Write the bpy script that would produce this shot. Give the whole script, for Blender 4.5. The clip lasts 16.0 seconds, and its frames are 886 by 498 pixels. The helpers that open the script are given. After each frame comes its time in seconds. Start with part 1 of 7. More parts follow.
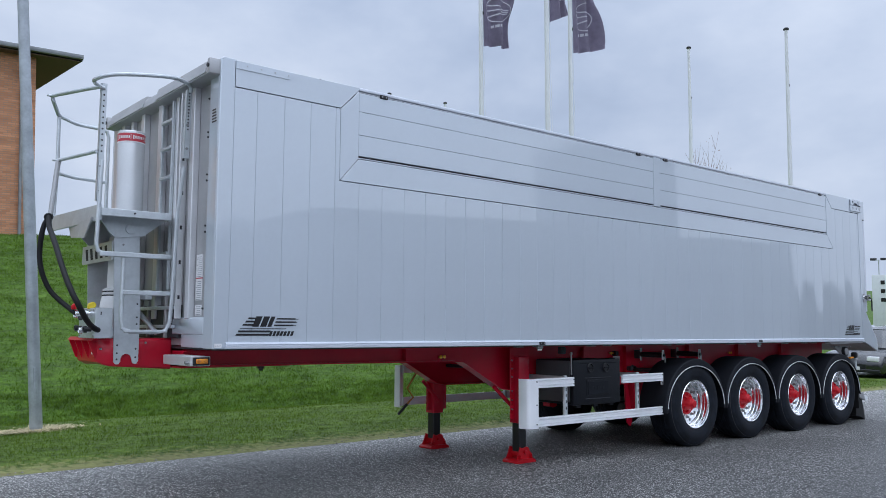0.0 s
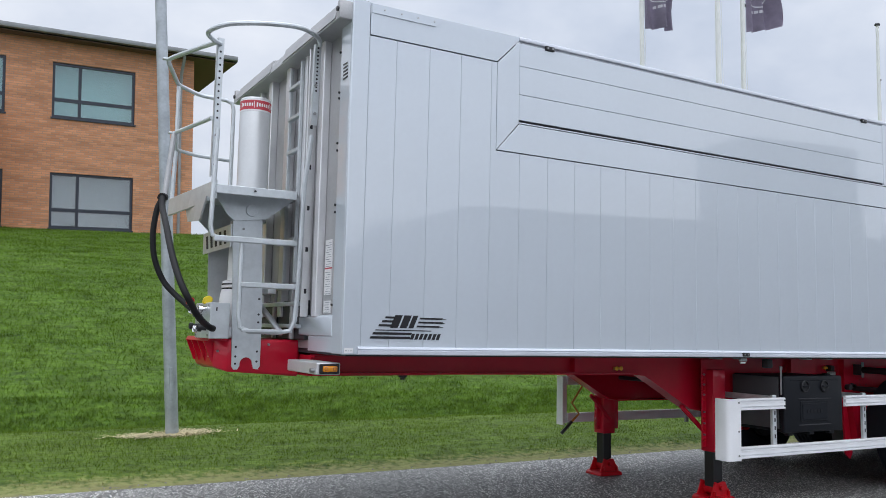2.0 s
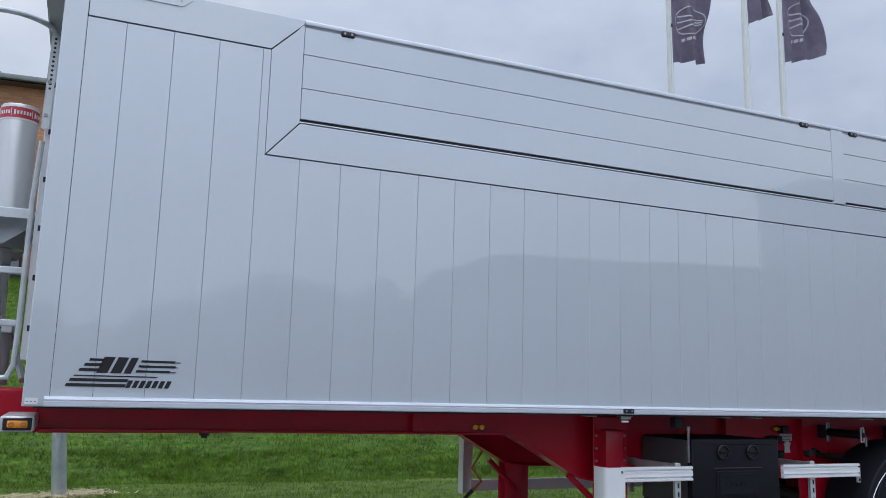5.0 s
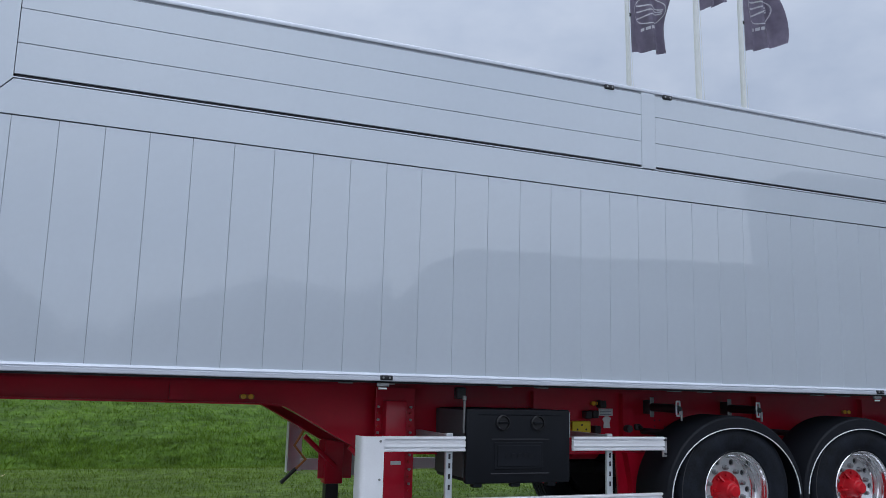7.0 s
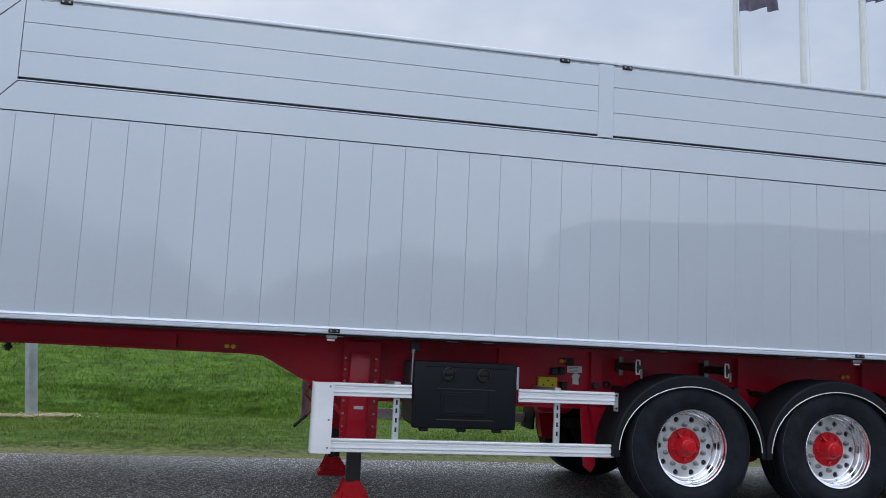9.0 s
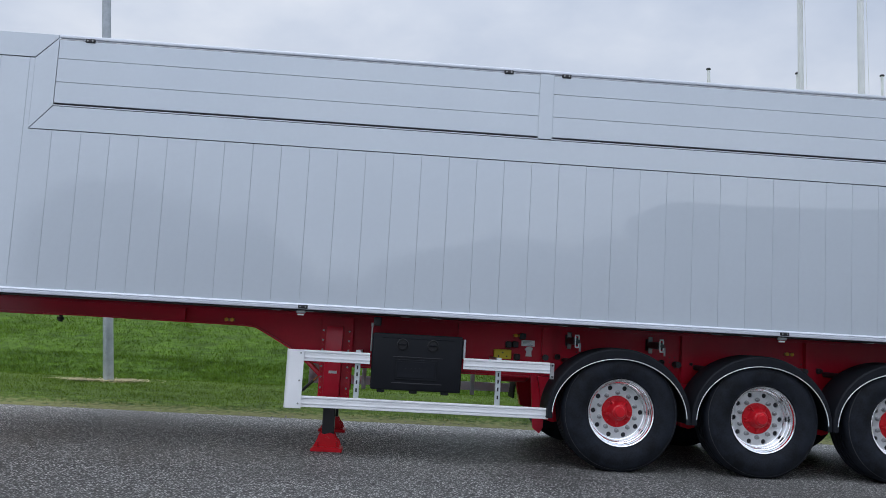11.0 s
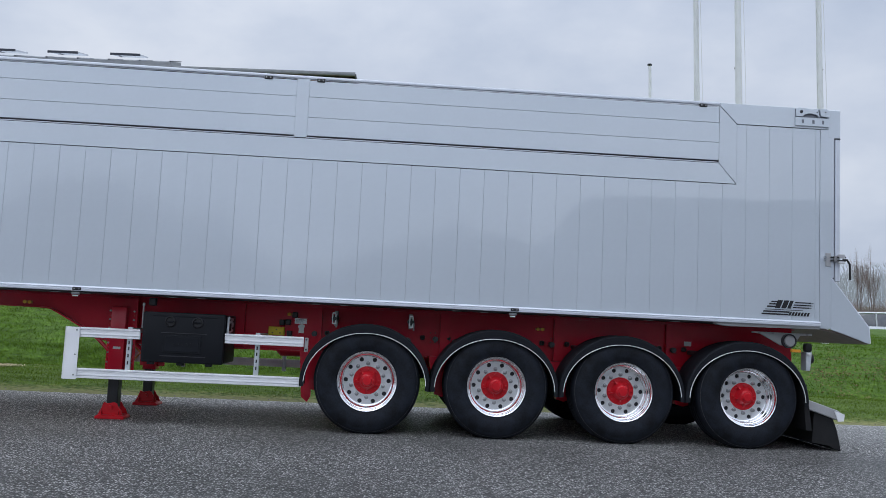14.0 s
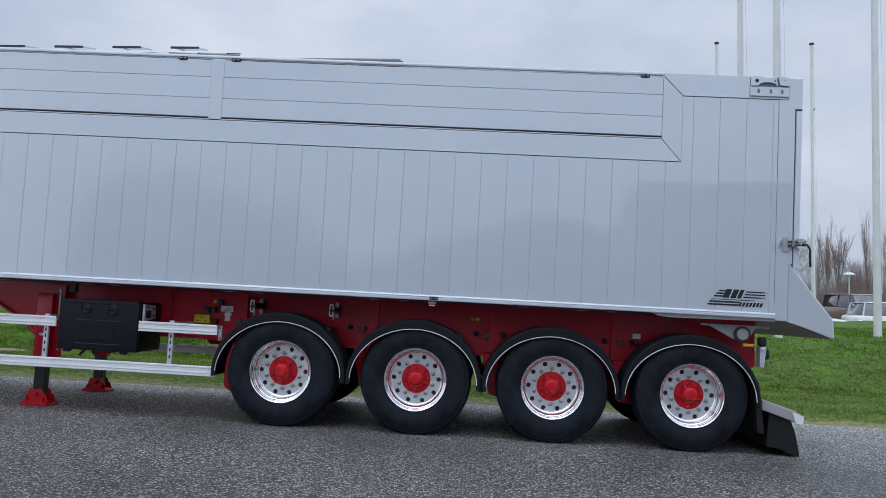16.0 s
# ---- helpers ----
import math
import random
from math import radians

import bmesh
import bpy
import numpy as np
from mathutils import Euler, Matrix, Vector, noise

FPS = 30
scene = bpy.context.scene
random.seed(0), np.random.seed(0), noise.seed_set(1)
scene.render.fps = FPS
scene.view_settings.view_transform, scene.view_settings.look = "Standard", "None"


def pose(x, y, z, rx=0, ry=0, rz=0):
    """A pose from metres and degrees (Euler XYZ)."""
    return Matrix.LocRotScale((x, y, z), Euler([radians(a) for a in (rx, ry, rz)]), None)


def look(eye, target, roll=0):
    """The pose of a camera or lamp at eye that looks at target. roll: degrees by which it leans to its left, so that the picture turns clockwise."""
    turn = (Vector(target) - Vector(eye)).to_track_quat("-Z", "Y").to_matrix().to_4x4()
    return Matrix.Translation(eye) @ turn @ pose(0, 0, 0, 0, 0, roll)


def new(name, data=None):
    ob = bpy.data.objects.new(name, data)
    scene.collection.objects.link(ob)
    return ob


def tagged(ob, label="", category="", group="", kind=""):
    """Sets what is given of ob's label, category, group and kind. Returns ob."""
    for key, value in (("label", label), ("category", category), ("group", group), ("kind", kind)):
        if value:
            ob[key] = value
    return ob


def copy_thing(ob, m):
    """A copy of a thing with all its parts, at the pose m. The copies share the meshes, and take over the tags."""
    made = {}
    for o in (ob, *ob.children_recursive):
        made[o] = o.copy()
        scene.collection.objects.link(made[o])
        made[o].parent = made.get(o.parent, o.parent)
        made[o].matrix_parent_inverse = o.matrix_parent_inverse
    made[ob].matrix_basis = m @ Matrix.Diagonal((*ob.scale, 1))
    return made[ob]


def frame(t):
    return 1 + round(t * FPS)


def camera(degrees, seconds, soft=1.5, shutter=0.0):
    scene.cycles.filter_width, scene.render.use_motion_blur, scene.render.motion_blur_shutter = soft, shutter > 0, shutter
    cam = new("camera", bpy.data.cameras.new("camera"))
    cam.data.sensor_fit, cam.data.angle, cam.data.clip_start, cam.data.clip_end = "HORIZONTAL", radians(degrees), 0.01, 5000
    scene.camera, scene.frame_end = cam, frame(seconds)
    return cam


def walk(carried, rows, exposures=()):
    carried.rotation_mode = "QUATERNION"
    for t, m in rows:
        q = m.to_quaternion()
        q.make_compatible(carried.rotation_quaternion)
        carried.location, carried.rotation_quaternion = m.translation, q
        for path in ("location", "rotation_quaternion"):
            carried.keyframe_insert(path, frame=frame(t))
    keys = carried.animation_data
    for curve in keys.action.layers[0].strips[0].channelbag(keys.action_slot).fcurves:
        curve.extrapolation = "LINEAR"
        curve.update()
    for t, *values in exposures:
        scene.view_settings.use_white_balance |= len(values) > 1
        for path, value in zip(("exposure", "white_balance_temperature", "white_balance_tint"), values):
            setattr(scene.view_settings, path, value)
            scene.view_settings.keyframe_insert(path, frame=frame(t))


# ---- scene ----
cam = camera(56.3, 16.0, soft=0.45)
# The road falls about two degrees towards +x and +y; the trailer and the walk follow it.
PIVOT = Vector((8, 6.2, 0))
ROAD = Matrix.Translation(PIVOT) @ Vector((-0.039, -0.028, 1)).rotation_difference(Vector((0, 0, 1))).to_matrix().to_4x4() @ Matrix.Translation(-PIVOT)
PATH = [
    (0, (0.079, 0.138, 1.428), (1.349, 1.671, 1.62), 0.3),
    (0.5, (0.237, 0.401, 1.415), (1.471, 1.963, 1.606), 0.4),
    (1, (0.34, 0.703, 1.41), (1.507, 2.316, 1.598), 0.6),
    (1.5, (0.575, 1.02, 1.421), (1.648, 2.697, 1.614), 1.0),
    (2, (0.781, 1.342, 1.427), (1.757, 3.077, 1.623), 1.3),
    (2.5, (1.022, 1.598, 1.427), (1.916, 3.374, 1.64), 1.7),
    (3, (1.365, 1.743, 1.458), (2.201, 3.545, 1.696), 1.7),
    (3.5, (1.727, 1.805, 1.457), (2.528, 3.618, 1.724), 1.7),
    (4, (2.145, 1.711, 1.431), (2.927, 3.528, 1.726), 1.6),
    (4.5, (2.57, 1.618, 1.428), (3.345, 3.435, 1.743), 1.6),
    (5, (3.041, 1.522, 1.43), (3.823, 3.334, 1.751), 1.6),
    (5.2, (3.23, 1.504, 1.391), (4.022, 3.311, 1.718), 1.5),
    (7.3, (4.941, 0.912, 1.217), (5.647, 2.756, 1.541), 1.5),
    (7.7, (5.209, 0.718, 1.181), (5.848, 2.589, 1.484), 1.8),
    (8.2, (5.524, 0.496, 1.17), (6.066, 2.402, 1.447), 2.1),
    (10.5, (6.87, -0.874, 1.169), (7.024, 1.11, 1.371), 3.2),
    (11, (7.194, -1.159, 1.151), (7.309, 0.828, 1.345), 3.2),
    (11.5, (7.586, -1.343, 1.133), (7.677, 0.646, 1.324), 3.2),
    (12, (7.945, -1.58, 1.113), (8.034, 0.409, 1.303), 3.1),
    (12.5, (8.33, -1.756, 1.122), (8.431, 0.233, 1.307), 2.9),
    (13, (8.735, -1.907, 1.113), (8.851, 0.081, 1.294), 2.8),
    (13.5, (9.124, -2.098, 1.088), (9.248, -0.11, 1.27), 2.7),
    (14, (9.498, -2.177, 1.091), (9.617, -0.189, 1.275), 2.7),
    (14.5, (9.913, -2.118, 1.133), (9.992, -0.127, 1.303), 2.7),
    (15, (10.291, -1.986, 1.158), (10.323, 0.007, 1.322), 2.8),
    (15.5, (10.746, -1.881, 1.159), (10.717, 0.112, 1.319), 2.9),
    (16, (11.231, -1.732, 1.18), (11.126, 0.26, 1.326), 3.1),
]
# the clip's camera darkens and cools its picture while the trailer fills it
LOOK = [(0, -0.10, 5750, 10), (0.7, -0.07, 5900, 10), (1.5, 0.03, 6150, 10), (2.5, 0.20, 6450, 10), (3.2, 0.10, 6350, 10), (4.0, -0.02, 6100, 10), (5.2, -0.22, 5950, 10),
        (7.5, -0.26, 5900, 10), (8.2, -0.16, 5950, 10), (10.5, -0.14, 6050, 10), (12.5, -0.16, 6050, 10), (14.5, -0.20, 5950, 10), (16, -0.22, 5900, 10)]
walk(cam, [(t, ROAD @ look(eye, target, roll)) for t, eye, target, roll in PATH], LOOK)

# ---- world and sun ----
world = bpy.data.worlds.new("overcast_sky")
scene.world = world
world.use_nodes = True
wn, wl = world.node_tree.nodes, world.node_tree.links
wn.clear()


def wnode(kind, **sets):
    n = wn.new(kind)
    for k, v in sets.items():
        n.inputs[k].default_value = v
    return n


sky = wn.new("ShaderNodeTexSky")
sky.sky_type, sky.sun_disc, sky.sun_elevation, sky.sun_rotation = "NISHITA", False, radians(62), radians(208)
sky.air_density, sky.dust_density = 1.0, 4.0
coord = wn.new("ShaderNodeTexCoord")
split = wn.new("ShaderNodeSeparateXYZ")
wl.new(coord.outputs["Generated"], split.inputs[0])
up = wn.new("ShaderNodeMath")
up.operation, up.use_clamp = "MAXIMUM", True
up.inputs[1].default_value = 0.0
wl.new(split.outputs["Z"], up.inputs[0])
steep = wn.new("ShaderNodeMath")
steep.operation, steep.inputs[1].default_value = "POWER", 2.0
wl.new(up.outputs[0], steep.inputs[0])
rise = wn.new("ShaderNodeMath")
rise.operation = "MULTIPLY_ADD"
rise.inputs[2].default_value = 0.70
wl.new(up.outputs[0], rise.inputs[0])
high = wn.new("ShaderNodeMath")
high.operation, high.inputs[1].default_value = "MULTIPLY", 1.25
wl.new(steep.outputs[0], high.inputs[0])
wl.new(high.outputs[0], rise.inputs[1])
squash = wn.new("ShaderNodeMapping")
squash.inputs["Scale"].default_value = (1.0, 1.0, 1.8)
wl.new(coord.outputs["Generated"], squash.inputs["Vector"])
cloud = wnode("ShaderNodeTexNoise", Scale=2.1, Detail=6.0, Roughness=0.55)
wl.new(squash.outputs[0], cloud.inputs["Vector"])
veil = wn.new("ShaderNodeMapRange")
veil.inputs["From Min"].default_value, veil.inputs["From Max"].default_value = 0.32, 0.7
veil.inputs["To Min"].default_value, veil.inputs["To Max"].default_value = 0.78, 1.2
wl.new(cloud.outputs["Fac"], veil.inputs["Value"])
# the clouds are a little brighter on the sun's side
side = wn.new("ShaderNodeMapRange")
side.interpolation_type = "SMOOTHSTEP"
side.inputs["From Min"].default_value, side.inputs["From Max"].default_value = 0.7, -0.9
side.inputs["To Min"].default_value, side.inputs["To Max"].default_value = 0.96, 1.28
wl.new(split.outputs["Y"], side.inputs["Value"])
bright = wn.new("ShaderNodeMath")
bright.operation = "MULTIPLY"
wl.new(rise.outputs[0], bright.inputs[0])
wl.new(side.outputs[0], bright.inputs[1])
lum = wn.new("ShaderNodeMath")
lum.operation = "MULTIPLY"
wl.new(bright.outputs[0], lum.inputs[0])
wl.new(veil.outputs[0], lum.inputs[1])
tone = wn.new("ShaderNodeValToRGB")
tone.color_ramp.elements[0].color, tone.color_ramp.elements[1].color = (0.86, 0.95, 1.12, 1), (1.0, 1.01, 1.04, 1)
tone.color_ramp.elements[0].position, tone.color_ramp.elements[1].position = 0.35, 0.68
wl.new(cloud.outputs["Fac"], tone.inputs["Fac"])
grey = wn.new("ShaderNodeVectorMath")
grey.operation = "SCALE"
wl.new(tone.outputs["Color"], grey.inputs[0])
wl.new(lum.outputs[0], grey.inputs["Scale"])
blue = wn.new("ShaderNodeBackground")
blue.inputs["Strength"].default_value = 0.06
wl.new(sky.outputs["Color"], blue.inputs["Color"])
white = wn.new("ShaderNodeBackground")
white.inputs["Strength"].default_value = 1.15
wl.new(grey.outputs[0], white.inputs["Color"])
both = wn.new("ShaderNodeMixShader")
both.inputs[0].default_value = 0.9
wl.new(blue.outputs[0], both.inputs[1])
wl.new(white.outputs[0], both.inputs[2])
wout = wn.new("ShaderNodeOutputWorld")
wl.new(both.outputs[0], wout.inputs["Surface"])

sun_data = bpy.data.lights.new("sun", "SUN")
sun_data.energy, sun_data.angle, sun_data.color = 0.5, radians(60), (1.0, 0.97, 0.93)
sun = new("sun", sun_data)
sun.matrix_world = look((-2, -12, 40), (8, 6, 0))


# ---- materials ----
def mat(name, color, rough=0.5, metal=0.0, vary=0.12, scale=6.0, bump=0.0, bump_scale=60.0, coat=0.0, coat_rough=0.05, rough_vary=0.08, spec=0.5, per_piece=0.0):
    """A surface with variation at two scales, relief and uneven gloss."""
    m = bpy.data.materials.new(name)
    m.use_nodes = True
    n, l = m.node_tree.nodes, m.node_tree.links
    b = n["Principled BSDF"]
    tc = n.new("ShaderNodeTexCoord")
    big = n.new("ShaderNodeTexNoise")
    big.inputs["Scale"].default_value, big.inputs["Detail"].default_value = scale, 4
    fine = n.new("ShaderNodeTexNoise")
    fine.inputs["Scale"].default_value, fine.inputs["Detail"].default_value = bump_scale, 3
    l.new(tc.outputs["Object"], big.inputs["Vector"])
    l.new(tc.outputs["Object"], fine.inputs["Vector"])
    add = n.new("ShaderNodeMath")
    add.operation = "MULTIPLY_ADD"
    add.inputs[1].default_value = 0.35
    l.new(fine.outputs["Fac"], add.inputs[0])
    l.new(big.outputs["Fac"], add.inputs[2])
    ramp = n.new("ShaderNodeValToRGB")
    lo, hi = [c * (1 - vary) for c in color], [min(1, c * (1 + vary)) for c in color]
    ramp.color_ramp.elements[0].color, ramp.color_ramp.elements[1].color = (*lo, 1), (*hi, 1)
    ramp.color_ramp.elements[0].position, ramp.color_ramp.elements[1].position = 0.45, 0.9
    l.new(add.outputs[0], ramp.inputs["Fac"])
    col = ramp.outputs["Color"]
    if per_piece:
        info = n.new("ShaderNodeObjectInfo")
        mr = n.new("ShaderNodeMapRange")
        mr.inputs["To Min"].default_value, mr.inputs["To Max"].default_value = 1 - per_piece, 1 + per_piece
        l.new(info.outputs["Random"], mr.inputs["Value"])
        sc = n.new("ShaderNodeVectorMath")
        sc.operation = "SCALE"
        l.new(col, sc.inputs[0])
        l.new(mr.outputs[0], sc.inputs["Scale"])
        col = sc.outputs[0]
    l.new(col, b.inputs["Base Color"])
    rr = n.new("ShaderNodeMapRange")
    rr.inputs["To Min"].default_value, rr.inputs["To Max"].default_value = max(0.02, rough - rough_vary), min(1, rough + rough_vary)
    l.new(big.outputs["Fac"], rr.inputs["Value"])
    l.new(rr.outputs[0], b.inputs["Roughness"])
    b.inputs["Metallic"].default_value = metal
    b.inputs["Specular IOR Level"].default_value = spec
    b.inputs["Coat Weight"].default_value, b.inputs["Coat Roughness"].default_value = coat, coat_rough
    if bump:
        bp = n.new("ShaderNodeBump")
        bp.inputs["Strength"].default_value, bp.inputs["Distance"].default_value = bump, 0.004
        l.new(fine.outputs["Fac"], bp.inputs["Height"])
        l.new(bp.outputs[0], b.inputs["Normal"])
    return m


SILVER = mat("silver_paint", (0.568, 0.616, 0.668), 0.38, 0.3, 0.03, 0.8, 0.0, 30, coat=1.0, coat_rough=0.022, rough_vary=0.04, per_piece=0.012)
SILVER.node_tree.nodes["Principled BSDF"].inputs["Coat IOR"].default_value = 1.72


def uneven(m, piece, wave):
    """Each plank stands a hair off true and is faintly dished, which breaks up its reflections."""
    n, l = m.node_tree.nodes, m.node_tree.links
    b = n["Principled BSDF"]
    geo, info, tc = n.new("ShaderNodeNewGeometry"), n.new("ShaderNodeObjectInfo"), n.new("ShaderNodeNewGeometry")
    white_ = n.new("ShaderNodeTexWhiteNoise")
    white_.noise_dimensions = "1D"
    l.new(info.outputs["Random"], white_.inputs["W"])
    stretch = n.new("ShaderNodeMapping")
    stretch.inputs["Scale"].default_value = (1.6, 1.6, 0.55)
    l.new(tc.outputs["Position"], stretch.inputs["Vector"])
    wob = n.new("ShaderNodeTexNoise")
    wob.inputs["Scale"].default_value, wob.inputs["Detail"].default_value = 1.3, 2
    l.new(stretch.outputs[0], wob.inputs["Vector"])
    last = geo.outputs["Normal"]
    for src, amount in ((white_.outputs["Color"], piece), (wob.outputs["Color"], wave)):
        mid_ = n.new("ShaderNodeVectorMath")
        mid_.operation = "SUBTRACT"
        mid_.inputs[1].default_value = (0.5, 0.5, 0.5)
        l.new(src, mid_.inputs[0])
        small = n.new("ShaderNodeVectorMath")
        small.operation = "SCALE"
        small.inputs["Scale"].default_value = amount
        l.new(mid_.outputs[0], small.inputs[0])
        plus = n.new("ShaderNodeVectorMath")
        plus.operation = "ADD"
        l.new(last, plus.inputs[0])
        l.new(small.outputs[0], plus.inputs[1])
        last = plus.outputs[0]
    unit = n.new("ShaderNodeVectorMath")
    unit.operation = "NORMALIZE"
    l.new(last, unit.inputs[0])
    l.new(unit.outputs[0], b.inputs["Normal"])
    l.new(unit.outputs[0], b.inputs["Coat Normal"])


uneven(SILVER, 0.0022, 0.005)
SILVER_EDGE = mat("brushed_silver_rail", (0.68, 0.71, 0.77), 0.35, 0.35, 0.05, 3, 0.02, 120)
# near-black for joints, and for shade painted into holes, slots and hollows
GAP = mat("dark_joint_and_shade", (0.02, 0.02, 0.025), 0.7)
SEAM = mat("grey_joint", (0.16, 0.17, 0.2), 0.6)
ALU = mat("bare_aluminium", (0.72, 0.72, 0.73), 0.38, 0.55, 0.08, 4, 0.05, 90)
ALU_DULL = mat("mill_aluminium", (0.44, 0.44, 0.445), 0.48, 0.5, 0.12, 3, 0.06, 80)
RAIL_ALU = mat("anodised_rail", (0.85, 0.857, 0.875), 0.32, 0.10, 0.05, 4, 0.02, 100)
GALV = mat("galvanised_steel", (0.60, 0.635, 0.655), 0.40, 0.5, 0.10, 9, 0.05, 45)
DISC = mat("satin_rim_disc", (0.78, 0.79, 0.80), 0.34, 0.65, 0.05, 8, 0.02, 80)
CHROME = mat("polished_rim", (0.88, 0.88, 0.90), 0.14, 1.0, 0.04, 5, rough_vary=0.04)
# paler than the tyre: worn shoulder edge with its highlight painted in
SCUFF_GLINT = mat("scuff_and_glint_rubber", (0.035, 0.036, 0.04), 0.8, 0, 0.6, 25)
STEEL = mat("nut_steel", (0.30, 0.30, 0.30), 0.38, 0.9, 0.15, 30)
RED = mat("red_paint", (0.53, 0.004, 0.026), 0.4, 0.0, 0.10, 3, 0.03, 40, coat=0.5, coat_rough=0.10, spec=0.25)
RED_HUB = mat("red_hub_paint", (0.50, 0.004, 0.012), 0.4, 0.0, 0.12, 9, 0.06, 60, coat=0.15, coat_rough=0.2, spec=0.3)
RUBBER = mat("tyre_rubber", (0.0092, 0.0115, 0.017), 0.68, 0.0, 0.62, 9, 0.25, 70, spec=0.2, rough_vary=0.16)
FENDER = mat("fender_plastic", (0.010, 0.0115, 0.0155), 0.6, 0.0, 0.2, 5, 0.08, 120, spec=0.16)
BOXBLACK = mat("black_plastic", (0.005, 0.0062, 0.0095), 0.5, 0.0, 0.18, 5, 0.15, 220, spec=0.25)
BOXGREY = mat("grey_plastic", (0.075, 0.077, 0.082), 0.55, 0, 0.15, 5, 0.1, 160)
HOSE = mat("hose_rubber", (0.012, 0.012, 0.013), 0.6, 0.0, 0.2, 12, 0.15, 160, spec=0.3)
BLACK = mat("black_print", (0.012, 0.012, 0.014), 0.4)
DARKSTEEL = mat("dark_steel", (0.05, 0.05, 0.055), 0.5, 0.4, 0.3, 8, 0.05, 60)
LINE = mat("white_edge_line", (0.92, 0.92, 0.92), 0.4, 0, 0.03)
WHITE = mat("white_print", (0.78, 0.78, 0.78), 0.5, 0, 0.04)
AMBER = mat("amber_lens", (0.80, 0.31, 0.025), 0.2, 0, 0.1, coat=0.6)
REFLECTOR = mat("bright_amber_reflector", (0.95, 0.48, 0.04), 0.25, 0, 0.06, coat=0.5)
AMBER_DARK = mat("amber_bezel", (0.40, 0.15, 0.02), 0.4)
YELLOW = mat("yellow_plastic", (0.72, 0.56, 0.02), 0.45, 0, 0.08)
LABEL_RED = mat("red_label", (0.52, 0.05, 0.07), 0.4, 0, 0.06)
TARP = mat("grey_tarpaulin", (0.40, 0.41, 0.43), 0.7, 0, 0.1, 2, 0.1, 50)
CYL = mat("ram_silver_paint", (0.60, 0.61, 0.62), 0.35, 0.35, 0.06, 3, coat=0.3)
POLE = mat("white_fibreglass_pole", (0.74, 0.75, 0.74), 0.4, 0, 0.06, 3)
LAMPPOST = mat("galvanised_post", (0.40, 0.43, 0.46), 0.5, 0.5, 0.2, 5, 0.06, 30)
FLAG = mat("purple_grey_cloth", (0.29, 0.255, 0.34), 0.85, 0, 0.14, 4, 0.2, 300)
FLAGPRINT = mat("pale_print", (0.60, 0.59, 0.65), 0.85, 0, 0.08, 6)
FRAME = mat("dark_window_frame", (0.035, 0.04, 0.055), 0.4, 0.2, 0.1)
ROOFTILE = mat("dark_roof_slate", (0.055, 0.06, 0.065), 0.6, 0, 0.25, 3, 0.2, 20)
GUTTER = mat("grey_zinc", (0.27, 0.28, 0.29), 0.45, 0.5, 0.15, 4)
SOFFIT = mat("soffit_board", (0.13, 0.08, 0.058), 0.7, 0, 0.12, 5)
BARK = mat("bark", (0.15, 0.125, 0.11), 0.9, 0, 0.3, 8, 0.4, 40)
# far leafless trees: the base colour is paled to stand in for haze
WOODS = mat("haze_paled_woods", (0.45, 0.46, 0.48), 0.9, 0, 0.2, 2)
TWIG = mat("brown_twigs", (0.25, 0.19, 0.165), 0.9, 0, 0.35, 5)
UNDER = mat("dirty_underside", (0.17, 0.135, 0.115), 0.6, 0.2, 0.2, 6)
NEEDLE = mat("dark_conifer", (0.035, 0.046, 0.042), 0.9, 0, 0.35, 4)
LEAF = mat("fallen_leaves", (0.21, 0.135, 0.07), 0.85, 0, 0.4, 8)
HALLWALL = mat("pale_hall_cladding", (0.36, 0.385, 0.41), 0.6, 0.1, 0.08, 1, 0.1, 8)
STONE = mat("edge_gravel", (0.20, 0.19, 0.17), 0.9, 0, 0.35, 20)


def glass(name, tint, rough=0.03):
    m = bpy.data.materials.new(name)
    m.use_nodes = True
    b = m.node_tree.nodes["Principled BSDF"]
    b.inputs["Base Color"].default_value = (*tint, 1)
    b.inputs["Roughness"].default_value, b.inputs["Metallic"].default_value = rough, 0.0
    b.inputs["Coat Weight"].default_value, b.inputs["Coat Roughness"].default_value = 1.0, 0.02
    b.inputs["Specular IOR Level"].default_value = 0.9
    return m




def window_glass(name, tint):
    m = glass(name, tint, 0.02)
    m.node_tree.nodes["Principled BSDF"].inputs["Transmission Weight"].default_value = 0.85
    return m


# upper panes: the sky's teal reflection is put into the glass colour
PANE = window_glass("sky_tinted_window_glass", (0.42, 0.66, 0.68))
PANE_LOW = window_glass("grey_window_glass", (0.45, 0.52, 0.56))
CARGLASS = glass("car_glass", (0.02, 0.025, 0.028))
SKYLIGHT = glass("roof_glass", (0.42, 0.46, 0.50), 0.08)


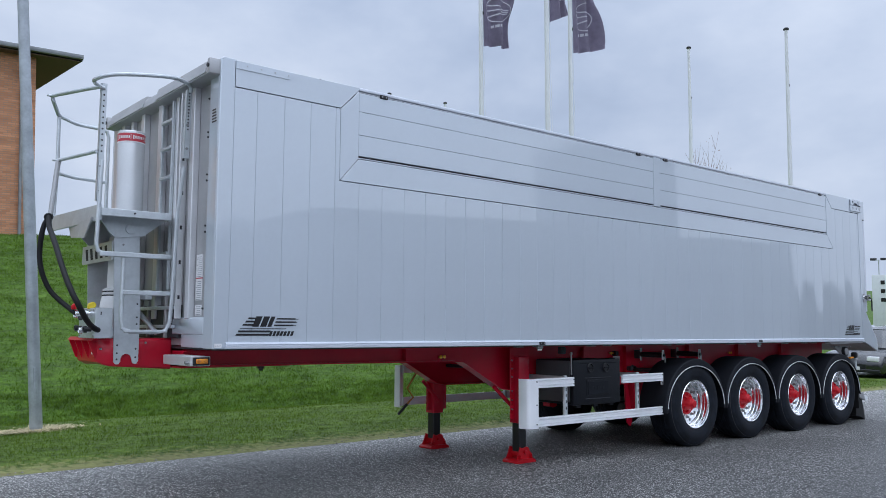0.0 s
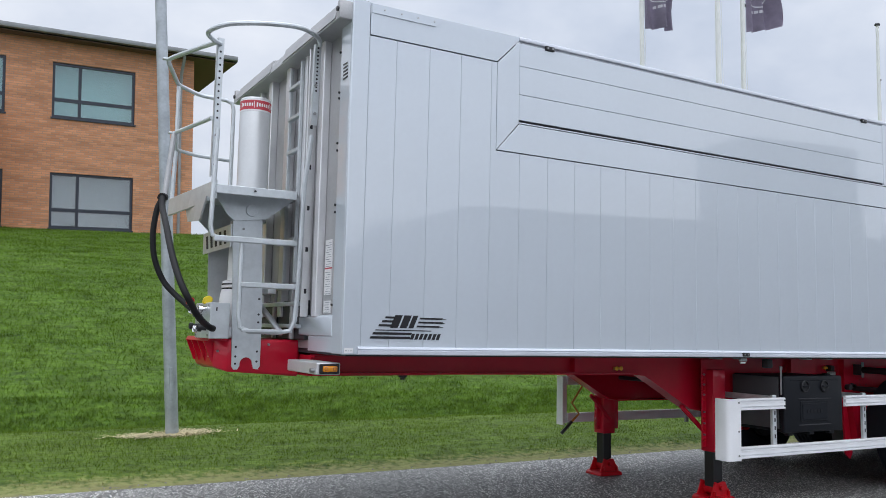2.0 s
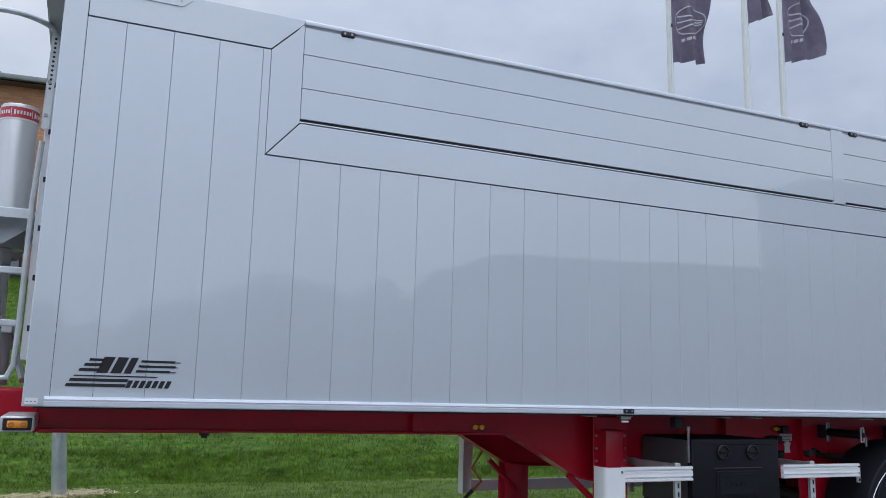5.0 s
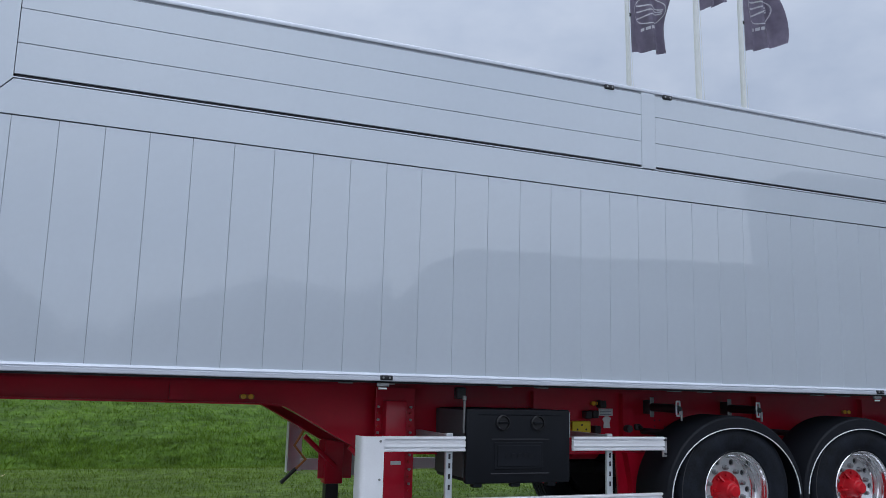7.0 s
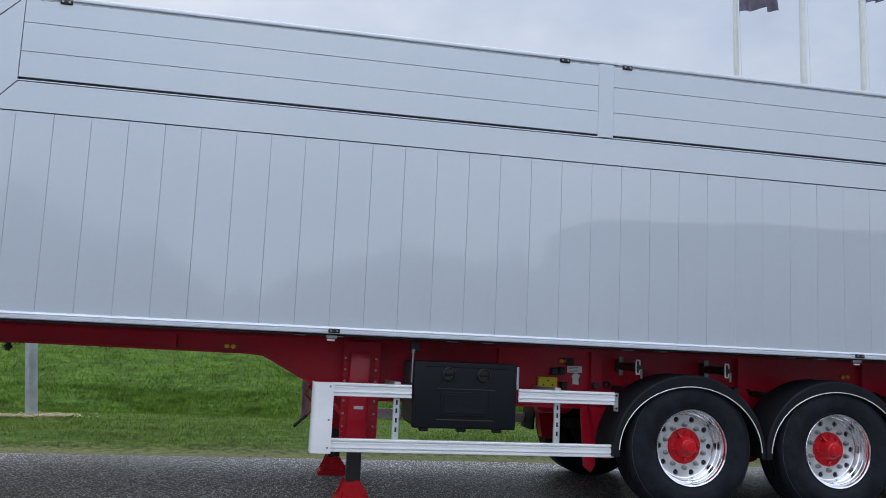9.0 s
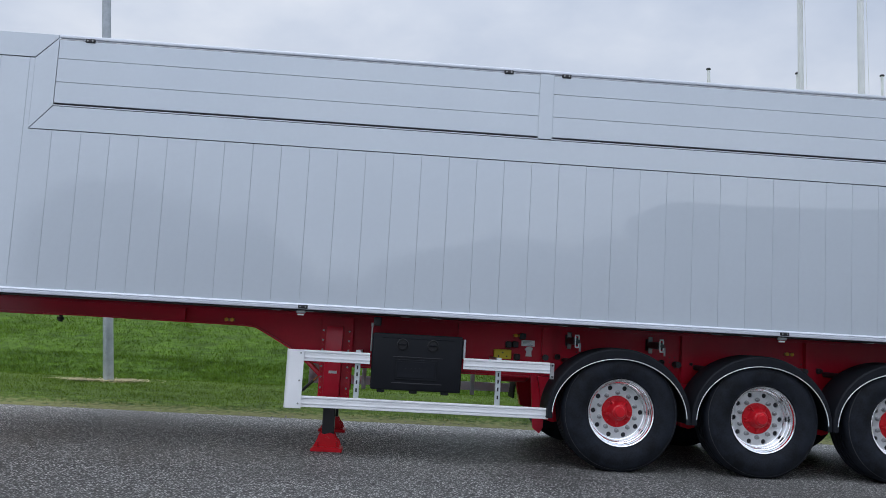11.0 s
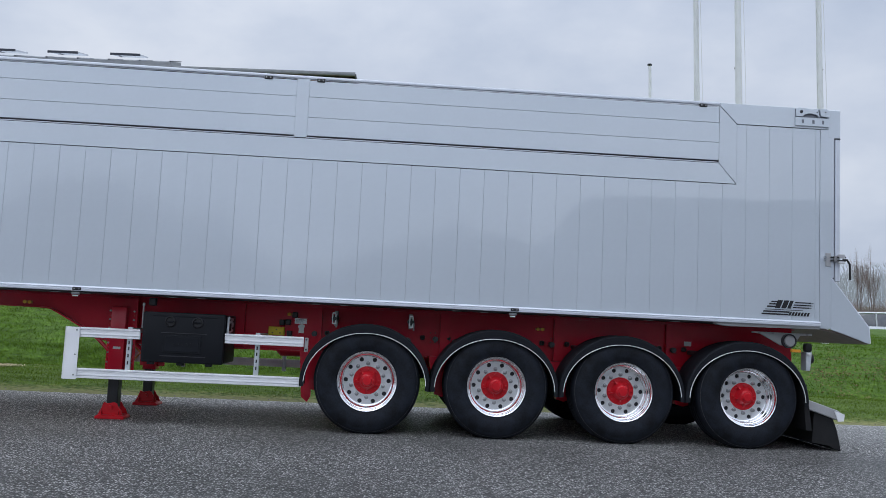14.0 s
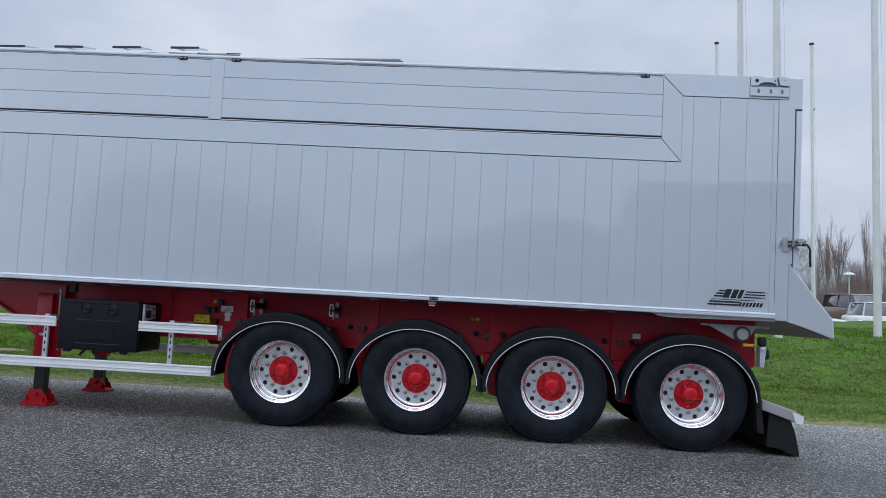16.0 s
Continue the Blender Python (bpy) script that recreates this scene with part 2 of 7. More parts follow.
def brick_material(name, c1, c2, mortar):
    m = bpy.data.materials.new(name)
    m.use_nodes = True
    n, l = m.node_tree.nodes, m.node_tree.links
    b = n["Principled BSDF"]
    geo = n.new("ShaderNodeNewGeometry")
    sp = n.new("ShaderNodeSeparateXYZ")
    l.new(geo.outputs["Position"], sp.inputs[0])
    ad = n.new("ShaderNodeMath")
    l.new(sp.outputs["X"], ad.inputs[0])
    l.new(sp.outputs["Y"], ad.inputs[1])
    cb = n.new("ShaderNodeCombineXYZ")
    l.new(ad.outputs[0], cb.inputs["X"])
    l.new(sp.outputs["Z"], cb.inputs["Y"])
    br = n.new("ShaderNodeTexBrick")
    br.inputs["Color1"].default_value, br.inputs["Color2"].default_value, br.inputs["Mortar"].default_value = (*c1, 1), (*c2, 1), (*mortar, 1)
    br.inputs["Scale"].default_value, br.inputs["Mortar Size"].default_value = 1.0, 0.007
    br.inputs["Brick Width"].default_value, br.inputs["Row Height"].default_value = 0.24, 0.067
    l.new(cb.outputs[0], br.inputs["Vector"])
    nz = n.new("ShaderNodeTexNoise")
    nz.inputs["Scale"].default_value, nz.inputs["Detail"].default_value = 0.7, 5
    st = n.new("ShaderNodeMapping")
    st.inputs["Scale"].default_value = (1, 1, 7)
    l.new(geo.outputs["Position"], st.inputs[0])
    l.new(st.outputs[0], nz.inputs["Vector"])
    mr = n.new("ShaderNodeMapRange")
    mr.inputs["From Min"].default_value, mr.inputs["From Max"].default_value = 0.3, 0.7
    mr.inputs["To Min"].default_value, mr.inputs["To Max"].default_value = 0.78, 1.15
    l.new(nz.outputs["Fac"], mr.inputs["Value"])
    sc = n.new("ShaderNodeVectorMath")
    sc.operation = "SCALE"
    l.new(br.outputs["Color"], sc.inputs[0])
    l.new(mr.outputs[0], sc.inputs["Scale"])
    l.new(sc.outputs[0], b.inputs["Base Color"])
    b.inputs["Roughness"].default_value = 0.85
    bp = n.new("ShaderNodeBump")
    bp.inputs["Strength"].default_value, bp.inputs["Distance"].default_value = 0.5, 0.01
    bp.invert = True
    l.new(br.outputs["Fac"], bp.inputs["Height"])
    l.new(bp.outputs[0], b.inputs["Normal"])
    return m


BRICK = brick_material("orange_brick", (0.62, 0.295, 0.155), (0.48, 0.215, 0.11), (0.36, 0.24, 0.17))
BRICK_YELLOW = brick_material("yellow_brick", (0.68, 0.37, 0.19), (0.58, 0.30, 0.15), (0.44, 0.30, 0.20))


def asphalt_material():
    m = bpy.data.materials.new("damp_asphalt")
    m.use_nodes = True
    n, l = m.node_tree.nodes, m.node_tree.links
    b = n["Principled BSDF"]
    tc = n.new("ShaderNodeTexCoord")
    vo = n.new("ShaderNodeTexVoronoi")
    vo.inputs["Scale"].default_value = 58
    l.new(tc.outputs["Object"], vo.inputs["Vector"])
    big = n.new("ShaderNodeTexNoise")
    big.inputs["Scale"].default_value, big.inputs["Detail"].default_value = 0.5, 5
    l.new(tc.outputs["Object"], big.inputs["Vector"])
    mid = n.new("ShaderNodeTexNoise")
    mid.inputs["Scale"].default_value, mid.inputs["Detail"].default_value = 40, 4
    l.new(tc.outputs["Object"], mid.inputs["Vector"])
    sep = n.new("ShaderNodeSeparateColor")
    l.new(vo.outputs["Color"], sep.inputs[0])
    ramp = n.new("ShaderNodeValToRGB")
    e = ramp.color_ramp.elements
    e[0].position, e[0].color = 0.0, (0.045, 0.045, 0.045, 1)
    e[1].position, e[1].color = 1.0, (0.42, 0.412, 0.395, 1)
    e.new(0.45).color = (0.190, 0.187, 0.180, 1)
    e.new(0.8).color = (0.335, 0.330, 0.318, 1)
    l.new(sep.outputs[0], ramp.inputs["Fac"])
    mr = n.new("ShaderNodeMapRange")
    mr.inputs["From Min"].default_value, mr.inputs["From Max"].default_value = 0.3, 0.7
    mr.inputs["To Min"].default_value, mr.inputs["To Max"].default_value = 1.02, 1.70
    l.new(big.outputs["Fac"], mr.inputs["Value"])
    sc = n.new("ShaderNodeVectorMath")
    sc.operation = "SCALE"
    # stones stand out of the dark binder between them
    pit = n.new("ShaderNodeMapRange")
    pit.inputs["From Min"].default_value, pit.inputs["From Max"].default_value = 0.25, 0.48
    pit.inputs["To Min"].default_value, pit.inputs["To Max"].default_value = 1.0, 0.16
    l.new(vo.outputs["Distance"], pit.inputs["Value"])
    wear = n.new("ShaderNodeMath")
    wear.operation = "MULTIPLY"
    # dry and dusty along the grass edge; brighter far light added to the colour
    gp = n.new("ShaderNodeNewGeometry")
    gs = n.new("ShaderNodeSeparateXYZ")
    l.new(gp.outputs["Position"], gs.inputs[0])
    dr = n.new("ShaderNodeMath")
    dr.operation = "MULTIPLY_ADD"
    dr.inputs[1].default_value = 1.2
    l.new(big.outputs["Fac"], dr.inputs[0])
    l.new(gs.outputs["Y"], dr.inputs[2])
    dust_and_light = n.new("ShaderNodeMapRange")
    dust_and_light.inputs["From Min"].default_value, dust_and_light.inputs["From Max"].default_value = 6.2, 9.6
    dust_and_light.inputs["To Min"].default_value, dust_and_light.inputs["To Max"].default_value = 1.0, 2.5
    l.new(dr.outputs[0], dust_and_light.inputs["Value"])
    dry = n.new("ShaderNodeMath")
    dry.operation = "MULTIPLY"
    l.new(mr.outputs[0], dry.inputs[0])
    l.new(dust_and_light.outputs[0], dry.inputs[1])
    l.new(dry.outputs[0], wear.inputs[0])
    l.new(pit.outputs[0], wear.inputs[1])
    l.new(ramp.outputs["Color"], sc.inputs[0])
    l.new(wear.outputs[0], sc.inputs["Scale"])
    l.new(sc.outputs[0], b.inputs["Base Color"])
    b.inputs["Specular IOR Level"].default_value = 0.28
    rr = n.new("ShaderNodeMapRange")
    rr.inputs["From Min"].default_value, rr.inputs["From Max"].default_value = 0.35, 0.65
    rr.inputs["To Min"].default_value, rr.inputs["To Max"].default_value = 0.50, 0.66
    l.new(big.outputs["Fac"], rr.inputs["Value"])
    l.new(rr.outputs[0], b.inputs["Roughness"])
    ad = n.new("ShaderNodeMath")
    ad.operation = "ADD"
    l.new(vo.outputs["Distance"], ad.inputs[0])
    l.new(mid.outputs["Fac"], ad.inputs[1])
    bp = n.new("ShaderNodeBump")
    bp.inputs["Strength"].default_value, bp.inputs["Distance"].default_value = 0.35, 0.006
    l.new(ad.outputs[0], bp.inputs["Height"])
    l.new(bp.outputs[0], b.inputs["Normal"])
    return m


ASPHALT = asphalt_material()
LAMP_AT = Vector((2.98, 11.85, 0.13))


def grass_material(name, lo, hi, dry, bank=None, thin=False):
    m = bpy.data.materials.new(name)
    m.use_nodes = True
    n, l = m.node_tree.nodes, m.node_tree.links
    b = n["Principled BSDF"]
    geo = n.new("ShaderNodeNewGeometry")
    a = n.new("ShaderNodeTexNoise")
    a.inputs["Scale"].default_value, a.inputs["Detail"].default_value = 1.1, 6
    f = n.new("ShaderNodeTexNoise")
    f.inputs["Scale"].default_value, f.inputs["Detail"].default_value = 14, 6
    l.new(geo.outputs["Position"], a.inputs["Vector"])
    l.new(geo.outputs["Position"], f.inputs["Vector"])
    along = n.new("ShaderNodeMapping")
    along.inputs["Scale"].default_value = (0.45, 1.8, 1.8)
    l.new(geo.outputs["Position"], along.inputs["Vector"])
    l.new(along.outputs[0], a.inputs["Vector"])
    soft = n.new("ShaderNodeMath")
    soft.operation = "MULTIPLY"
    soft.inputs[1].default_value = 0.5
    l.new(a.outputs["Fac"], soft.inputs[0])
    ad = n.new("ShaderNodeMath")
    ad.operation = "MULTIPLY_ADD"
    ad.inputs[1].default_value = 1.15
    l.new(f.outputs["Fac"], ad.inputs[0])
    l.new(soft.outputs[0], ad.inputs[2])
    clump = n.new("ShaderNodeTexNoise")
    clump.inputs["Scale"].default_value, clump.inputs["Detail"].default_value = 3.4, 5
    lying = n.new("ShaderNodeMapping")
    lying.inputs["Scale"].default_value = (1.0, 2.4, 2.4)
    l.new(geo.outputs["Position"], lying.inputs["Vector"])
    l.new(lying.outputs[0], clump.inputs["Vector"])
    ramp = n.new("ShaderNodeValToRGB")
    e = ramp.color_ramp.elements
    e[0].position, e[0].color = 0.58, (*lo, 1)
    e[1].position, e[1].color = 1.06, (*hi, 1)
    l.new(ad.outputs[0], ramp.inputs["Fac"])
    # worn straw round the foot of the lamp post
    ds = n.new("ShaderNodeVectorMath")
    ds.operation = "SUBTRACT"
    ds.inputs[1].default_value = LAMP_AT
    l.new(geo.outputs["Position"], ds.inputs[0])
    sq = n.new("ShaderNodeVectorMath")
    sq.operation = "MULTIPLY"
    sq.inputs[1].default_value = (1.0, 1.6, 0.3)
    l.new(ds.outputs[0], sq.inputs[0])
    ln = n.new("ShaderNodeVectorMath")
    ln.operation = "LENGTH"
    l.new(sq.outputs[0], ln.inputs[0])
    sm = n.new("ShaderNodeMath")
    sm.operation = "MULTIPLY_ADD"
    sm.inputs[1].default_value = -0.9
    l.new(f.outputs["Fac"], sm.inputs[0])
    l.new(ln.outputs["Value"], sm.inputs[2])
    mk = n.new("ShaderNodeMapRange")
    mk.inputs["From Min"].default_value, mk.inputs["From Max"].default_value = -0.30, 0.02
    mk.inputs["To Min"].default_value, mk.inputs["To Max"].default_value = 1.0, 0.0
    l.new(sm.outputs[0], mk.inputs["Value"])
    mx = n.new("ShaderNodeMix")
    mx.data_type = "RGBA"
    # earth and dead grass along the road's edge
    sy = n.new("ShaderNodeSeparateXYZ")
    l.new(geo.outputs["Position"], sy.inputs[0])
    ry = n.new("ShaderNodeMath")
    ry.operation = "MULTIPLY_ADD"
    ry.inputs[1].default_value = -0.9
    l.new(f.outputs["Fac"], ry.inputs[0])
    l.new(sy.outputs["Y"], ry.inputs[2])
    ey = n.new("ShaderNodeMapRange")
    ey.inputs["From Min"].default_value, ey.inputs["From Max"].default_value = 8.85, 9.15
    ey.inputs["To Min"].default_value, ey.inputs["To Max"].default_value = 0.45, 0.0
    l.new(ry.outputs[0], ey.inputs["Value"])
    most = n.new("ShaderNodeMath")
    most.operation = "MAXIMUM"
    l.new(mk.outputs[0], most.inputs[0])
    l.new(ey.outputs[0], most.inputs[1])
    l.new(most.outputs[0], mx.inputs["Factor"])
    base = ramp.outputs["Color"]
    if bank:
        # longer, darker grass above the foot of the bank
        ramp2 = n.new("ShaderNodeValToRGB")
        e2 = ramp2.color_ramp.elements
        e2[0].position, e2[0].color = 0.6, (*bank[0], 1)
        e2[1].position, e2[1].color = 1.05, (*bank[1], 1)
        l.new(ad.outputs[0], ramp2.inputs["Fac"])
        spy = n.new("ShaderNodeSeparateXYZ")
        l.new(geo.outputs["Position"], spy.inputs[0])
        rag = n.new("ShaderNodeMath")
        rag.operation = "MULTIPLY_ADD"
        rag.inputs[1].default_value = 0.5
        l.new(f.outputs["Fac"], rag.inputs[0])
        l.new(spy.outputs["Y"], rag.inputs[2])
        foot = n.new("ShaderNodeMapRange")
        foot.inputs["From Min"].default_value, foot.inputs["From Max"].default_value = 13.35, 13.6
        l.new(rag.outputs[0], foot.inputs["Value"])
        two = n.new("ShaderNodeMix")
        two.data_type = "RGBA"
        l.new(foot.outputs[0], two.inputs["Factor"])
        l.new(base, two.inputs["A"])
        l.new(ramp2.outputs["Color"], two.inputs["B"])
        base = two.outputs["Result"]
    tuft = n.new("ShaderNodeMapRange")
    tuft.inputs["From Min"].default_value, tuft.inputs["From Max"].default_value = 0.3, 0.7
    tuft.inputs["To Min"].default_value, tuft.inputs["To Max"].default_value = 0.64, 1.32
    l.new(clump.outputs["Fac"], tuft.inputs["Value"])
    tint = n.new("ShaderNodeVectorMath")
    tint.operation = "SCALE"
    l.new(base, tint.inputs[0])
    l.new(tuft.outputs[0], tint.inputs["Scale"])
    l.new(tint.outputs[0], mx.inputs["A"])
    mx.inputs["B"].default_value = (*dry, 1)
    l.new(mx.outputs["Result"], b.inputs["Base Color"])
    b.inputs["Roughness"].default_value, b.inputs["Specular IOR Level"].default_value = 0.8, 0.25
    bp = n.new("ShaderNodeBump")
    bp.inputs["Strength"].default_value, bp.inputs["Distance"].default_value = 0.4, 0.05
    l.new(f.outputs["Fac"], bp.inputs["Height"])
    if thin:
        # light passes through the blades
        tr = n.new("ShaderNodeBsdfTranslucent")
        l.new(mx.outputs["Result"], tr.inputs["Color"])
        both_ = n.new("ShaderNodeMixShader")
        both_.inputs[0].default_value = 0.5
        l.new(b.outputs[0], both_.inputs[1])
        l.new(tr.outputs[0], both_.inputs[2])
        l.new(both_.outputs[0], n["Material Output"].inputs["Surface"])
    else:
        l.new(bp.outputs[0], b.inputs["Normal"])
    return m


GRASS = grass_material("lawn", (0.048, 0.086, 0.009), (0.108, 0.170, 0.020), (0.36, 0.30, 0.155), ((0.045, 0.092, 0.009), (0.090, 0.160, 0.016)))
BLADE = grass_material("grass_blades", (0.073, 0.127, 0.013), (0.138, 0.207, 0.025), (0.30, 0.24, 0.13), thin=True)


# ---- building helpers ----
PLACE = {}


def finish(me, smooth=35):
    if smooth:
        me.shade_smooth()
        me.set_sharp_from_angle(angle=radians(smooth))


def thing(name, base, label, category, group="", tilt=None):
    """An Empty at the base of a thing. tilt: the matrix of the road on which it stands."""
    ob = new(name)
    ob.empty_display_size = 0.2
    ob.matrix_basis = (tilt or Matrix()) @ Matrix.Translation(base)
    PLACE[ob] = Vector(base)
    return tagged(ob, label, category, group)


def part(name, bm, material, parent, label="", smooth=35):
    """Links bm, given in the coordinates of its thing's place, as one mesh under parent."""
    bmesh.ops.recalc_face_normals(bm, faces=bm.faces)
    lo = Vector([min(v.co[i] for v in bm.verts) for i in range(3)])
    hi = Vector([max(v.co[i] for v in bm.verts) for i in range(3)])
    mid = (lo + hi) / 2
    bmesh.ops.translate(bm, verts=bm.verts, vec=-mid)
    me = bpy.data.meshes.new(name)
    bm.to_mesh(me)
    bm.free()
    me.materials.append(material)
    finish(me, smooth)
    ob = new(name, me)
    ob.parent = parent
    ob.matrix_basis = Matrix.Translation(mid - PLACE[parent])
    PLACE[ob] = mid
    return tagged(ob, label)


def again(name, ob, offset, parent):
    """Another part on the mesh of ob, shifted by offset."""
    o = new(name, ob.data)
    o.parent = parent
    PLACE[o] = PLACE[ob] + Vector(offset)
    o.matrix_basis = Matrix.Translation(PLACE[o] - PLACE[parent])
    if ob.get("label"):
        o["label"] = ob["label"]
    return o


def single(name, bm, material, label, category, group="", kind="", smooth=35, tilt=None):
    """A thing of one mesh."""
    bmesh.ops.recalc_face_normals(bm, faces=bm.faces)
    lo = Vector([min(v.co[i] for v in bm.verts) for i in range(3)])
    hi = Vector([max(v.co[i] for v in bm.verts) for i in range(3)])
    base = Vector(((lo.x + hi.x) / 2, (lo.y + hi.y) / 2, lo.z))
    bmesh.ops.translate(bm, verts=bm.verts, vec=-base)
    me = bpy.data.meshes.new(name)
    bm.to_mesh(me)
    bm.free()
    me.materials.append(material)
    finish(me, smooth)
    ob = new(name, me)
    ob.matrix_basis = (tilt or Matrix()) @ Matrix.Translation(base)
    PLACE[ob] = base
    return tagged(ob, label, category, group, kind)


def box(x0, x1, y0, y1, z0, z1, bevel=0.0, seg=1, bm=None):
    bm = bm or bmesh.new()
    r = bmesh.ops.create_cube(bm, size=1)
    vs = r["verts"]
    for v in vs:
        v.co = Vector((x0 + (v.co.x + 0.5) * (x1 - x0), y0 + (v.co.y + 0.5) * (y1 - y0), z0 + (v.co.z + 0.5) * (z1 - z0)))
    if bevel:
        es = list({e for v in vs for e in v.link_edges})
        bmesh.ops.bevel(bm, geom=es, offset=bevel, segments=seg, affect="EDGES", profile=0.5)
    return bm


def prism(poly, a, b, axis="y", bm=None, bevel=0.0):
    """A polygon drawn out along an axis: (x, z) for y, (y, z) for x, (x, y) for z."""
    bm = bm or bmesh.new()

    def at(p, s):
        return {"y": (p[0], s, p[1]), "x": (s, p[0], p[1]), "z": (p[0], p[1], s)}[axis]
    lo, hi = [bm.verts.new(at(p, a)) for p in poly], [bm.verts.new(at(p, b)) for p in poly]
    n = len(poly)
    fs = [bm.faces.new(lo), bm.faces.new(hi[::-1])]
    for i in range(n):
        fs.append(bm.faces.new((lo[i], hi[i], hi[(i + 1) % n], lo[(i + 1) % n])))
    if bevel:
        bmesh.ops.recalc_face_normals(bm, faces=fs)
        bmesh.ops.bevel(bm, geom=list({e for f in fs for e in f.edges}), offset=bevel, segments=1, affect="EDGES", profile=0.5)
    return bm


def sweep(pts, r, seg=10, bm=None, smooth=0, closed=False):
    """A tube along points; smooth: steps of rounding between them; r: one radius or one for each end."""
    bm = bm or bmesh.new()
    pts = [Vector(p) for p in pts]
    if smooth:
        src, pts = pts, []
        for i in range(len(src) - 1):
            p0, p1, p2, p3 = src[max(i - 1, 0)], src[i], src[i + 1], src[min(i + 2, len(src) - 1)]
            for k in range(smooth):
                t = k / smooth
                pts.append(0.5 * ((2 * p1) + (p2 - p0) * t + (2 * p0 - 5 * p1 + 4 * p2 - p3) * t * t + (3 * p1 - p0 - 3 * p2 + p3) * t ** 3))
        pts.append(src[-1])
    r0, r1 = r if isinstance(r, tuple) else (r, r)
    rings, ref = [], None
    for i, p in enumerate(pts):
        d = (pts[min(i + 1, len(pts) - 1)] - pts[max(i - 1, 0)]).normalized()
        if ref is None:
            ref = d.orthogonal().normalized()
        ref = (ref - d * ref.dot(d)).normalized()
        side = d.cross(ref)
        rad = r0 + (r1 - r0) * i / (len(pts) - 1)
        rings.append([bm.verts.new(p + rad * (math.cos(a) * ref + math.sin(a) * side)) for a in [2 * math.pi * k / seg for k in range(seg)]])
    for a, b in zip(rings, rings[1:]):
        for k in range(seg):
            bm.faces.new((a[k], a[(k + 1) % seg], b[(k + 1) % seg], b[k]))
    bm.faces.new(rings[0][::-1])
    bm.faces.new(rings[-1])
    return bm


def turned(profile, centre, axis="y", seg=32, bm=None, close=False):
    """A body of revolution from (radius, along) pairs round an axis through centre."""
    bm = bm or bmesh.new()
    c = Vector(centre)
    rings = []
    for rad, h in profile:
        ring = []
        for k in range(seg):
            a = 2 * math.pi * k / seg
            u, w = rad * math.cos(a), rad * math.sin(a)
            ring.append(bm.verts.new(c + Vector({"y": (u, h, w), "z": (u, w, h), "x": (h, u, w)}[axis])))
        rings.append(ring)
    if close:
        rings.append(rings[0])
    for a, b in zip(rings, rings[1:]):
        for k in range(seg):
            bm.faces.new((a[k], a[(k + 1) % seg], b[(k + 1) % seg], b[k]))
    if not close:
        if profile[0][0] > 1e-4:
            bm.faces.new(rings[0])
        if profile[-1][0] > 1e-4:
            bm.faces.new(rings[-1][::-1])
    return bm


def smoothstep(a, b, x):
    t = min(1, max(0, (x - a) / (b - a)))
    return t * t * (3 - 2 * t)


def patchy(x, y, seed):
    """Smooth random values from 0 to 1 over the plan, a patch a unit wide."""
    def corner(i, j):
        h = np.sin(i * 127.1 + j * 311.7 + seed * 74.7) * 43758.5453
        return h - np.floor(h)
    i, j = np.floor(x), np.floor(y)
    u, v = x - i, y - j
    u, v = u * u * (3 - 2 * u), v * v * (3 - 2 * v)
    low = corner(i, j) * (1 - u) + corner(i + 1, j) * u
    return low * (1 - v) + (corner(i, j + 1) * (1 - u) + corner(i + 1, j + 1) * u) * v


def road_z(x, y):
    return -0.025 - 0.039 * (x - 8) - 0.028 * (y - 6.2)


def ground_z(x, y):
    """The height of the lawn, the bank and the land round about."""
    if y < 9.2:
        near = road_z(x, y) if abs(x) < 90 and y > -60 else road_z(max(-90, min(90, x)), max(-60, y))
        return near - 0.05
    g0 = road_z(max(-40, min(70, x)), 9.2)
    flat = g0 + 0.075 * smoothstep(9.2, 9.8, y) - 0.012 * (min(y, 13.4) - 9.2)
    t = min(1, max(0, (y - 13.3) / 13.7))
    flat -= 0.09 * math.exp(-((y - 13.3) / 0.4) ** 2)
    left = flat + (3.62 - flat) * (1.18 * t - 0.18 * t * t if t < 1 else 1)
    if y > 40:
        left -= 3.0 * smoothstep(40, 90, y)
    crest = 0.20 - 0.06 * max(0, min(60, x) - 33)
    right = flat + (crest - flat) * smoothstep(13.0, 16.4, y) + 0.018 * min(10, max(0, y - 16)) - 0.85 * smoothstep(26, 30.5, y)
    w = smoothstep(9.0, 22.0, x)
    bumpy = 0.025 * noise.noise(Vector((x * 0.5, y * 0.5, 0))) * smoothstep(9.5, 12, y)
    ripple = 0.055 * noise.noise(Vector((x * 0.9, y * 2.1, 4))) + 0.03 * noise.noise(Vector((x * 2.2, y * 4.2, 9)))
    return left * (1 - w) + right * w + bumpy + ripple * smoothstep(13.3, 14.0, y) * (1 - smoothstep(26.5, 27.5, y))


BANK = grass_material("long_grass", (0.074, 0.143, 0.013), (0.130, 0.218, 0.023), (0.40, 0.31, 0.16), thin=True)


# ---- ground and road ----
def sheet(xs, ys, height):
    bm = bmesh.new()
    grid = [[bm.verts.new((x, y, height(x, y))) for x in xs] for y in ys]
    for j in range(len(ys) - 1):
        for i in range(len(xs) - 1):
            bm.faces.new((grid[j][i], grid[j][i + 1], grid[j + 1][i + 1], grid[j + 1][i]))
    return bm


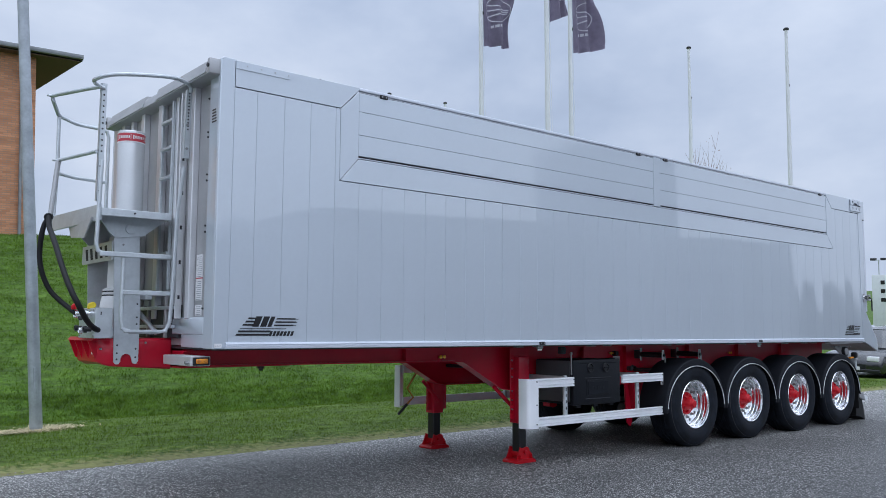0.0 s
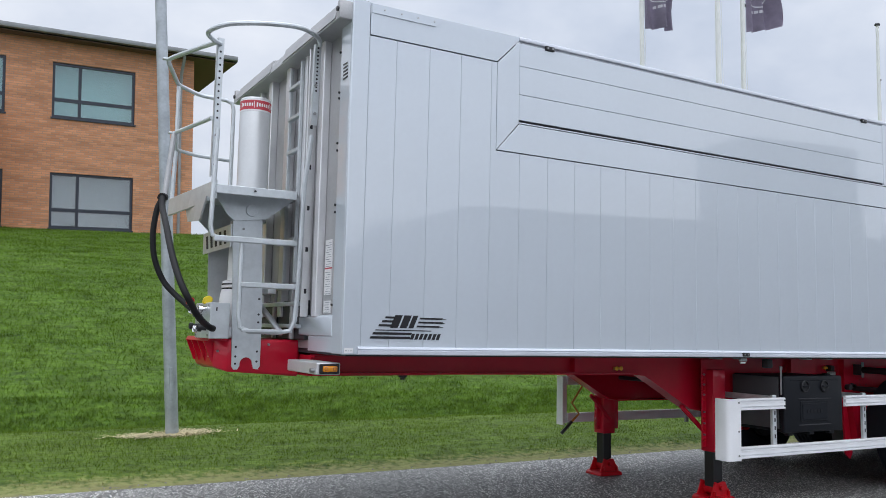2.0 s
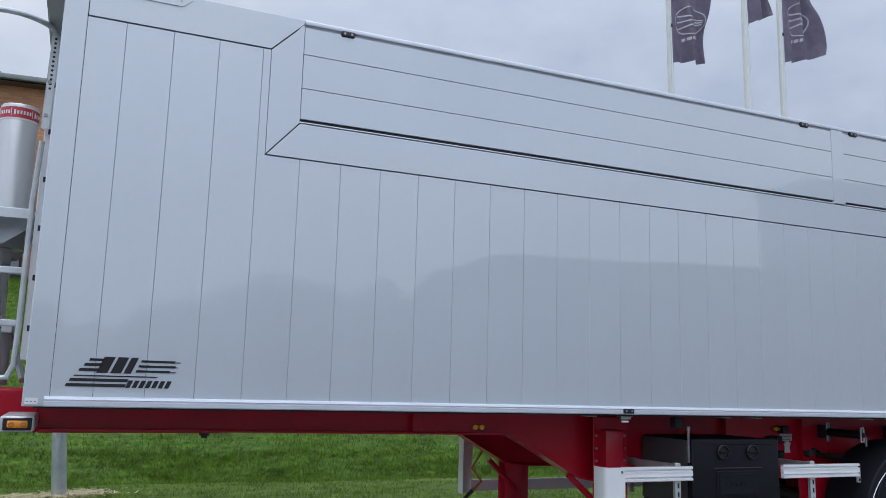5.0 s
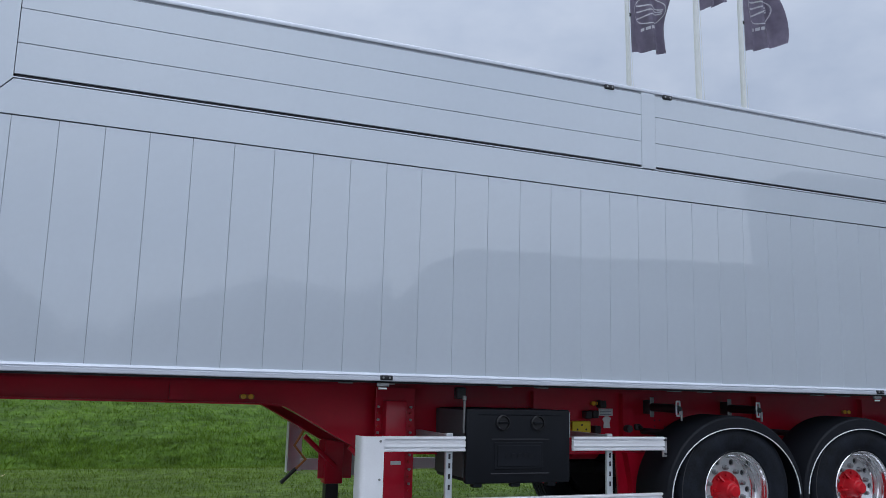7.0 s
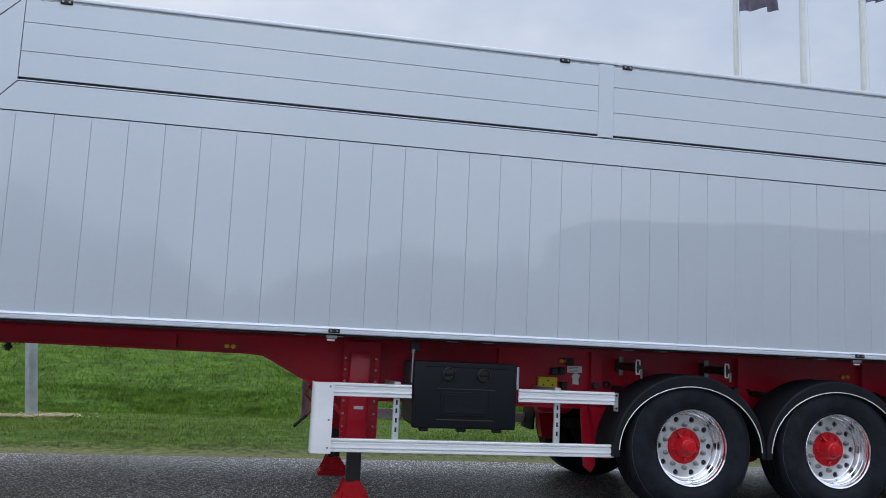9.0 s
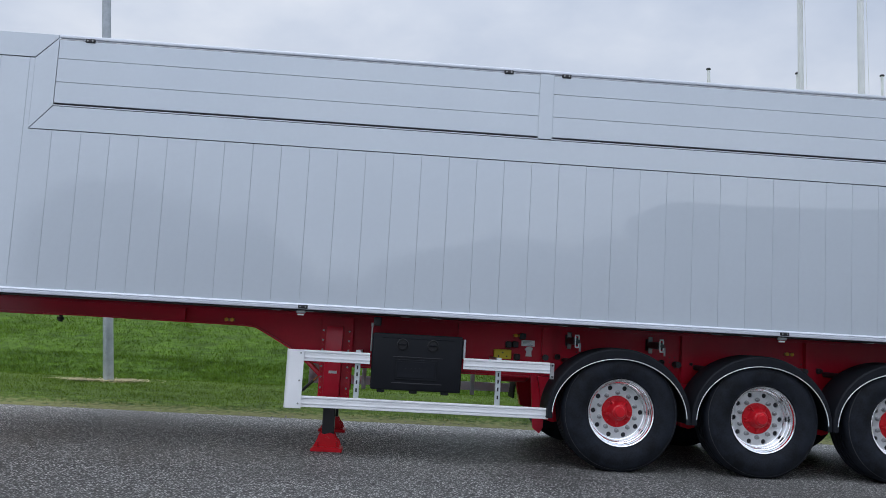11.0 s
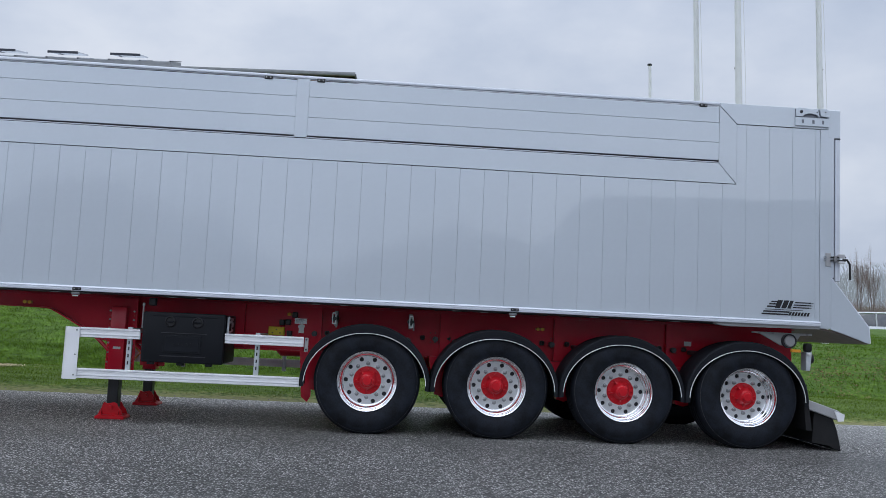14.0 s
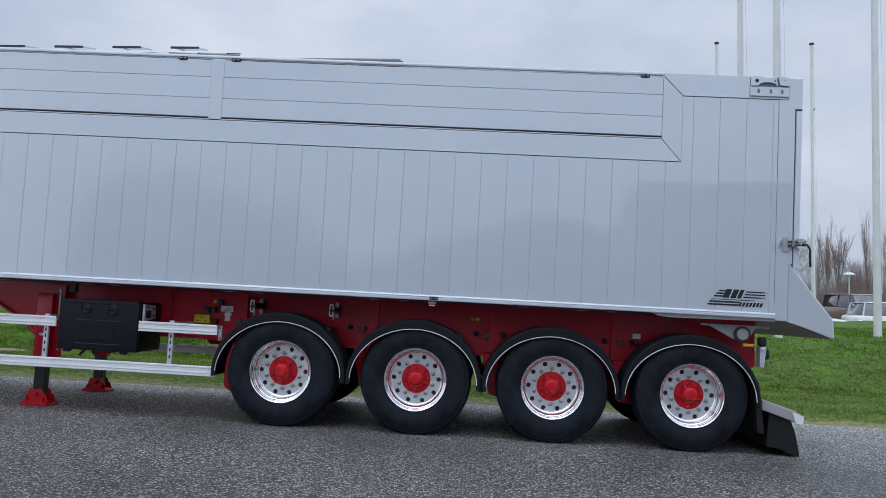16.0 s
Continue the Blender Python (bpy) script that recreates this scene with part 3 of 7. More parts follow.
xs = [-900, -400, -200, -120, -90, -60, -40, -30, -22, -16, -12] + [-10 + 0.25 * i for i in range(161)] + [32, 34, 37, 40, 45, 52, 60, 70, 90, 120, 200, 400, 900]
ys = [-900, -400, -200, -120, -80, -60, -45, -30, -20, -10, 0, 6, 8.6, 9.2] + [9.6 + 0.15 * i for i in range(132)] + [30, 33, 36, 40, 46, 54, 64, 80, 110, 180, 400, 900]
single("ground", sheet(xs, ys, ground_z), GRASS, "green lawn and grassy bank reaching the horizon", "ground", kind="structure")
edge_y = [9.42 + 0.10 * noise.noise(Vector((x * 0.9, 3, 0))) + 0.05 * noise.noise(Vector((x * 4, 7, 0))) for x in np.arange(-60, 70.01, 0.25)]
road_bm = bmesh.new()
rows_ = []
for x, ye in zip(np.arange(-60, 70.01, 0.25), edge_y):
    rows_.append([road_bm.verts.new((x, y, road_z(x, y))) for y in (-50, -20, -8, 0, 5, 8.5, ye)] + [road_bm.verts.new((x, ye + 0.02, road_z(x, ye) - 0.07))])
for a, b in zip(rows_, rows_[1:]):
    for k in range(7):
        road_bm.faces.new((a[k], b[k], b[k + 1], a[k + 1]))
single("road", road_bm, ASPHALT, "damp grey asphalt road with coarse aggregate", "road", kind="structure")

# ---- the trailer ----
YN, YF, YC = 6.19, 8.73, 7.46
XF, XR = 2.80, 14.13
trailer = thing("semi_trailer", (8.5, YC, 0), "silver four-axle tipping semi-trailer with a red chassis parked on the road", "trailer", tilt=ROAD)

# the tipping body
body = part("body_core", box(2.91, XR - 0.04, YN + 0.030, YF - 0.030, 1.28, 3.52), GAP, trailer, "dark seams behind the side planks")
PITCH, X1 = 0.2506, 2.8714
for side, (ya, yb) in enumerate(((YN, YN + 0.027), (YF - 0.027, YF))):
    wall = part("side_wall", box(XF + 0.02, XR, ya + 0.024 if not side else ya - 0.003, yb + 0.003 if not side else yb - 0.024, 1.29, 3.36), GAP, trailer, "silver planked side wall")
    tall = low = None
    for k in range(45):
        x0, x1 = max(2.9228, X1 + PITCH * k + 0.0007), min(13.945, X1 + PITCH * (k + 1) - 0.0007)
        top = 3.346 if (x1 < 3.93 or x0 > 13.02) else 2.7045
        if x0 < 3.92 < x1 or x0 < 13.04 < x1:
            inside = 3.9195 if x0 < 3.92 < x1 else 13.0405
            if inside < 8:
                ell = [(x0, 1.310), (x1, 1.310), (x1, 2.7045), (inside, 2.7045), (inside, 3.346), (x0, 3.346)]
            else:
                ell = [(x0, 1.310), (x1, 1.310), (x1, 3.346), (inside, 3.346), (inside, 2.7045), (x0, 2.7045)]
            part("plank", prism(ell, ya, yb, bevel=0.002), SILVER, wall, smooth=0)
            continue
        ref = None if k in (0, 44) else (tall if top > 3 else low)
        if ref is None:
            ob = part("plank", box(x0, x1, ya, yb, 1.310, top, 0.002), SILVER, wall, smooth=0)
            if k in (0, 44):
                continue
            if top > 3:
                tall = (ob, x0)
            else:
                low = (ob, x0)
        else:
            again("plank", ref[0], (x0 - ref[1], 0, 0), wall)
    # frame strips round the two hinged panels
    o, i_ = (ya - 0.004, yb - 0.004) if not side else (ya + 0.004, yb + 0.004)
    strips = {
        "front_frame_strip": [(3.921, 2.713), (4.110, 2.925), (4.110, 3.535), (3.921, 3.345)],
        "lower_frame_strip": [(3.926, 2.710), (13.036, 2.710), (12.850, 2.920), (4.114, 2.920)],
        "rear_frame_strip": [(13.039, 2.713), (13.039, 3.345), (12.852, 3.535), (12.852, 2.925)],
        "front_top_strip": [(2.925, 3.352), (3.918, 3.352), (4.106, 3.540), (4.106, 3.566), (2.925, 3.566)],
        "rear_top_strip": [(13.042, 3.352), (14.03, 3.352), (14.03, 3.566), (12.856, 3.566), (12.856, 3.540)],
    }
    for nm, poly in strips.items():
        part(nm, prism(poly, o, i_, bevel=0.0015), SILVER, trailer, smooth=0)
    part("top_rail", box(4.11, 12.852, o, i_ + 0.02, 3.541, 3.572, 0.006, 2), SILVER_EDGE, trailer)
    part("panel_divider", box(8.425, 8.555, o, i_, 2.93, 3.538, 0.003), SILVER, trailer)
    for xa, xb in ((4.116, 8.422), (8.558, 12.847)):
        panel = part("hinged_panel", box(xa, xb, ya + 0.012, yb + 0.002, 2.922, 3.530), GAP, trailer, "hinged silver side panel of three boards")
        for za, zb in ((2.953, 3.140), (3.1425, 3.352), (3.3545, 3.524)):
            part("plank", box(xa - 0.003, xb + 0.003, ya, yb - 0.01, za, zb, 0.002), SILVER, panel, smooth=0)
        part("panel_lip", box(xa - 0.01, xb + 0.01, ya - 0.003, ya + 0.02, 2.927, 2.9345, 0.001), SILVER_EDGE, panel, "bright lower lip")
        for xc in ((4.38, 8.135) if xa < 5 else (8.67, 12.675)):
            clip = part("panel_clip", box(xc - 0.042, xc + 0.042, ya - 0.012, ya + 0.01, 3.512, 3.548, 0.006, 2), BLACK, trailer, "black panel clip")
            for dx in (-0.022, 0.022):
                part("screw", turned([(0.0, 0.0), (0.008, 0.0), (0.008, 0.012), (0, 0.012)], (xc + dx, ya - 0.015, 3.53), seg=10), STEEL, clip)
    # corner posts and the bottom rail
    part("front_corner_post", prism([(XF, 1.262), (2.921, 1.262), (2.921, 3.348), (2.921, 3.572), (XF + 0.02, 3.575), (XF, 3.56)], o, yb, bevel=0.004), SILVER, trailer)
    part("rear_corner_post", prism([(13.948, 1.245), (14.068, 1.245), (14.068, 1.778), (14.100, 1.778), (14.100, 3.349), (13.948, 3.349)], o - 0.001, yb - 0.002, bevel=0.003), SILVER, trailer, smooth=0)
    part("rear_cap", box(14.033, 14.165, o - 0.002, yb + 0.03, 3.26, 3.566, 0.006), SILVER, trailer)
    part("gate_post", box(14.114, 14.168, o + 0.004, yb + 0.02, 1.74, 3.256, 0.005), SILVER_EDGE, trailer)
    rail = [(0.004, 1.262), (0.0, 1.267), (0.0, 1.287), (0.006, 1.291), (0.006, 1.295), (0.0, 1.299), (0.003, 1.307), (0.02, 1.314), (0.04, 1.314), (0.04, 1.262)]
    yo = (YN - 0.028) if not side else (YF + 0.028)
    sg = 1 if not side else -1
    part("bottom_rail", prism([(yo + sg * d, z) for d, z in rail], 2.90, 13.95, "x"), SILVER_EDGE, trailer, "bright extruded bottom rail", smooth=0)
    for xc in (6.42, 10.753):
        clip = part("rail_clip", box(xc - 0.042, xc + 0.042, yo - 0.008, yo + 0.008, 1.268, 1.300, 0.005, 2), BLACK, trailer, "black rail clip")
        for dx in (-0.022, 0.022):
            part("screw", turned([(0.0, 0.0), (0.007, 0.0), (0.007, 0.006), (0, 0.006)], (xc + dx, yo - 0.011 if not side else yo + 0.006, 1.284), seg=10), STEEL, clip)
        part("latch_bracket", box(xc - 0.055, xc + 0.025, yo + 0.02 * sg - 0.015, yo + 0.02 * sg + 0.015, 1.226, 1.252, 0.006), STEEL, trailer)
        part("latch_pin", sweep([(xc - 0.045, yo + 0.02 * sg, 1.215), (xc + 0.01, yo + 0.02 * sg, 1.215)], 0.007, 8), ALU, trailer)
    # spout at the rear end
    part("spout_cheek", prism([(14.072, 1.765), (14.09, 1.772), (14.478, 1.285), (14.490, 1.262), (14.490, 1.105), (14.22, 1.195), (14.072, 1.238)], ya + 0.002, yb - 0.004, bevel=0.002), SILVER, trailer, smooth=0)
    part("spout_rim", sweep([(14.075, (ya + yb) / 2, 1.775), (14.482, (ya + yb) / 2, 1.275), (14.496, (ya + yb) / 2, 1.11)], 0.013, 8), SILVER_EDGE, trailer)
    # lashing plates at the top corners
    for xa, xb, za in ((2.93, 3.455, 3.50),):
        pl = part("top_plate", prism([(xa, za), (xb - 0.05, za), (xb, za + 0.045), (xb, 3.562), (xa, 3.562)], o - 0.006, o + 0.004), SILVER, trailer)
        for q in range(4):
            xx = xa + 0.09 + q * (xb - xa - 0.15) / 3
            part("bolt", turned([(0, 0), (0.006, 0), (0.006, 0.005), (0, 0.005)], (xx, o - 0.010, za + 0.032), seg=8), ALU_DULL, pl)
part("floor_pan", box(XF + 0.05, 14.05, YN + 0.05, YF - 0.05, 1.250, 1.275), DARKSTEEL, trailer, "bare floor of the tipping body")
part("spout_floor", prism([(13.95, 1.235), (14.20, 1.19), (14.485, 1.10), (14.485, 1.115), (14.2, 1.21), (13.95, 1.26)], YN + 0.03, YF - 0.03), UNDER, trailer)
part("top_tarpaulin", prism([(YN + 0.03, 3.52), (YN + 0.5, 3.53), (YC, 3.54), (YF - 0.5, 3.53), (YF - 0.03, 3.52), (YF - 0.03, 3.50), (YN + 0.03, 3.50)], 2.95, 14.0, "x"), TARP, trailer, "grey cover over the load bay")
gate = part("tailgate", box(14.095, 14.15, YN + 0.035, YF - 0.035, 1.25, 3.50, 0.004), ALU, trailer, "bare aluminium tailgate")
for q in range(5):
    yy = YN + 0.18 + q * 0.54
    part("rib", box(14.15, 14.19, yy, yy + 0.06, 1.3, 3.45, 0.008), ALU, gate)

for yy in (6.90, 8.02):
    part("sub_frame", box(2.95, 13.95, yy - 0.05, yy + 0.05, 1.230, 1.2505), RED, trailer)
bear = None
for k in (0, 1, 4, 5, 9, 10, 14, 15, 19, 21, 22):
    if bear is None:
        bear = part("floor_bearer", box(6.14, 6.22, YN + 0.04, YN + 0.12, 1.242, 1.249, 0.003), ALU_DULL, trailer)
    else:
        again("floor_bearer", bear, (0.285 * k, 0, 0), trailer)

# ---- chassis ----
for yb in (6.90, 8.02):
    beam = part("chassis_beam", prism([(2.86, 1.245), (2.86, 1.115), (5.80, 1.095), (5.92, 1.085), (6.05, 1.02), (6.48, 0.785), (6.62, 0.762), (7.2, 0.757), (13.9, 0.735), (14.0, 0.77), (14.0, 1.232), (7.0, 1.232), (5.0, 1.245)], yb - 0.006, yb + 0.006), RED, trailer, "red welded chassis beam")
    part("top_flange", prism([(2.86, 1.222), (14.0, 1.220), (14.0, 1.234), (2.86, 1.234)], yb - 0.07, yb + 0.07), RED, beam)
    part("bottom_flange", prism([(2.86, 1.115), (5.80, 1.095), (5.92, 1.085), (6.05, 1.02), (6.48, 0.785), (6.62, 0.762), (7.2, 0.757), (13.9, 0.735), (13.9, 0.723), (7.2, 0.745), (6.61, 0.750), (6.47, 0.773), (6.04, 1.008), (5.915, 1.073), (5.80, 1.083), (2.86, 1.103)], yb - 0.07, yb + 0.07), RED, beam)
    sgn = -1 if yb < YC else 1
    for xq in (5.2, 7.9, 8.72, 10.1, 11.35, 12.6):
        part("stiffener", box(xq - 0.05, xq + 0.05, min(yb, yb + sgn * 0.065), max(yb, yb + sgn * 0.065), 0.765 if xq > 7 else 1.11, 1.22), RED, beam)
for xq in (9.02, 9.95, 11.28, 12.58):
    for dx, dz in ((0, 0), (0.05, 0), (0.10, 0), (0, 0.05), (0.10, 0.05), (0, 0.10), (0.05, 0.10)):
        part("beam_hole", turned([(0.0, 6.8925), (0.008, 6.8925), (0.008, 6.8945)], (xq + dx, 0, 0.905 + dz), "y", 8), GAP, trailer)
for xq in (8.83, 9.86, 10.14, 11.17, 11.45, 12.48, 12.76):
    part("bracket_pad", box(xq - 0.026, xq + 0.026, 6.84, 6.893, 0.925, 0.977, 0.012), DARKSTEEL, trailer)
    part("pad_bolt", sweep([(xq, 6.81, 0.951), (xq, 6.84, 0.951)], 0.014, 8), HOSE, trailer)
for xq in (3.4, 5.0, 6.6, 8.0, 9.9, 11.2, 12.5, 13.8):
    part("cross_member", box(xq - 0.05, xq + 0.05, 6.90, 8.02, 0.80 if xq > 7 else 1.12, 1.15 if xq > 7 else 1.22), RED, trailer)
for xq, zq in ((5.66, 1.135), (8.44, 1.135), (11.15, 1.10)):
    refl = part("side_reflector", box(xq - 0.05, xq + 0.05, 6.872, 6.892, zq - 0.014, zq + 0.014, 0.004), AMBER_DARK, trailer, "amber side reflector")
    for dx in (-0.025, 0.025):
        part("lens", turned([(0, 0), (0.018, 0), (0.018, -0.006), (0, -0.010)], (xq + dx, 6.872, zq), seg=12), REFLECTOR, refl)

# ---- wheels ----
HUB = 0.50


RIM_IN = 0.154


def tyre_mesh(y0, sgn):
    """Outer face at y0, depth 0.385 inwards; flattened where it meets the road."""
    w = 0.385
    prof = [(0.300, 0.035), (0.315, 0.012), (0.345, 0.003), (0.352, 0.0), (0.362, -0.001), (0.40, -0.008), (0.43, -0.006), (0.455, 0.0), (0.463, 0.0035), (0.471, 0.0045), (0.488, 0.012), (0.500, 0.020), (0.522, 0.038), (0.533, 0.065)]
    for g in range(4):
        a = 0.075 + g * 0.0625
        prof += [(0.536, a), (0.536, a + 0.042), (0.524, a + 0.046), (0.524, a + 0.058)]
    prof += [(0.533, w - 0.065), (0.522, w - 0.038), (0.50, w - 0.02), (0.455, w), (0.40, w + 0.008), (0.345, w - 0.004), (0.315, w - 0.012), (0.300, w - 0.035)]
    bm = turned([(r, y0 + sgn * h) for r, h in prof], (0, 0, HUB), seg=64, close=True)
    for v in bm.verts:
        if v.co.z < -0.023:
            v.co.z = -0.023
    return bm


def rim_mesh(y0, sgn):
    """The polished outer bowl and the barrel behind it."""
    bm = turned([(r, y0 + sgn * h) for r, h in [(0.300, 0.040), (0.307, 0.022), (0.300, 0.013), (0.290, 0.018), (0.285, 0.034), (0.280, 0.036), (0.277, 0.062), (0.271, 0.066), (0.268, 0.104), (0.262, 0.110), (0.260, 0.140), (0.254, 0.150), (0.246, RIM_IN)]], (0, 0, HUB), seg=60)
    for f in [f for f in bm.faces if len(f.verts) > 4]:
        bm.faces.remove(f)
    return bm


def disc_mesh(y0, sgn):
    """The flat disc with ten hand holes."""
    bm = bmesh.new()
    d = y0 + sgn * RIM_IN
    n, r0, r1, rc, hr = 10, 0.120, 0.246, 0.2185, 0.0225
    for s in range(n):
        a0 = 2 * math.pi * s / n
        m = 24
        outer, inner, back = [], [], []
        for k in range(m):
            a = 2 * math.pi * k / m
            cx, cy = math.cos(a), math.sin(a)
            q = 1 / max(abs(cx), abs(cy))
            u, v = cx * q, cy * q
            rr = (rc + u * (r1 - rc)) if u > 0 else (rc + u * (rc - r0))
            th = a0 + v * math.pi / n
            outer.append(bm.verts.new((rr * math.cos(th), d, HUB + rr * math.sin(th))))
            px, py = rc + hr * cx, hr * cy
            inner.append(bm.verts.new((px * math.cos(a0) - py * math.sin(a0), d, HUB + px * math.sin(a0) + py * math.cos(a0))))
            back.append(bm.verts.new((px * math.cos(a0) - py * math.sin(a0), d + sgn * 0.02, HUB + px * math.sin(a0) + py * math.cos(a0))))
        for k in range(m):
            j = (k + 1) % m
            bm.faces.new((outer[k], outer[j], inner[j], inner[k]))
            bm.faces.new((inner[k], inner[j], back[j], back[k]))
    bmesh.ops.remove_doubles(bm, verts=bm.verts, dist=0.0005)
    return bm


def hub_mesh(y0, sgn):
    d = RIM_IN + 0.009
    return turned([(r, y0 + sgn * h) for r, h in [(0.140, d + 0.002), (0.142, d - 0.012), (0.136, d - 0.020), (0.094, d - 0.024), (0.086, d - 0.034), (0.080, d - 0.066), (0.072, d - 0.078), (0.064, d - 0.100), (0.052, d - 0.108), (0.046, d - 0.128), (0.039, d - 0.135), (0.0, d - 0.136)]], (0, 0, HUB), seg=36)


def wheel(y0, sgn):
    w = thing("wheel", (0, y0 + sgn * 0.19, HUB), "black tyre on a polished ten-hole rim with a red hub", "wheel")
    part("tyre", tyre_mesh(y0, sgn), RUBBER, w, "black ribbed tyre", smooth=30)
    part("rim", rim_mesh(y0, sgn), CHROME, w, "polished aluminium rim with ten hand holes", smooth=30)
    part("rim_disc", disc_mesh(y0, sgn), DISC, w, "satin disc with ten round holes", smooth=30)
    # barrel and drum near-black: shade behind the hand holes put into the colour
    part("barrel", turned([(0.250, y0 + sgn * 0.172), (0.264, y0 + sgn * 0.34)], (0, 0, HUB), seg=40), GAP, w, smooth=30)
    part("hub", hub_mesh(y0, sgn), RED_HUB, w, "red painted hub", smooth=30)
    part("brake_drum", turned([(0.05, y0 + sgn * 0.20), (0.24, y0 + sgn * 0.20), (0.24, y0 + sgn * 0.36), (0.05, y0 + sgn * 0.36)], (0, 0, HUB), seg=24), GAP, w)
    # thin ring that paints the highlight along the worn shoulder edge
    part("shoulder_scuff_glint", turned([(0.5035, y0 + sgn * 0.0215), (0.508, y0 + sgn * 0.0245), (0.5075, y0 + sgn * 0.027), (0.503, y0 + sgn * 0.024)], (0, 0, HUB), seg=64, close=True), SCUFF_GLINT, w, "pale scuffed line with a painted highlight round the tyre shoulder")
    for k in range(5):
        a = 2 * math.pi * (k + 0.3) / 5
        web = prism([(0.076, y0 + sgn * (RIM_IN - 0.013)), (0.132, y0 + sgn * (RIM_IN - 0.013)), (0.126, y0 + sgn * (RIM_IN - 0.022)), (0.088, y0 + sgn * (RIM_IN - 0.050)), (0.076, y0 + sgn * (RIM_IN - 0.054))], -0.008, 0.008, "z", bevel=0.002)
        bmesh.ops.transform(web, matrix=Matrix.Translation((0, 0, HUB)) @ Matrix.Rotation(a, 4, "Y"), verts=web.verts)
        part("hub_web", web, RED_HUB, w)
    for k in range(8):
        a = 2 * math.pi * k / 8
        part("hub_bolt", turned([(0.010, y0 + sgn * (RIM_IN - 0.013)), (0.010, y0 + sgn * (RIM_IN - 0.028)), (0.006, y0 + sgn * (RIM_IN - 0.030))], (0.116 * math.cos(a), 0, HUB + 0.116 * math.sin(a)), seg=6), RED_HUB, w)
    first = None
    for k in range(10):
        a = 2 * math.pi * (k + 0.5) / 10
        p = (0.171 * math.cos(a), 0, 0.171 * math.sin(a))
        if first is None:
            first = part("wheel_nut", turned([(0.021, y0 + sgn * (RIM_IN + 0.002)), (0.021, y0 + sgn * (RIM_IN - 0.010)), (0.016, y0 + sgn * (RIM_IN - 0.012)), (0.016, y0 + sgn * (RIM_IN - 0.034)), (0.009, y0 + sgn * (RIM_IN - 0.037))], (p[0], 0, HUB + p[2]), seg=8), STEEL, w)
            p0 = p
        else:
            again("wheel_nut", first, (p[0] - p0[0], 0, p[2] - p0[2]), w)
    return w


def fender_mesh(y0, sgn):
    """A flattened half round over a wheel, with a turned-down outer lip."""
    bm = bmesh.new()
    prof = [(0.0, -0.084), (0.0, 0.0), (0.012, 0.012), (0.05, 0.018), (0.37, 0.018), (0.40, 0.01), (0.40, -0.02), (0.385, -0.02), (0.385, 0.0), (0.05, 0.005), (0.02, -0.002), (0.012, -0.012), (0.012, -0.084)]
    rows = []
    for k in range(41):
        a = math.pi * (-0.02 + 1.04 * k / 40)
        rows.append([bm.verts.new(((0.640 + (h if h > 0 else 0.4 * h)) * math.cos(a) - 0.02, y0 + sgn * w, 0.46 + (0.595 + h) * math.sin(a))) for w, h in prof])
    for a, b in zip(rows, rows[1:]):
        for k in range(len(prof)):
            j = (k + 1) % len(prof)
            bm.faces.new((a[k], a[j], b[j], b[k]))
    bm.faces.new(rows[0])
    bm.faces.new(rows[-1][::-1])
    return bm


def stripe_mesh(y0):
    bm = bmesh.new()
    rows = []
    for k in range(61):
        a = math.pi * (0.01 + 0.98 * k / 60)
        rows.append([bm.verts.new(((0.640 + 0.4 * h + lip) * math.cos(a) - 0.02, y0 + e, 0.46 + (0.595 + h) * math.sin(a))) for h, e, lip in ((-0.080, -0.002, 0.0), (-0.0745, -0.003, 0.003), (-0.0735, 0.004, 0.003), (-0.080, 0.004, 0.0))])
    for a, b in zip(rows, rows[1:]):
        for k in range(4):
            bm.faces.new((a[k], a[(k + 1) % 4], b[(k + 1) % 4], b[k]))
    return bm


AXLES = (9.30, 10.61, 11.92, 13.23)
for side, (y0, sgn) in enumerate(((6.235, 1), (8.685, -1))):
    w = wheel(y0, sgn)
    f = part("fender", fender_mesh(y0 - sgn * 0.02, sgn), FENDER, trailer, "black plastic half-round fender with a white edge line")
    st = part("edge_line", stripe_mesh(y0 - sgn * 0.02 - (0.003 if sgn > 0 else 0)), LINE, f)
    for k, xa in enumerate(AXLES):
        if k == 0:
            w1, f1, dx = w, f, xa
        else:
            w1 = copy_thing(w, Matrix())
            f1 = copy_thing(f, Matrix())
        w1.parent = trailer
        w1.matrix_basis = Matrix.Translation(Vector((xa, PLACE[w].y, HUB)) - PLACE[trailer])
        f1.matrix_basis = Matrix.Translation(PLACE[f] + Vector((xa, 0, 0)) - PLACE[trailer])
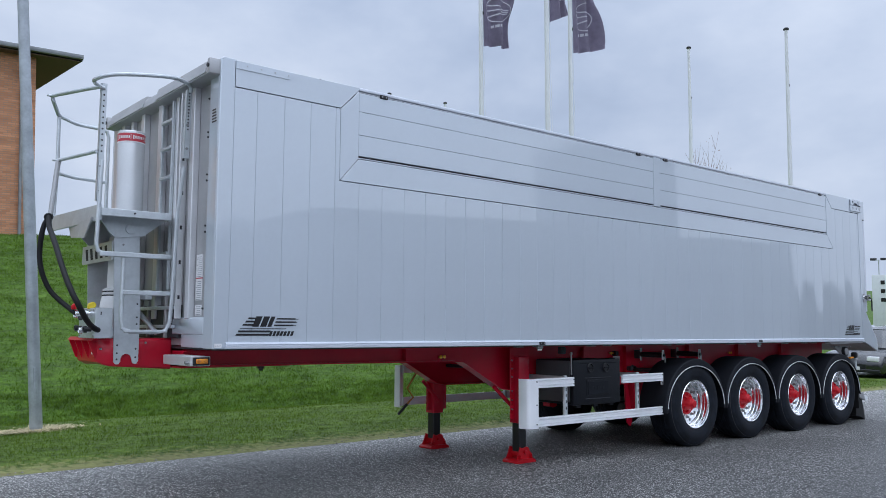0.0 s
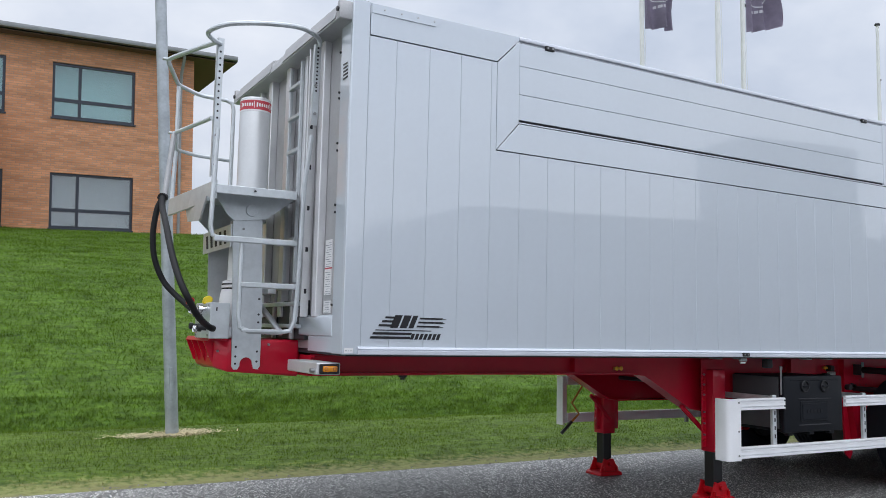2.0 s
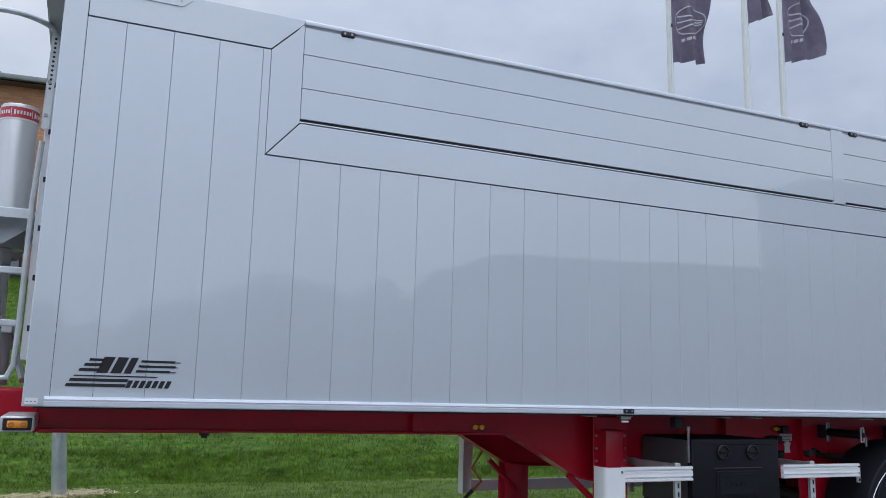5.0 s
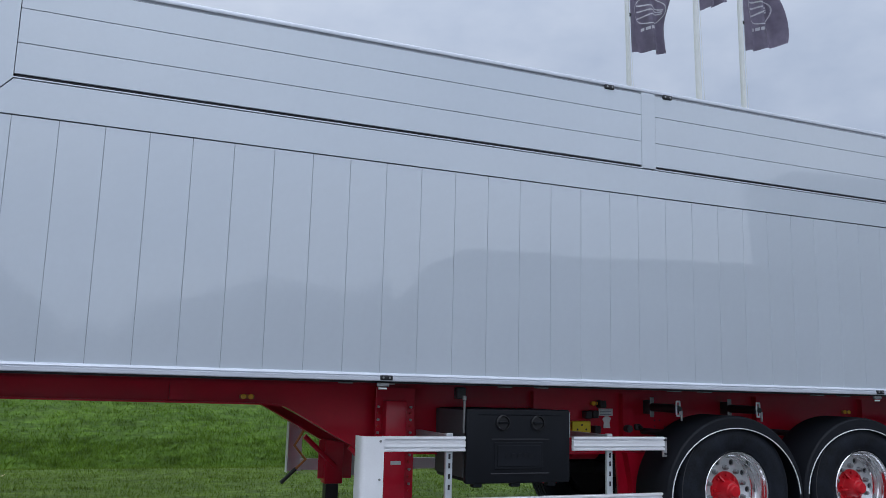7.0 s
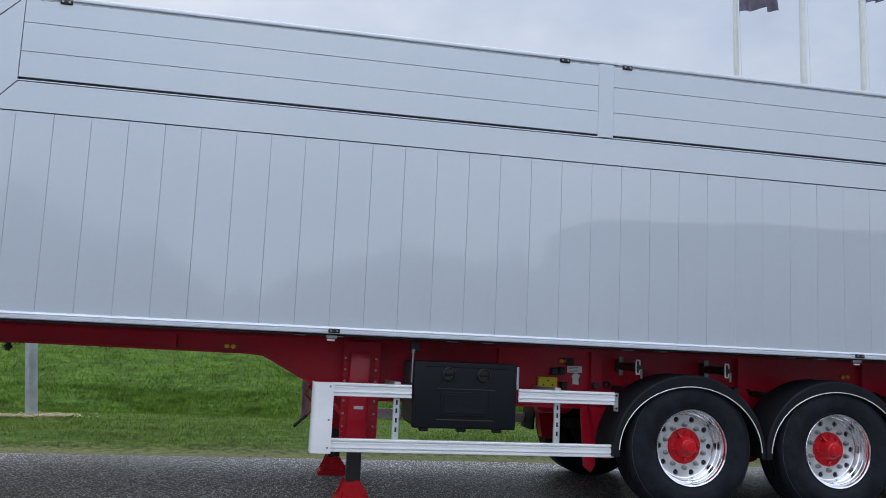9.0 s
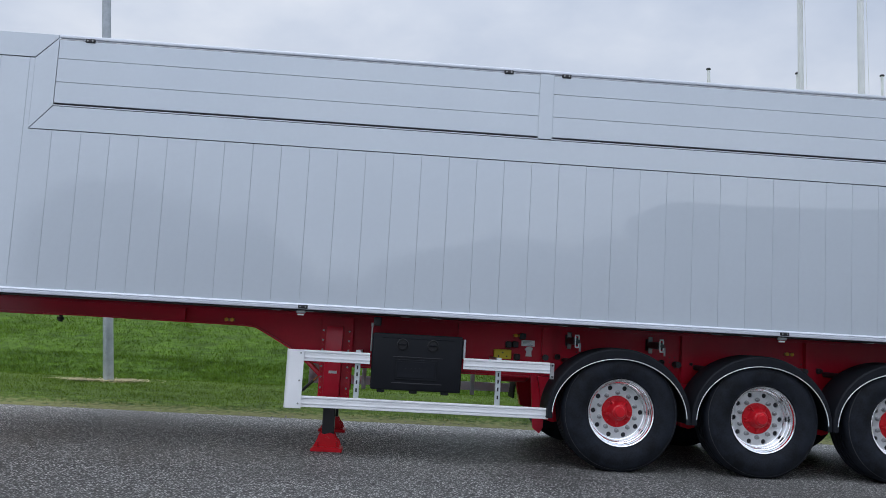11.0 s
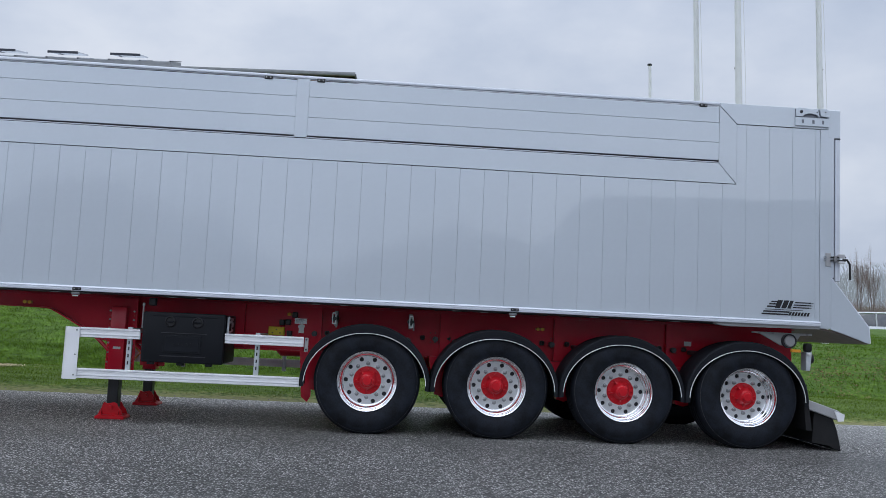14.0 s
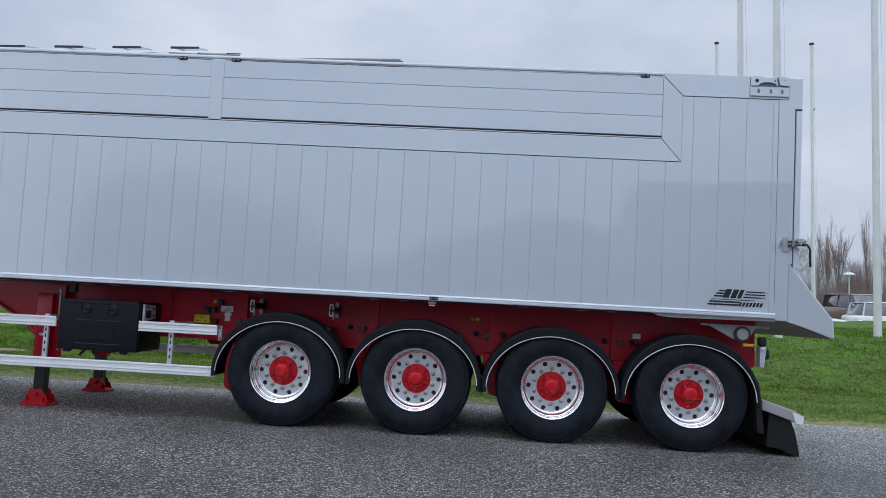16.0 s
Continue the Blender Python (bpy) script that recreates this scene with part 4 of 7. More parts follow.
for xa in AXLES:
    part("axle", sweep([(xa, 6.45, HUB), (xa, 8.47, HUB)], 0.065, 14), DARKSTEEL, trailer)
    for yq in (6.72, 8.20):
        part("air_bellows", turned([(0.09, 0.58), (0.12, 0.62), (0.10, 0.70), (0.125, 0.76), (0.10, 0.83), (0.11, 0.9)], (xa + 0.30, yq, -0.10), axis="z", seg=18), HOSE, trailer)
        part("trailing_arm", prism([(xa - 0.45, 0.52), (xa - 0.38, 0.46), (xa + 0.30, 0.44), (xa + 0.36, 0.52), (xa + 0.30, 0.56), (xa - 0.38, 0.56)], yq - 0.05, yq + 0.05), DARKSTEEL, trailer)
        part("hanger_bracket", prism([(xa - 0.68, 0.76), (xa - 0.40, 0.76), (xa - 0.46, 0.36), (xa - 0.52, 0.34), (xa - 0.60, 0.36)], yq - 0.01, yq + 0.11), RED, trailer)
    for dx in (-0.40, 0.40):
        part("fender_bracket", sweep([(xa + dx, 6.90, 0.92), (xa + dx, 6.42, 0.92)], 0.026, 10), DARKSTEEL, trailer)

# ---- front wall of the body ----
front = part("front_wall", box(2.845, 2.905, YN + 0.03, YF - 0.03, 1.28, 3.50, 0.004), ALU_DULL, trailer, "bare ribbed aluminium front wall")
for yy, w, d in ((6.70, 0.075, 0.055), (6.93, 0.05, 0.045), (7.06, 0.05, 0.045), (7.42, 0.085, 0.06), (7.86, 0.085, 0.06), (8.20, 0.05, 0.045), (8.42, 0.075, 0.055)):
    part("rib", prism([(yy - w / 2, 1.50), (yy + w / 2, 1.50), (yy + w / 2, 3.46), (yy - w / 2, 3.46)], 2.845 - d, 2.846, "x", bevel=0.006), ALU, front)
for ya, yb, yc, face in ((6.382, 7.01, 6.82, (YN + 0.029, 6.380)), (7.91, 8.538, 8.10, (8.540, YF - 0.029))):
    part("corner_post_face", box(2.802, 2.843, *face, 1.264, 3.43, 0.004), SILVER, trailer)
    part("front_sill", prism([(2.802, 1.372), (2.802, 1.498), (2.826, 1.515), (2.850, 1.515), (2.850, 1.372)], ya, yb, bevel=0.006), SILVER, trailer, "silver sill across the front wall")
    part("sill_foot", box(2.806, 2.858, min(ya, yc) if ya < YC else yc, yc if ya < YC else yb, 1.268, 1.371, 0.004), SILVER, trailer)
part("wall_foot", box(2.805, 2.845, 6.90, 8.02, 1.34, 1.62, 0.006), DARKSTEEL, trailer)
for zz in (1.42, 1.58, 1.70):
    part("wall_strut", box(2.772, 2.804, 6.95, 8.10, zz, zz + 0.03, 0.004), GALV, trailer)
for yy in (7.1, 7.5, 7.95):
    part("wall_strut", box(2.775, 2.802, yy, yy + 0.04, 1.34, 1.74, 0.004), ALU_DULL, trailer)
header = part("header_beam", prism([(2.71, 3.43), (2.86, 3.42), (2.86, 3.535), (2.80, 3.54), (2.725, 3.51)], YN + 0.03, YF - 0.03, "y", bevel=0.004), ALU_DULL, trailer, "angled aluminium header beam")
for ya, yb in ((6.28, 7.35), (7.65, 8.60)):
    part("header_plate", prism([(2.705, 3.445), (2.735, 3.548), (2.83, 3.568), (2.83, 3.545), (2.755, 3.528), (2.718, 3.445)], ya, yb, "y"), ALU_DULL, header)
for yy in (6.23, 8.69):
    part("header_end", box(2.71, 2.85, yy - 0.025, yy + 0.025, 3.43, 3.555, 0.01, 2), ALU_DULL, header)
    part("pivot_bolt", sweep([(2.70, yy, 3.495), (2.725, yy, 3.495)], 0.017, 10), DARKSTEEL, header)
for q, (z0, z1) in enumerate(((1.832, 2.02), (1.648, 1.822), (1.525, 1.609))):
    st = part("sticker", box(2.838, 2.8455, 6.515, 6.630, z0, z1), WHITE, front, "white printed sticker")
    for b in range(int((z1 - z0) / 0.016)):
        part("print_bar", box(2.8365, 2.8385, 6.525, 6.620 - 0.014 * (b % 3), z0 + 0.006 + b * 0.016, z0 + 0.0085 + b * 0.016), SEAM, st)
part("sticker", box(2.838, 2.8455, 6.515, 6.630, 1.823, 1.831), LABEL_RED, front)
for q in range(5):
    part("logo_bar", box(2.7985, 2.8025, 6.25 + 0.004 * q, 6.33, 3.06 + 0.024 * q, 3.070 + 0.024 * q), BLACK, front)
for zz in (1.58, 2.2, 2.25, 2.62, 2.67, 2.98, 3.02, 3.3):
    part("rivet", sweep([(2.835, 6.49, zz), (2.847, 6.49, zz)], 0.008, 8), DARKSTEEL, front)
corner = part("corner_sticker", box(2.812, 2.872, YN - 0.008, YN - 0.0045, 1.272, 1.305), WHITE, trailer, "small white sticker")
for q in range(3):
    part("print_bar", box(2.818 + q * 0.018, 2.828 + q * 0.018, YN - 0.0095, YN - 0.0078, 1.285, 1.289), SEAM, corner)
# strap with square holes, in front of the near ribs
strap = part("holed_strap", box(2.735, 2.792, 6.800, 6.815, 1.50, 3.40, 0.004), ALU, trailer, "aluminium strap with square holes")
for q in range(6):
    part("strap_hole", box(2.755, 2.773, 6.7985, 6.7999, 1.66 + 0.29 * q, 1.693 + 0.29 * q), GAP, strap)
# ladder on the front wall, behind the platform
for yy in (7.10, 7.34):
    part("wall_ladder_rail", box(2.775, 2.80, yy - 0.012, yy + 0.012, 1.75, 3.40, 0.003), GALV, trailer)
for zz in (2.05, 2.35, 2.72, 2.98, 3.22):
    part("wall_ladder_rung", box(2.765, 2.805, 7.10, 7.34, zz, zz + 0.028, 0.004), GALV, trailer)


# ---- printed marks on the sides: slanted plain shapes ----
def mark(x0, z0, sy, name):
    bm = bmesh.new()
    ya, yb = (sy - 0.0032, sy - 0.0006)
    sl = 0.42

    def slab(xa, xb, za, zb):
        prism([(xa + sl * (za - z0), za), (xb + sl * (za - z0), za), (xb + sl * (zb - z0), zb), (xa + sl * (zb - z0), zb)], ya, yb, bm=bm)
    s = 0.522
    for k, (xa, xb, th) in enumerate(((0.0, 0.285, 0.0155), (0.006, 0.285, 0.0155), (0.014, 0.42, 0.006), (0.024, 0.120, 0.0145), (0.036, 0.122, 0.0145), (0.048, 0.124, 0.013))):
        zz = z0 + 0.004 + k * 0.0262
        slab(x0 + xa * s / 0.522, x0 + xb * s / 0.522, zz, zz + th)
    for k in range(3):
        zz = z0 + 0.082 + k * 0.0262
        slab(x0 + 0.300, x0 + (0.470 if k != 1 else 0.485), zz, zz + 0.012)
        slab(x0 + 0.47, x0 + 0.50, zz + 0.002, zz + 0.006)
    za, zb = z0 + 0.075, z0 + 0.158
    xo = x0 + 0.120
    slab(xo - 0.008, xo + 0.046, za, zb)
    slab(xo + 0.060, xo + 0.112, za, zb)
    slab(xo + 0.124, xo + 0.160, za, zb)
    for k in range(7):
        xa = x0 + 0.288 + k * 0.0322
        slab(xa, xa + 0.022, z0 + 0.002, z0 + 0.040)
    part(name, bm, BLACK, trailer, "black slanted stripes and block marks", smooth=0)


mark(2.985, 1.362, YN, "side_mark")
mark(13.325, 1.360, YN, "side_mark")

# ---- nose, neck and coupling gear ----
nose_bm = prism([(2.25, 7.20), (2.33, 7.118), (2.855, 7.118), (2.855, 7.802), (2.33, 7.802), (2.25, 7.72)], 1.074, 1.335, "z", bevel=0.014)
for v in nose_bm.verts:
    if v.co.z < 1.2 and v.co.x < 2.42:
        v.co.z += 0.42 * (2.42 - v.co.x)
part("neck_nose", nose_bm, RED, trailer, "red coupling nose")
for xx, zz in ((2.275, 1.25), (2.30, 1.20), (2.62, 1.30)):
    part("nose_bolt", sweep([(xx, 7.10 if xx > 2.5 else 7.16, zz), (xx, 7.12 if xx > 2.5 else 7.19, zz)], 0.009, 8), STEEL, trailer)
part("nose_sticker", box(2.2455, 2.2495, 7.24, 7.31, 1.205, 1.245), WHITE, trailer, "small white sticker")
part("neck_root", box(2.862, 3.2, 6.905, 8.015, 1.11, 1.232), RED, trailer)
part("nose_lip", prism([(2.19, 1.318), (2.21, 1.345), (2.33, 1.345), (2.33, 1.318)], 7.12, 7.80), RED, trailer)
for yy in (7.22, 7.40, 7.58, 7.74):
    part("nose_gusset", prism([(2.185, 1.318), (2.262, 1.318), (2.262, 1.17), (2.245, 1.17)], yy - 0.008, yy + 0.008), RED, trailer)
part("coupling_plate", box(2.858, 3.9, 6.95, 7.97, 1.085, 1.10, 0.003), RED, trailer)
part("drain_plug", turned([(0.02, 1.10), (0.02, 1.07), (0.035, 1.065), (0.035, 1.04), (0.02, 1.035), (0.02, 1.02)], (3.87, 7.46, 0), "z", 10), DARKSTEEL, trailer)
# side marker arm with its amber lamp
arm = part("marker_arm", box(2.70, 2.86, 6.35, 6.92, 1.128, 1.205, 0.006), ALU, trailer, "aluminium arm with an amber side marker lamp")
part("lamp_bezel", box(2.715, 2.85, 6.338, 6.352, 1.135, 1.198, 0.005), BLACK, arm)
part("amber_lens", box(2.735, 2.832, 6.328, 6.340, 1.148, 1.186, 0.008, 2), AMBER, arm)
for dx in (2.755, 2.812):
    part("lens_ring", turned([(0.009, 6.328), (0.013, 6.326), (0.009, 6.324)], (dx, 0, 1.166), "y", 12, close=True), AMBER_DARK, arm)
part("marker_bolt", sweep([(2.672, 6.40, 1.155), (2.70, 6.40, 1.155)], 0.014, 8), STEEL, arm)


# front gusset with its notch
def notch_plate():
    pts = [(2.36, 1.145), (2.375, 1.125), (2.40, 1.125), (2.415, 1.15)]
    pts += [(2.46 + 0.045 * math.cos(a), 1.165 + 0.045 * math.sin(a)) for a in [math.pi - math.pi * k / 8 for k in range(9)]]
    pts += [(2.515, 1.13), (2.545, 1.125), (2.56, 1.15), (2.56, 1.55), (2.53, 2.24), (2.32, 2.24), (2.345, 1.6)]
    return prism(pts, 7.10, 7.112)


gus = part("front_gusset", notch_plate(), GALV, trailer, "galvanised gusset plate with a notched foot")
for zz in (1.165, 1.215, 1.28):
    part("gusset_hole", sweep([(2.383, 7.0985, zz), (2.383, 7.1005, zz)], 0.008, 8), GAP, gus)
for zz in (1.18, 1.25, 1.40, 1.455, 1.51, 1.62):
    part("gusset_hole", sweep([(2.535 - 0.02 * (zz > 1.9), 7.0985, zz), (2.535, 7.1005, zz)], 0.008, 8), GAP, gus)
for q in range(4):
    part("gusset_bolt", sweep([(2.40, 7.09, 1.75 + 0.12 * q), (2.40, 7.10, 1.75 + 0.12 * q)], 0.008, 8), STEEL, gus)
again("front_gusset", gus, (0, 0.70, 0), trailer)
name_plate = part("cut_out_plate", prism([(7.12, 1.98), (7.92, 1.98), (7.92, 2.14), (7.12, 2.14)], 2.315, 2.325, "x"), GALV, trailer, "galvanised plate with cut-out bars")
for q in range(5):
    part("cut_out_bar", prism([(7.22 + q * 0.13, 2.01), (7.28 + q * 0.13, 2.01), (7.31 + q * 0.13, 2.11), (7.25 + q * 0.13, 2.11)], 2.3135, 2.3152, "x"), GAP, name_plate)
part("cross_tie", box(2.33, 2.36, 7.11, 7.80, 1.35, 1.42, 0.004), GALV, trailer)
part("diagonal_stay", sweep([(2.62, 7.60, 1.68), (2.74, 7.20, 1.38)], 0.022, 6), GALV, trailer)
part("cross_tie", box(2.60, 2.66, 7.11, 7.80, 1.66, 1.74, 0.004), GALV, trailer)

# ram of the tipping body
CX, CY = 2.545, 7.44
ram = part("tipping_ram", turned([(0.0, 2.20), (0.115, 2.20), (0.115, 3.128), (0.108, 3.142), (0.0, 3.150)], (CX, CY, 0), "z", 40), CYL, trailer, "silver hydraulic ram with a red label band")
part("label_band", turned([(0.1165, 3.045), (0.1165, 3.115)], (CX, CY, 0), "z", 40), LABEL_RED, ram)
part("label_edge", turned([(0.1170, 3.115), (0.1170, 3.124)], (CX, CY, 0), "z", 40), WHITE, ram)
part("label_edge", turned([(0.1170, 3.033), (0.1170, 3.044)], (CX, CY, 0), "z", 40), WHITE, ram)
bars = bmesh.new()
for a0, a1, hh in [(-175 + 9 * q, -175 + 9 * q + (5.5 if q % 7 else 2), 0.034 if q % 7 == 1 else (0.050 if q % 7 == 0 else 0.024)) for q in range(20)]:
    for k in range(2):
        b0, b1 = radians(a0 + (a1 - a0) * k / 2), radians(a0 + (a1 - a0) * (k + 1) / 2)
        vs = [bars.verts.new((CX + 0.118 * math.cos(b), CY + 0.118 * math.sin(b), z)) for b, z in ((b0, 3.08 - hh / 2), (b1, 3.08 - hh / 2), (b1, 3.08 + hh / 2), (b0, 3.08 + hh / 2))]
        bars.faces.new(vs)
part("label_print", bars, WHITE, ram)
part("ram_collar", turned([(0.0, 1.34), (0.150, 1.345), (0.150, 1.60), (0.146, 1.64), (0.136, 1.690), (0.128, 1.693), (0.128, 1.703), (0.136, 1.706), (0.136, 1.722), (0.128, 1.725), (0.128, 1.735), (0.132, 1.738), (0.130, 1.752), (0.098, 1.765), (0.094, 2.198)], (CX - 0.054, CY, 0), "z", 36), WHITE, ram, "white ram foot with dark grooves")
for zz in (1.694, 1.7262):
    part("groove", turned([(0.130, zz), (0.1335, zz), (0.1335, zz + 0.008), (0.130, zz + 0.008)], (CX - 0.054, CY, 0), "z", 36, close=True), GAP, ram)

# platform
plat = part("platform_deck", prism([(2.14, 6.88), (2.70, 6.86), (2.78, 7.05), (2.78, 8.06), (2.06, 7.98)], 2.352, 2.372, "z"), GALV, trailer, "galvanised platform deck")
part("deck_edge", prism([(2.14, 6.868), (2.70, 6.848), (2.70, 6.862), (2.14, 6.882)], 2.312, 2.372, "z", bevel=0.003), GALV, plat)
part("deck_edge", prism([(2.132, 6.87), (2.146, 6.872), (2.064, 7.995), (2.048, 7.992)], 2.270, 2.402, "z", bevel=0.003), GALV, plat)
part("deck_cheek", prism([(6.98, 2.300), (7.62, 2.300), (7.52, 2.18), (7.16, 2.15)], 2.10, 2.112, "x"), GALV, plat)
part("deck_bracket", prism([(2.17, 2.35), (2.76, 2.35), (2.56, 2.19), (2.33, 2.16), (2.28, 2.20)], 7.086, 7.098), GALV, plat)
part("deck_bracket", prism([(2.09, 2.35), (2.72, 2.35), (2.60, 2.16), (2.30, 2.14)], 7.70, 7.712), GALV, plat)
part("bracket_boss", turned([(0.0, 7.072), (0.040, 7.072), (0.045, 7.088)], (2.448, 0, 2.243), "y", 20), GALV, plat)
part("deck_bolt", sweep([(2.40, 6.845, 2.345), (2.40, 6.86, 2.345)], 0.007, 8), GAP, plat)

# ladder and railing
RT = 0.0165
part("ladder_loop", sweep([(2.325, 6.86, 2.02), (2.325, 6.86, 1.50), (2.335, 6.86, 1.42), (2.40, 6.86, 1.392), (2.60, 6.84, 1.388), (2.675, 6.83, 1.40), (2.705, 6.82, 1.47), (2.712, 6.80, 1.70), (2.715, 6.76, 2.4), (2.735, 6.70, 2.75)], RT, 10), GALV, trailer, "galvanised tube of the ladder")
part("ladder_post", sweep([(2.128, 6.87, 2.75), (2.118, 6.87, 2.30), (2.112, 6.87, 2.09), (2.125, 6.87, 2.03), (2.165, 6.87, 2.008)], RT, 10), GALV, trailer)
part("ladder_rung", box(2.13, 2.71, 6.825, 6.865, 1.985, 2.025, 0.006), GALV, trailer)
part("ladder_rung", box(2.325, 2.71, 6.82, 6.86, 1.685, 1.722, 0.006), GALV, trailer)
part("rung_grip", box(2.345, 2.69, 6.82, 6.86, 1.385, 1.408, 0.005), GALV, trailer)
for (xa, ya, za), (xb, yb, zb) in (((2.118, 6.875, 2.42), (2.122, 6.875, 3.375)), ((2.741, 6.69, 2.82), (2.752, 6.66, 3.40))):
    post = part("holed_post", prism([(xa - 0.022, za), (xa + 0.022, za), (xb + 0.022, zb), (xb - 0.022, zb)], ya - 0.006, ya), GALV, trailer, "galvanised post with a row of holes")
    part("post_flange", prism([(xa - 0.022, za), (xa - 0.016, za), (xb - 0.016, zb), (xb - 0.022, zb)], ya - 0.006, ya + 0.03), GALV, post)
    for q in range(12):
        f = 0.42 + q * 0.048
        xx, zz = xa + (xb - xa) * f, za + (zb - za) * f
        part("post_hole", sweep([(xx, ya - 0.0075, zz), (xx, ya - 0.0055, zz)], 0.0075, 8), GAP, post)
    for zz in (za + 0.08, za + 0.28):
        part("post_bolt", sweep([(xa, ya - 0.016, zz), (xa, ya - 0.006, zz)], 0.011, 8), STEEL, post)
part("railing_hoop", sweep([(2.115, 6.86, 3.33), (2.03, 6.80, 3.345), (2.0, 6.68, 3.345), (2.09, 6.53, 3.36), (2.31, 6.44, 3.378), (2.55, 6.49, 3.415), (2.71, 6.60, 3.415), (2.755, 6.66, 3.38)], RT, 10, smooth=5), GALV, trailer, "galvanised hoop rail")
part("railing_tube", sweep([(2.094, 6.88, 3.345), (2.03, 7.10, 3.358), (1.935, 7.50, 3.385), (1.915, 7.585, 3.388), (1.925, 7.605, 3.362), (2.06, 7.945, 3.322), (2.09, 7.985, 3.316), (2.24, 8.055, 3.290), (2.30, 8.062, 3.284), (2.47, 8.05, 3.275), (2.52, 8.045, 3.255), (2.535, 8.04, 3.20), (2.535, 8.03, 2.37)], RT, 10), GALV, trailer, "bent galvanised railing tube")
part("railing_tube", sweep([(2.088, 6.88, 2.818), (2.05, 7.15, 2.826), (1.995, 7.53, 2.838), (1.985, 7.575, 2.838), (2.0, 7.60, 2.828), (2.07, 7.94, 2.802), (2.10, 7.99, 2.797), (2.25, 8.045, 2.785), (2.53, 8.04, 2.772)], RT * 0.9, 10), GALV, trailer, "bent galvanised railing tube")
part("railing_post", sweep([(2.073, 7.967, 3.318), (2.083, 7.982, 2.80), (2.068, 7.985, 2.31)], RT, 10), GALV, trailer)
for zz, xx in ((3.388, 1.90), (2.838, 1.97)):
    part("tube_end", box(xx - 0.028, xx + 0.02, 7.57, 7.60, zz - 0.008, zz + 0.008, 0.004), GALV, trailer)

# coupling block, caps and hoses
block = part("coupling_block", box(2.172, 2.305, 7.0, 7.43, 1.338, 1.582, 0.005), GALV, trailer, "grey hose coupling block with coloured caps")
for q, (yy, zz, rr, mm) in enumerate(((7.10, 1.535, 0.034, CHROME), (7.36, 1.535, 0.034, CHROME), (7.24, 1.50, 0.018, DARKSTEEL), (7.34, 1.42, 0.024, BLACK), (7.22, 1.40, 0.026, CHROME), (7.10, 1.41, 0.028, BLACK))):
    c = part("coupling", sweep([(2.172, yy, zz), (2.130, yy, zz)], rr * 0.72, 12), mm, block)
    part("coupling_ring", turned([(rr * 0.55, 2.137), (rr, 2.137), (rr, 2.117), (rr * 0.8, 2.111), (rr * 0.55, 2.117)], (0, yy, zz), "x", 16, close=True), mm, c)
    part("coupling_core", sweep([(2.129, yy, zz), (2.123, yy, zz)], rr * 0.5, 10), GAP, c)
for yy, zz in ((7.04, 1.36), (7.04, 1.56), (7.39, 1.36)):
    part("block_bolt", sweep([(2.164, yy, zz), (2.173, yy, zz)], 0.008, 8), STEEL, block)
part("block_slot", box(2.21, 2.218, 6.9975, 6.9995, 1.525, 1.550), GAP, block)
part("yellow_cap", prism([(2.155, 1.578), (2.185, 1.570), (2.22, 1.590), (2.225, 1.614), (2.20, 1.634), (2.165, 1.620)], 7.15, 7.19, bevel=0.006), YELLOW, block, "yellow coupling cap")
part("red_cap", prism([(2.09, 1.570), (2.125, 1.572), (2.145, 1.597), (2.135, 1.620), (2.105, 1.622), (2.085, 1.60)], 7.34, 7.38, bevel=0.006), RED_HUB, block, "red coupling cap")
part("air_hose", sweep([(1.915, 7.51, 2.335), (1.885, 7.53, 2.26), (1.868, 7.54, 2.12), (1.873, 7.55, 1.98), (1.902, 7.55, 1.855), (1.96, 7.54, 1.732), (2.03, 7.50, 1.648), (2.09, 7.44, 1.585), (2.13, 7.36, 1.535)], 0.021, 12, smooth=5), HOSE, trailer, "black rubber air hose")
part("air_hose", sweep([(1.912, 7.50, 2.34), (1.900, 7.42, 2.25), (1.895, 7.30, 2.17), (1.886, 7.16, 2.087), (1.880, 6.95, 1.924), (1.893, 6.82, 1.787), (1.920, 6.74, 1.676), (1.963, 6.72, 1.588), (2.032, 6.79, 1.497), (2.112, 6.91, 1.441), (2.165, 6.96, 1.412), (2.195, 7.0, 1.405)], 0.022, 12, smooth=5), HOSE, trailer, "black rubber air hose")
part("hose_hook", sweep([(1.927, 7.518, 2.31), (1.94, 7.53, 2.46), (1.982, 7.565, 2.83)], 0.021, 10), ALU_DULL, trailer)
part("hose_tie", sweep([(1.905, 7.49, 2.335), (1.925, 7.53, 2.345)], 0.034, 10), HOSE, trailer)


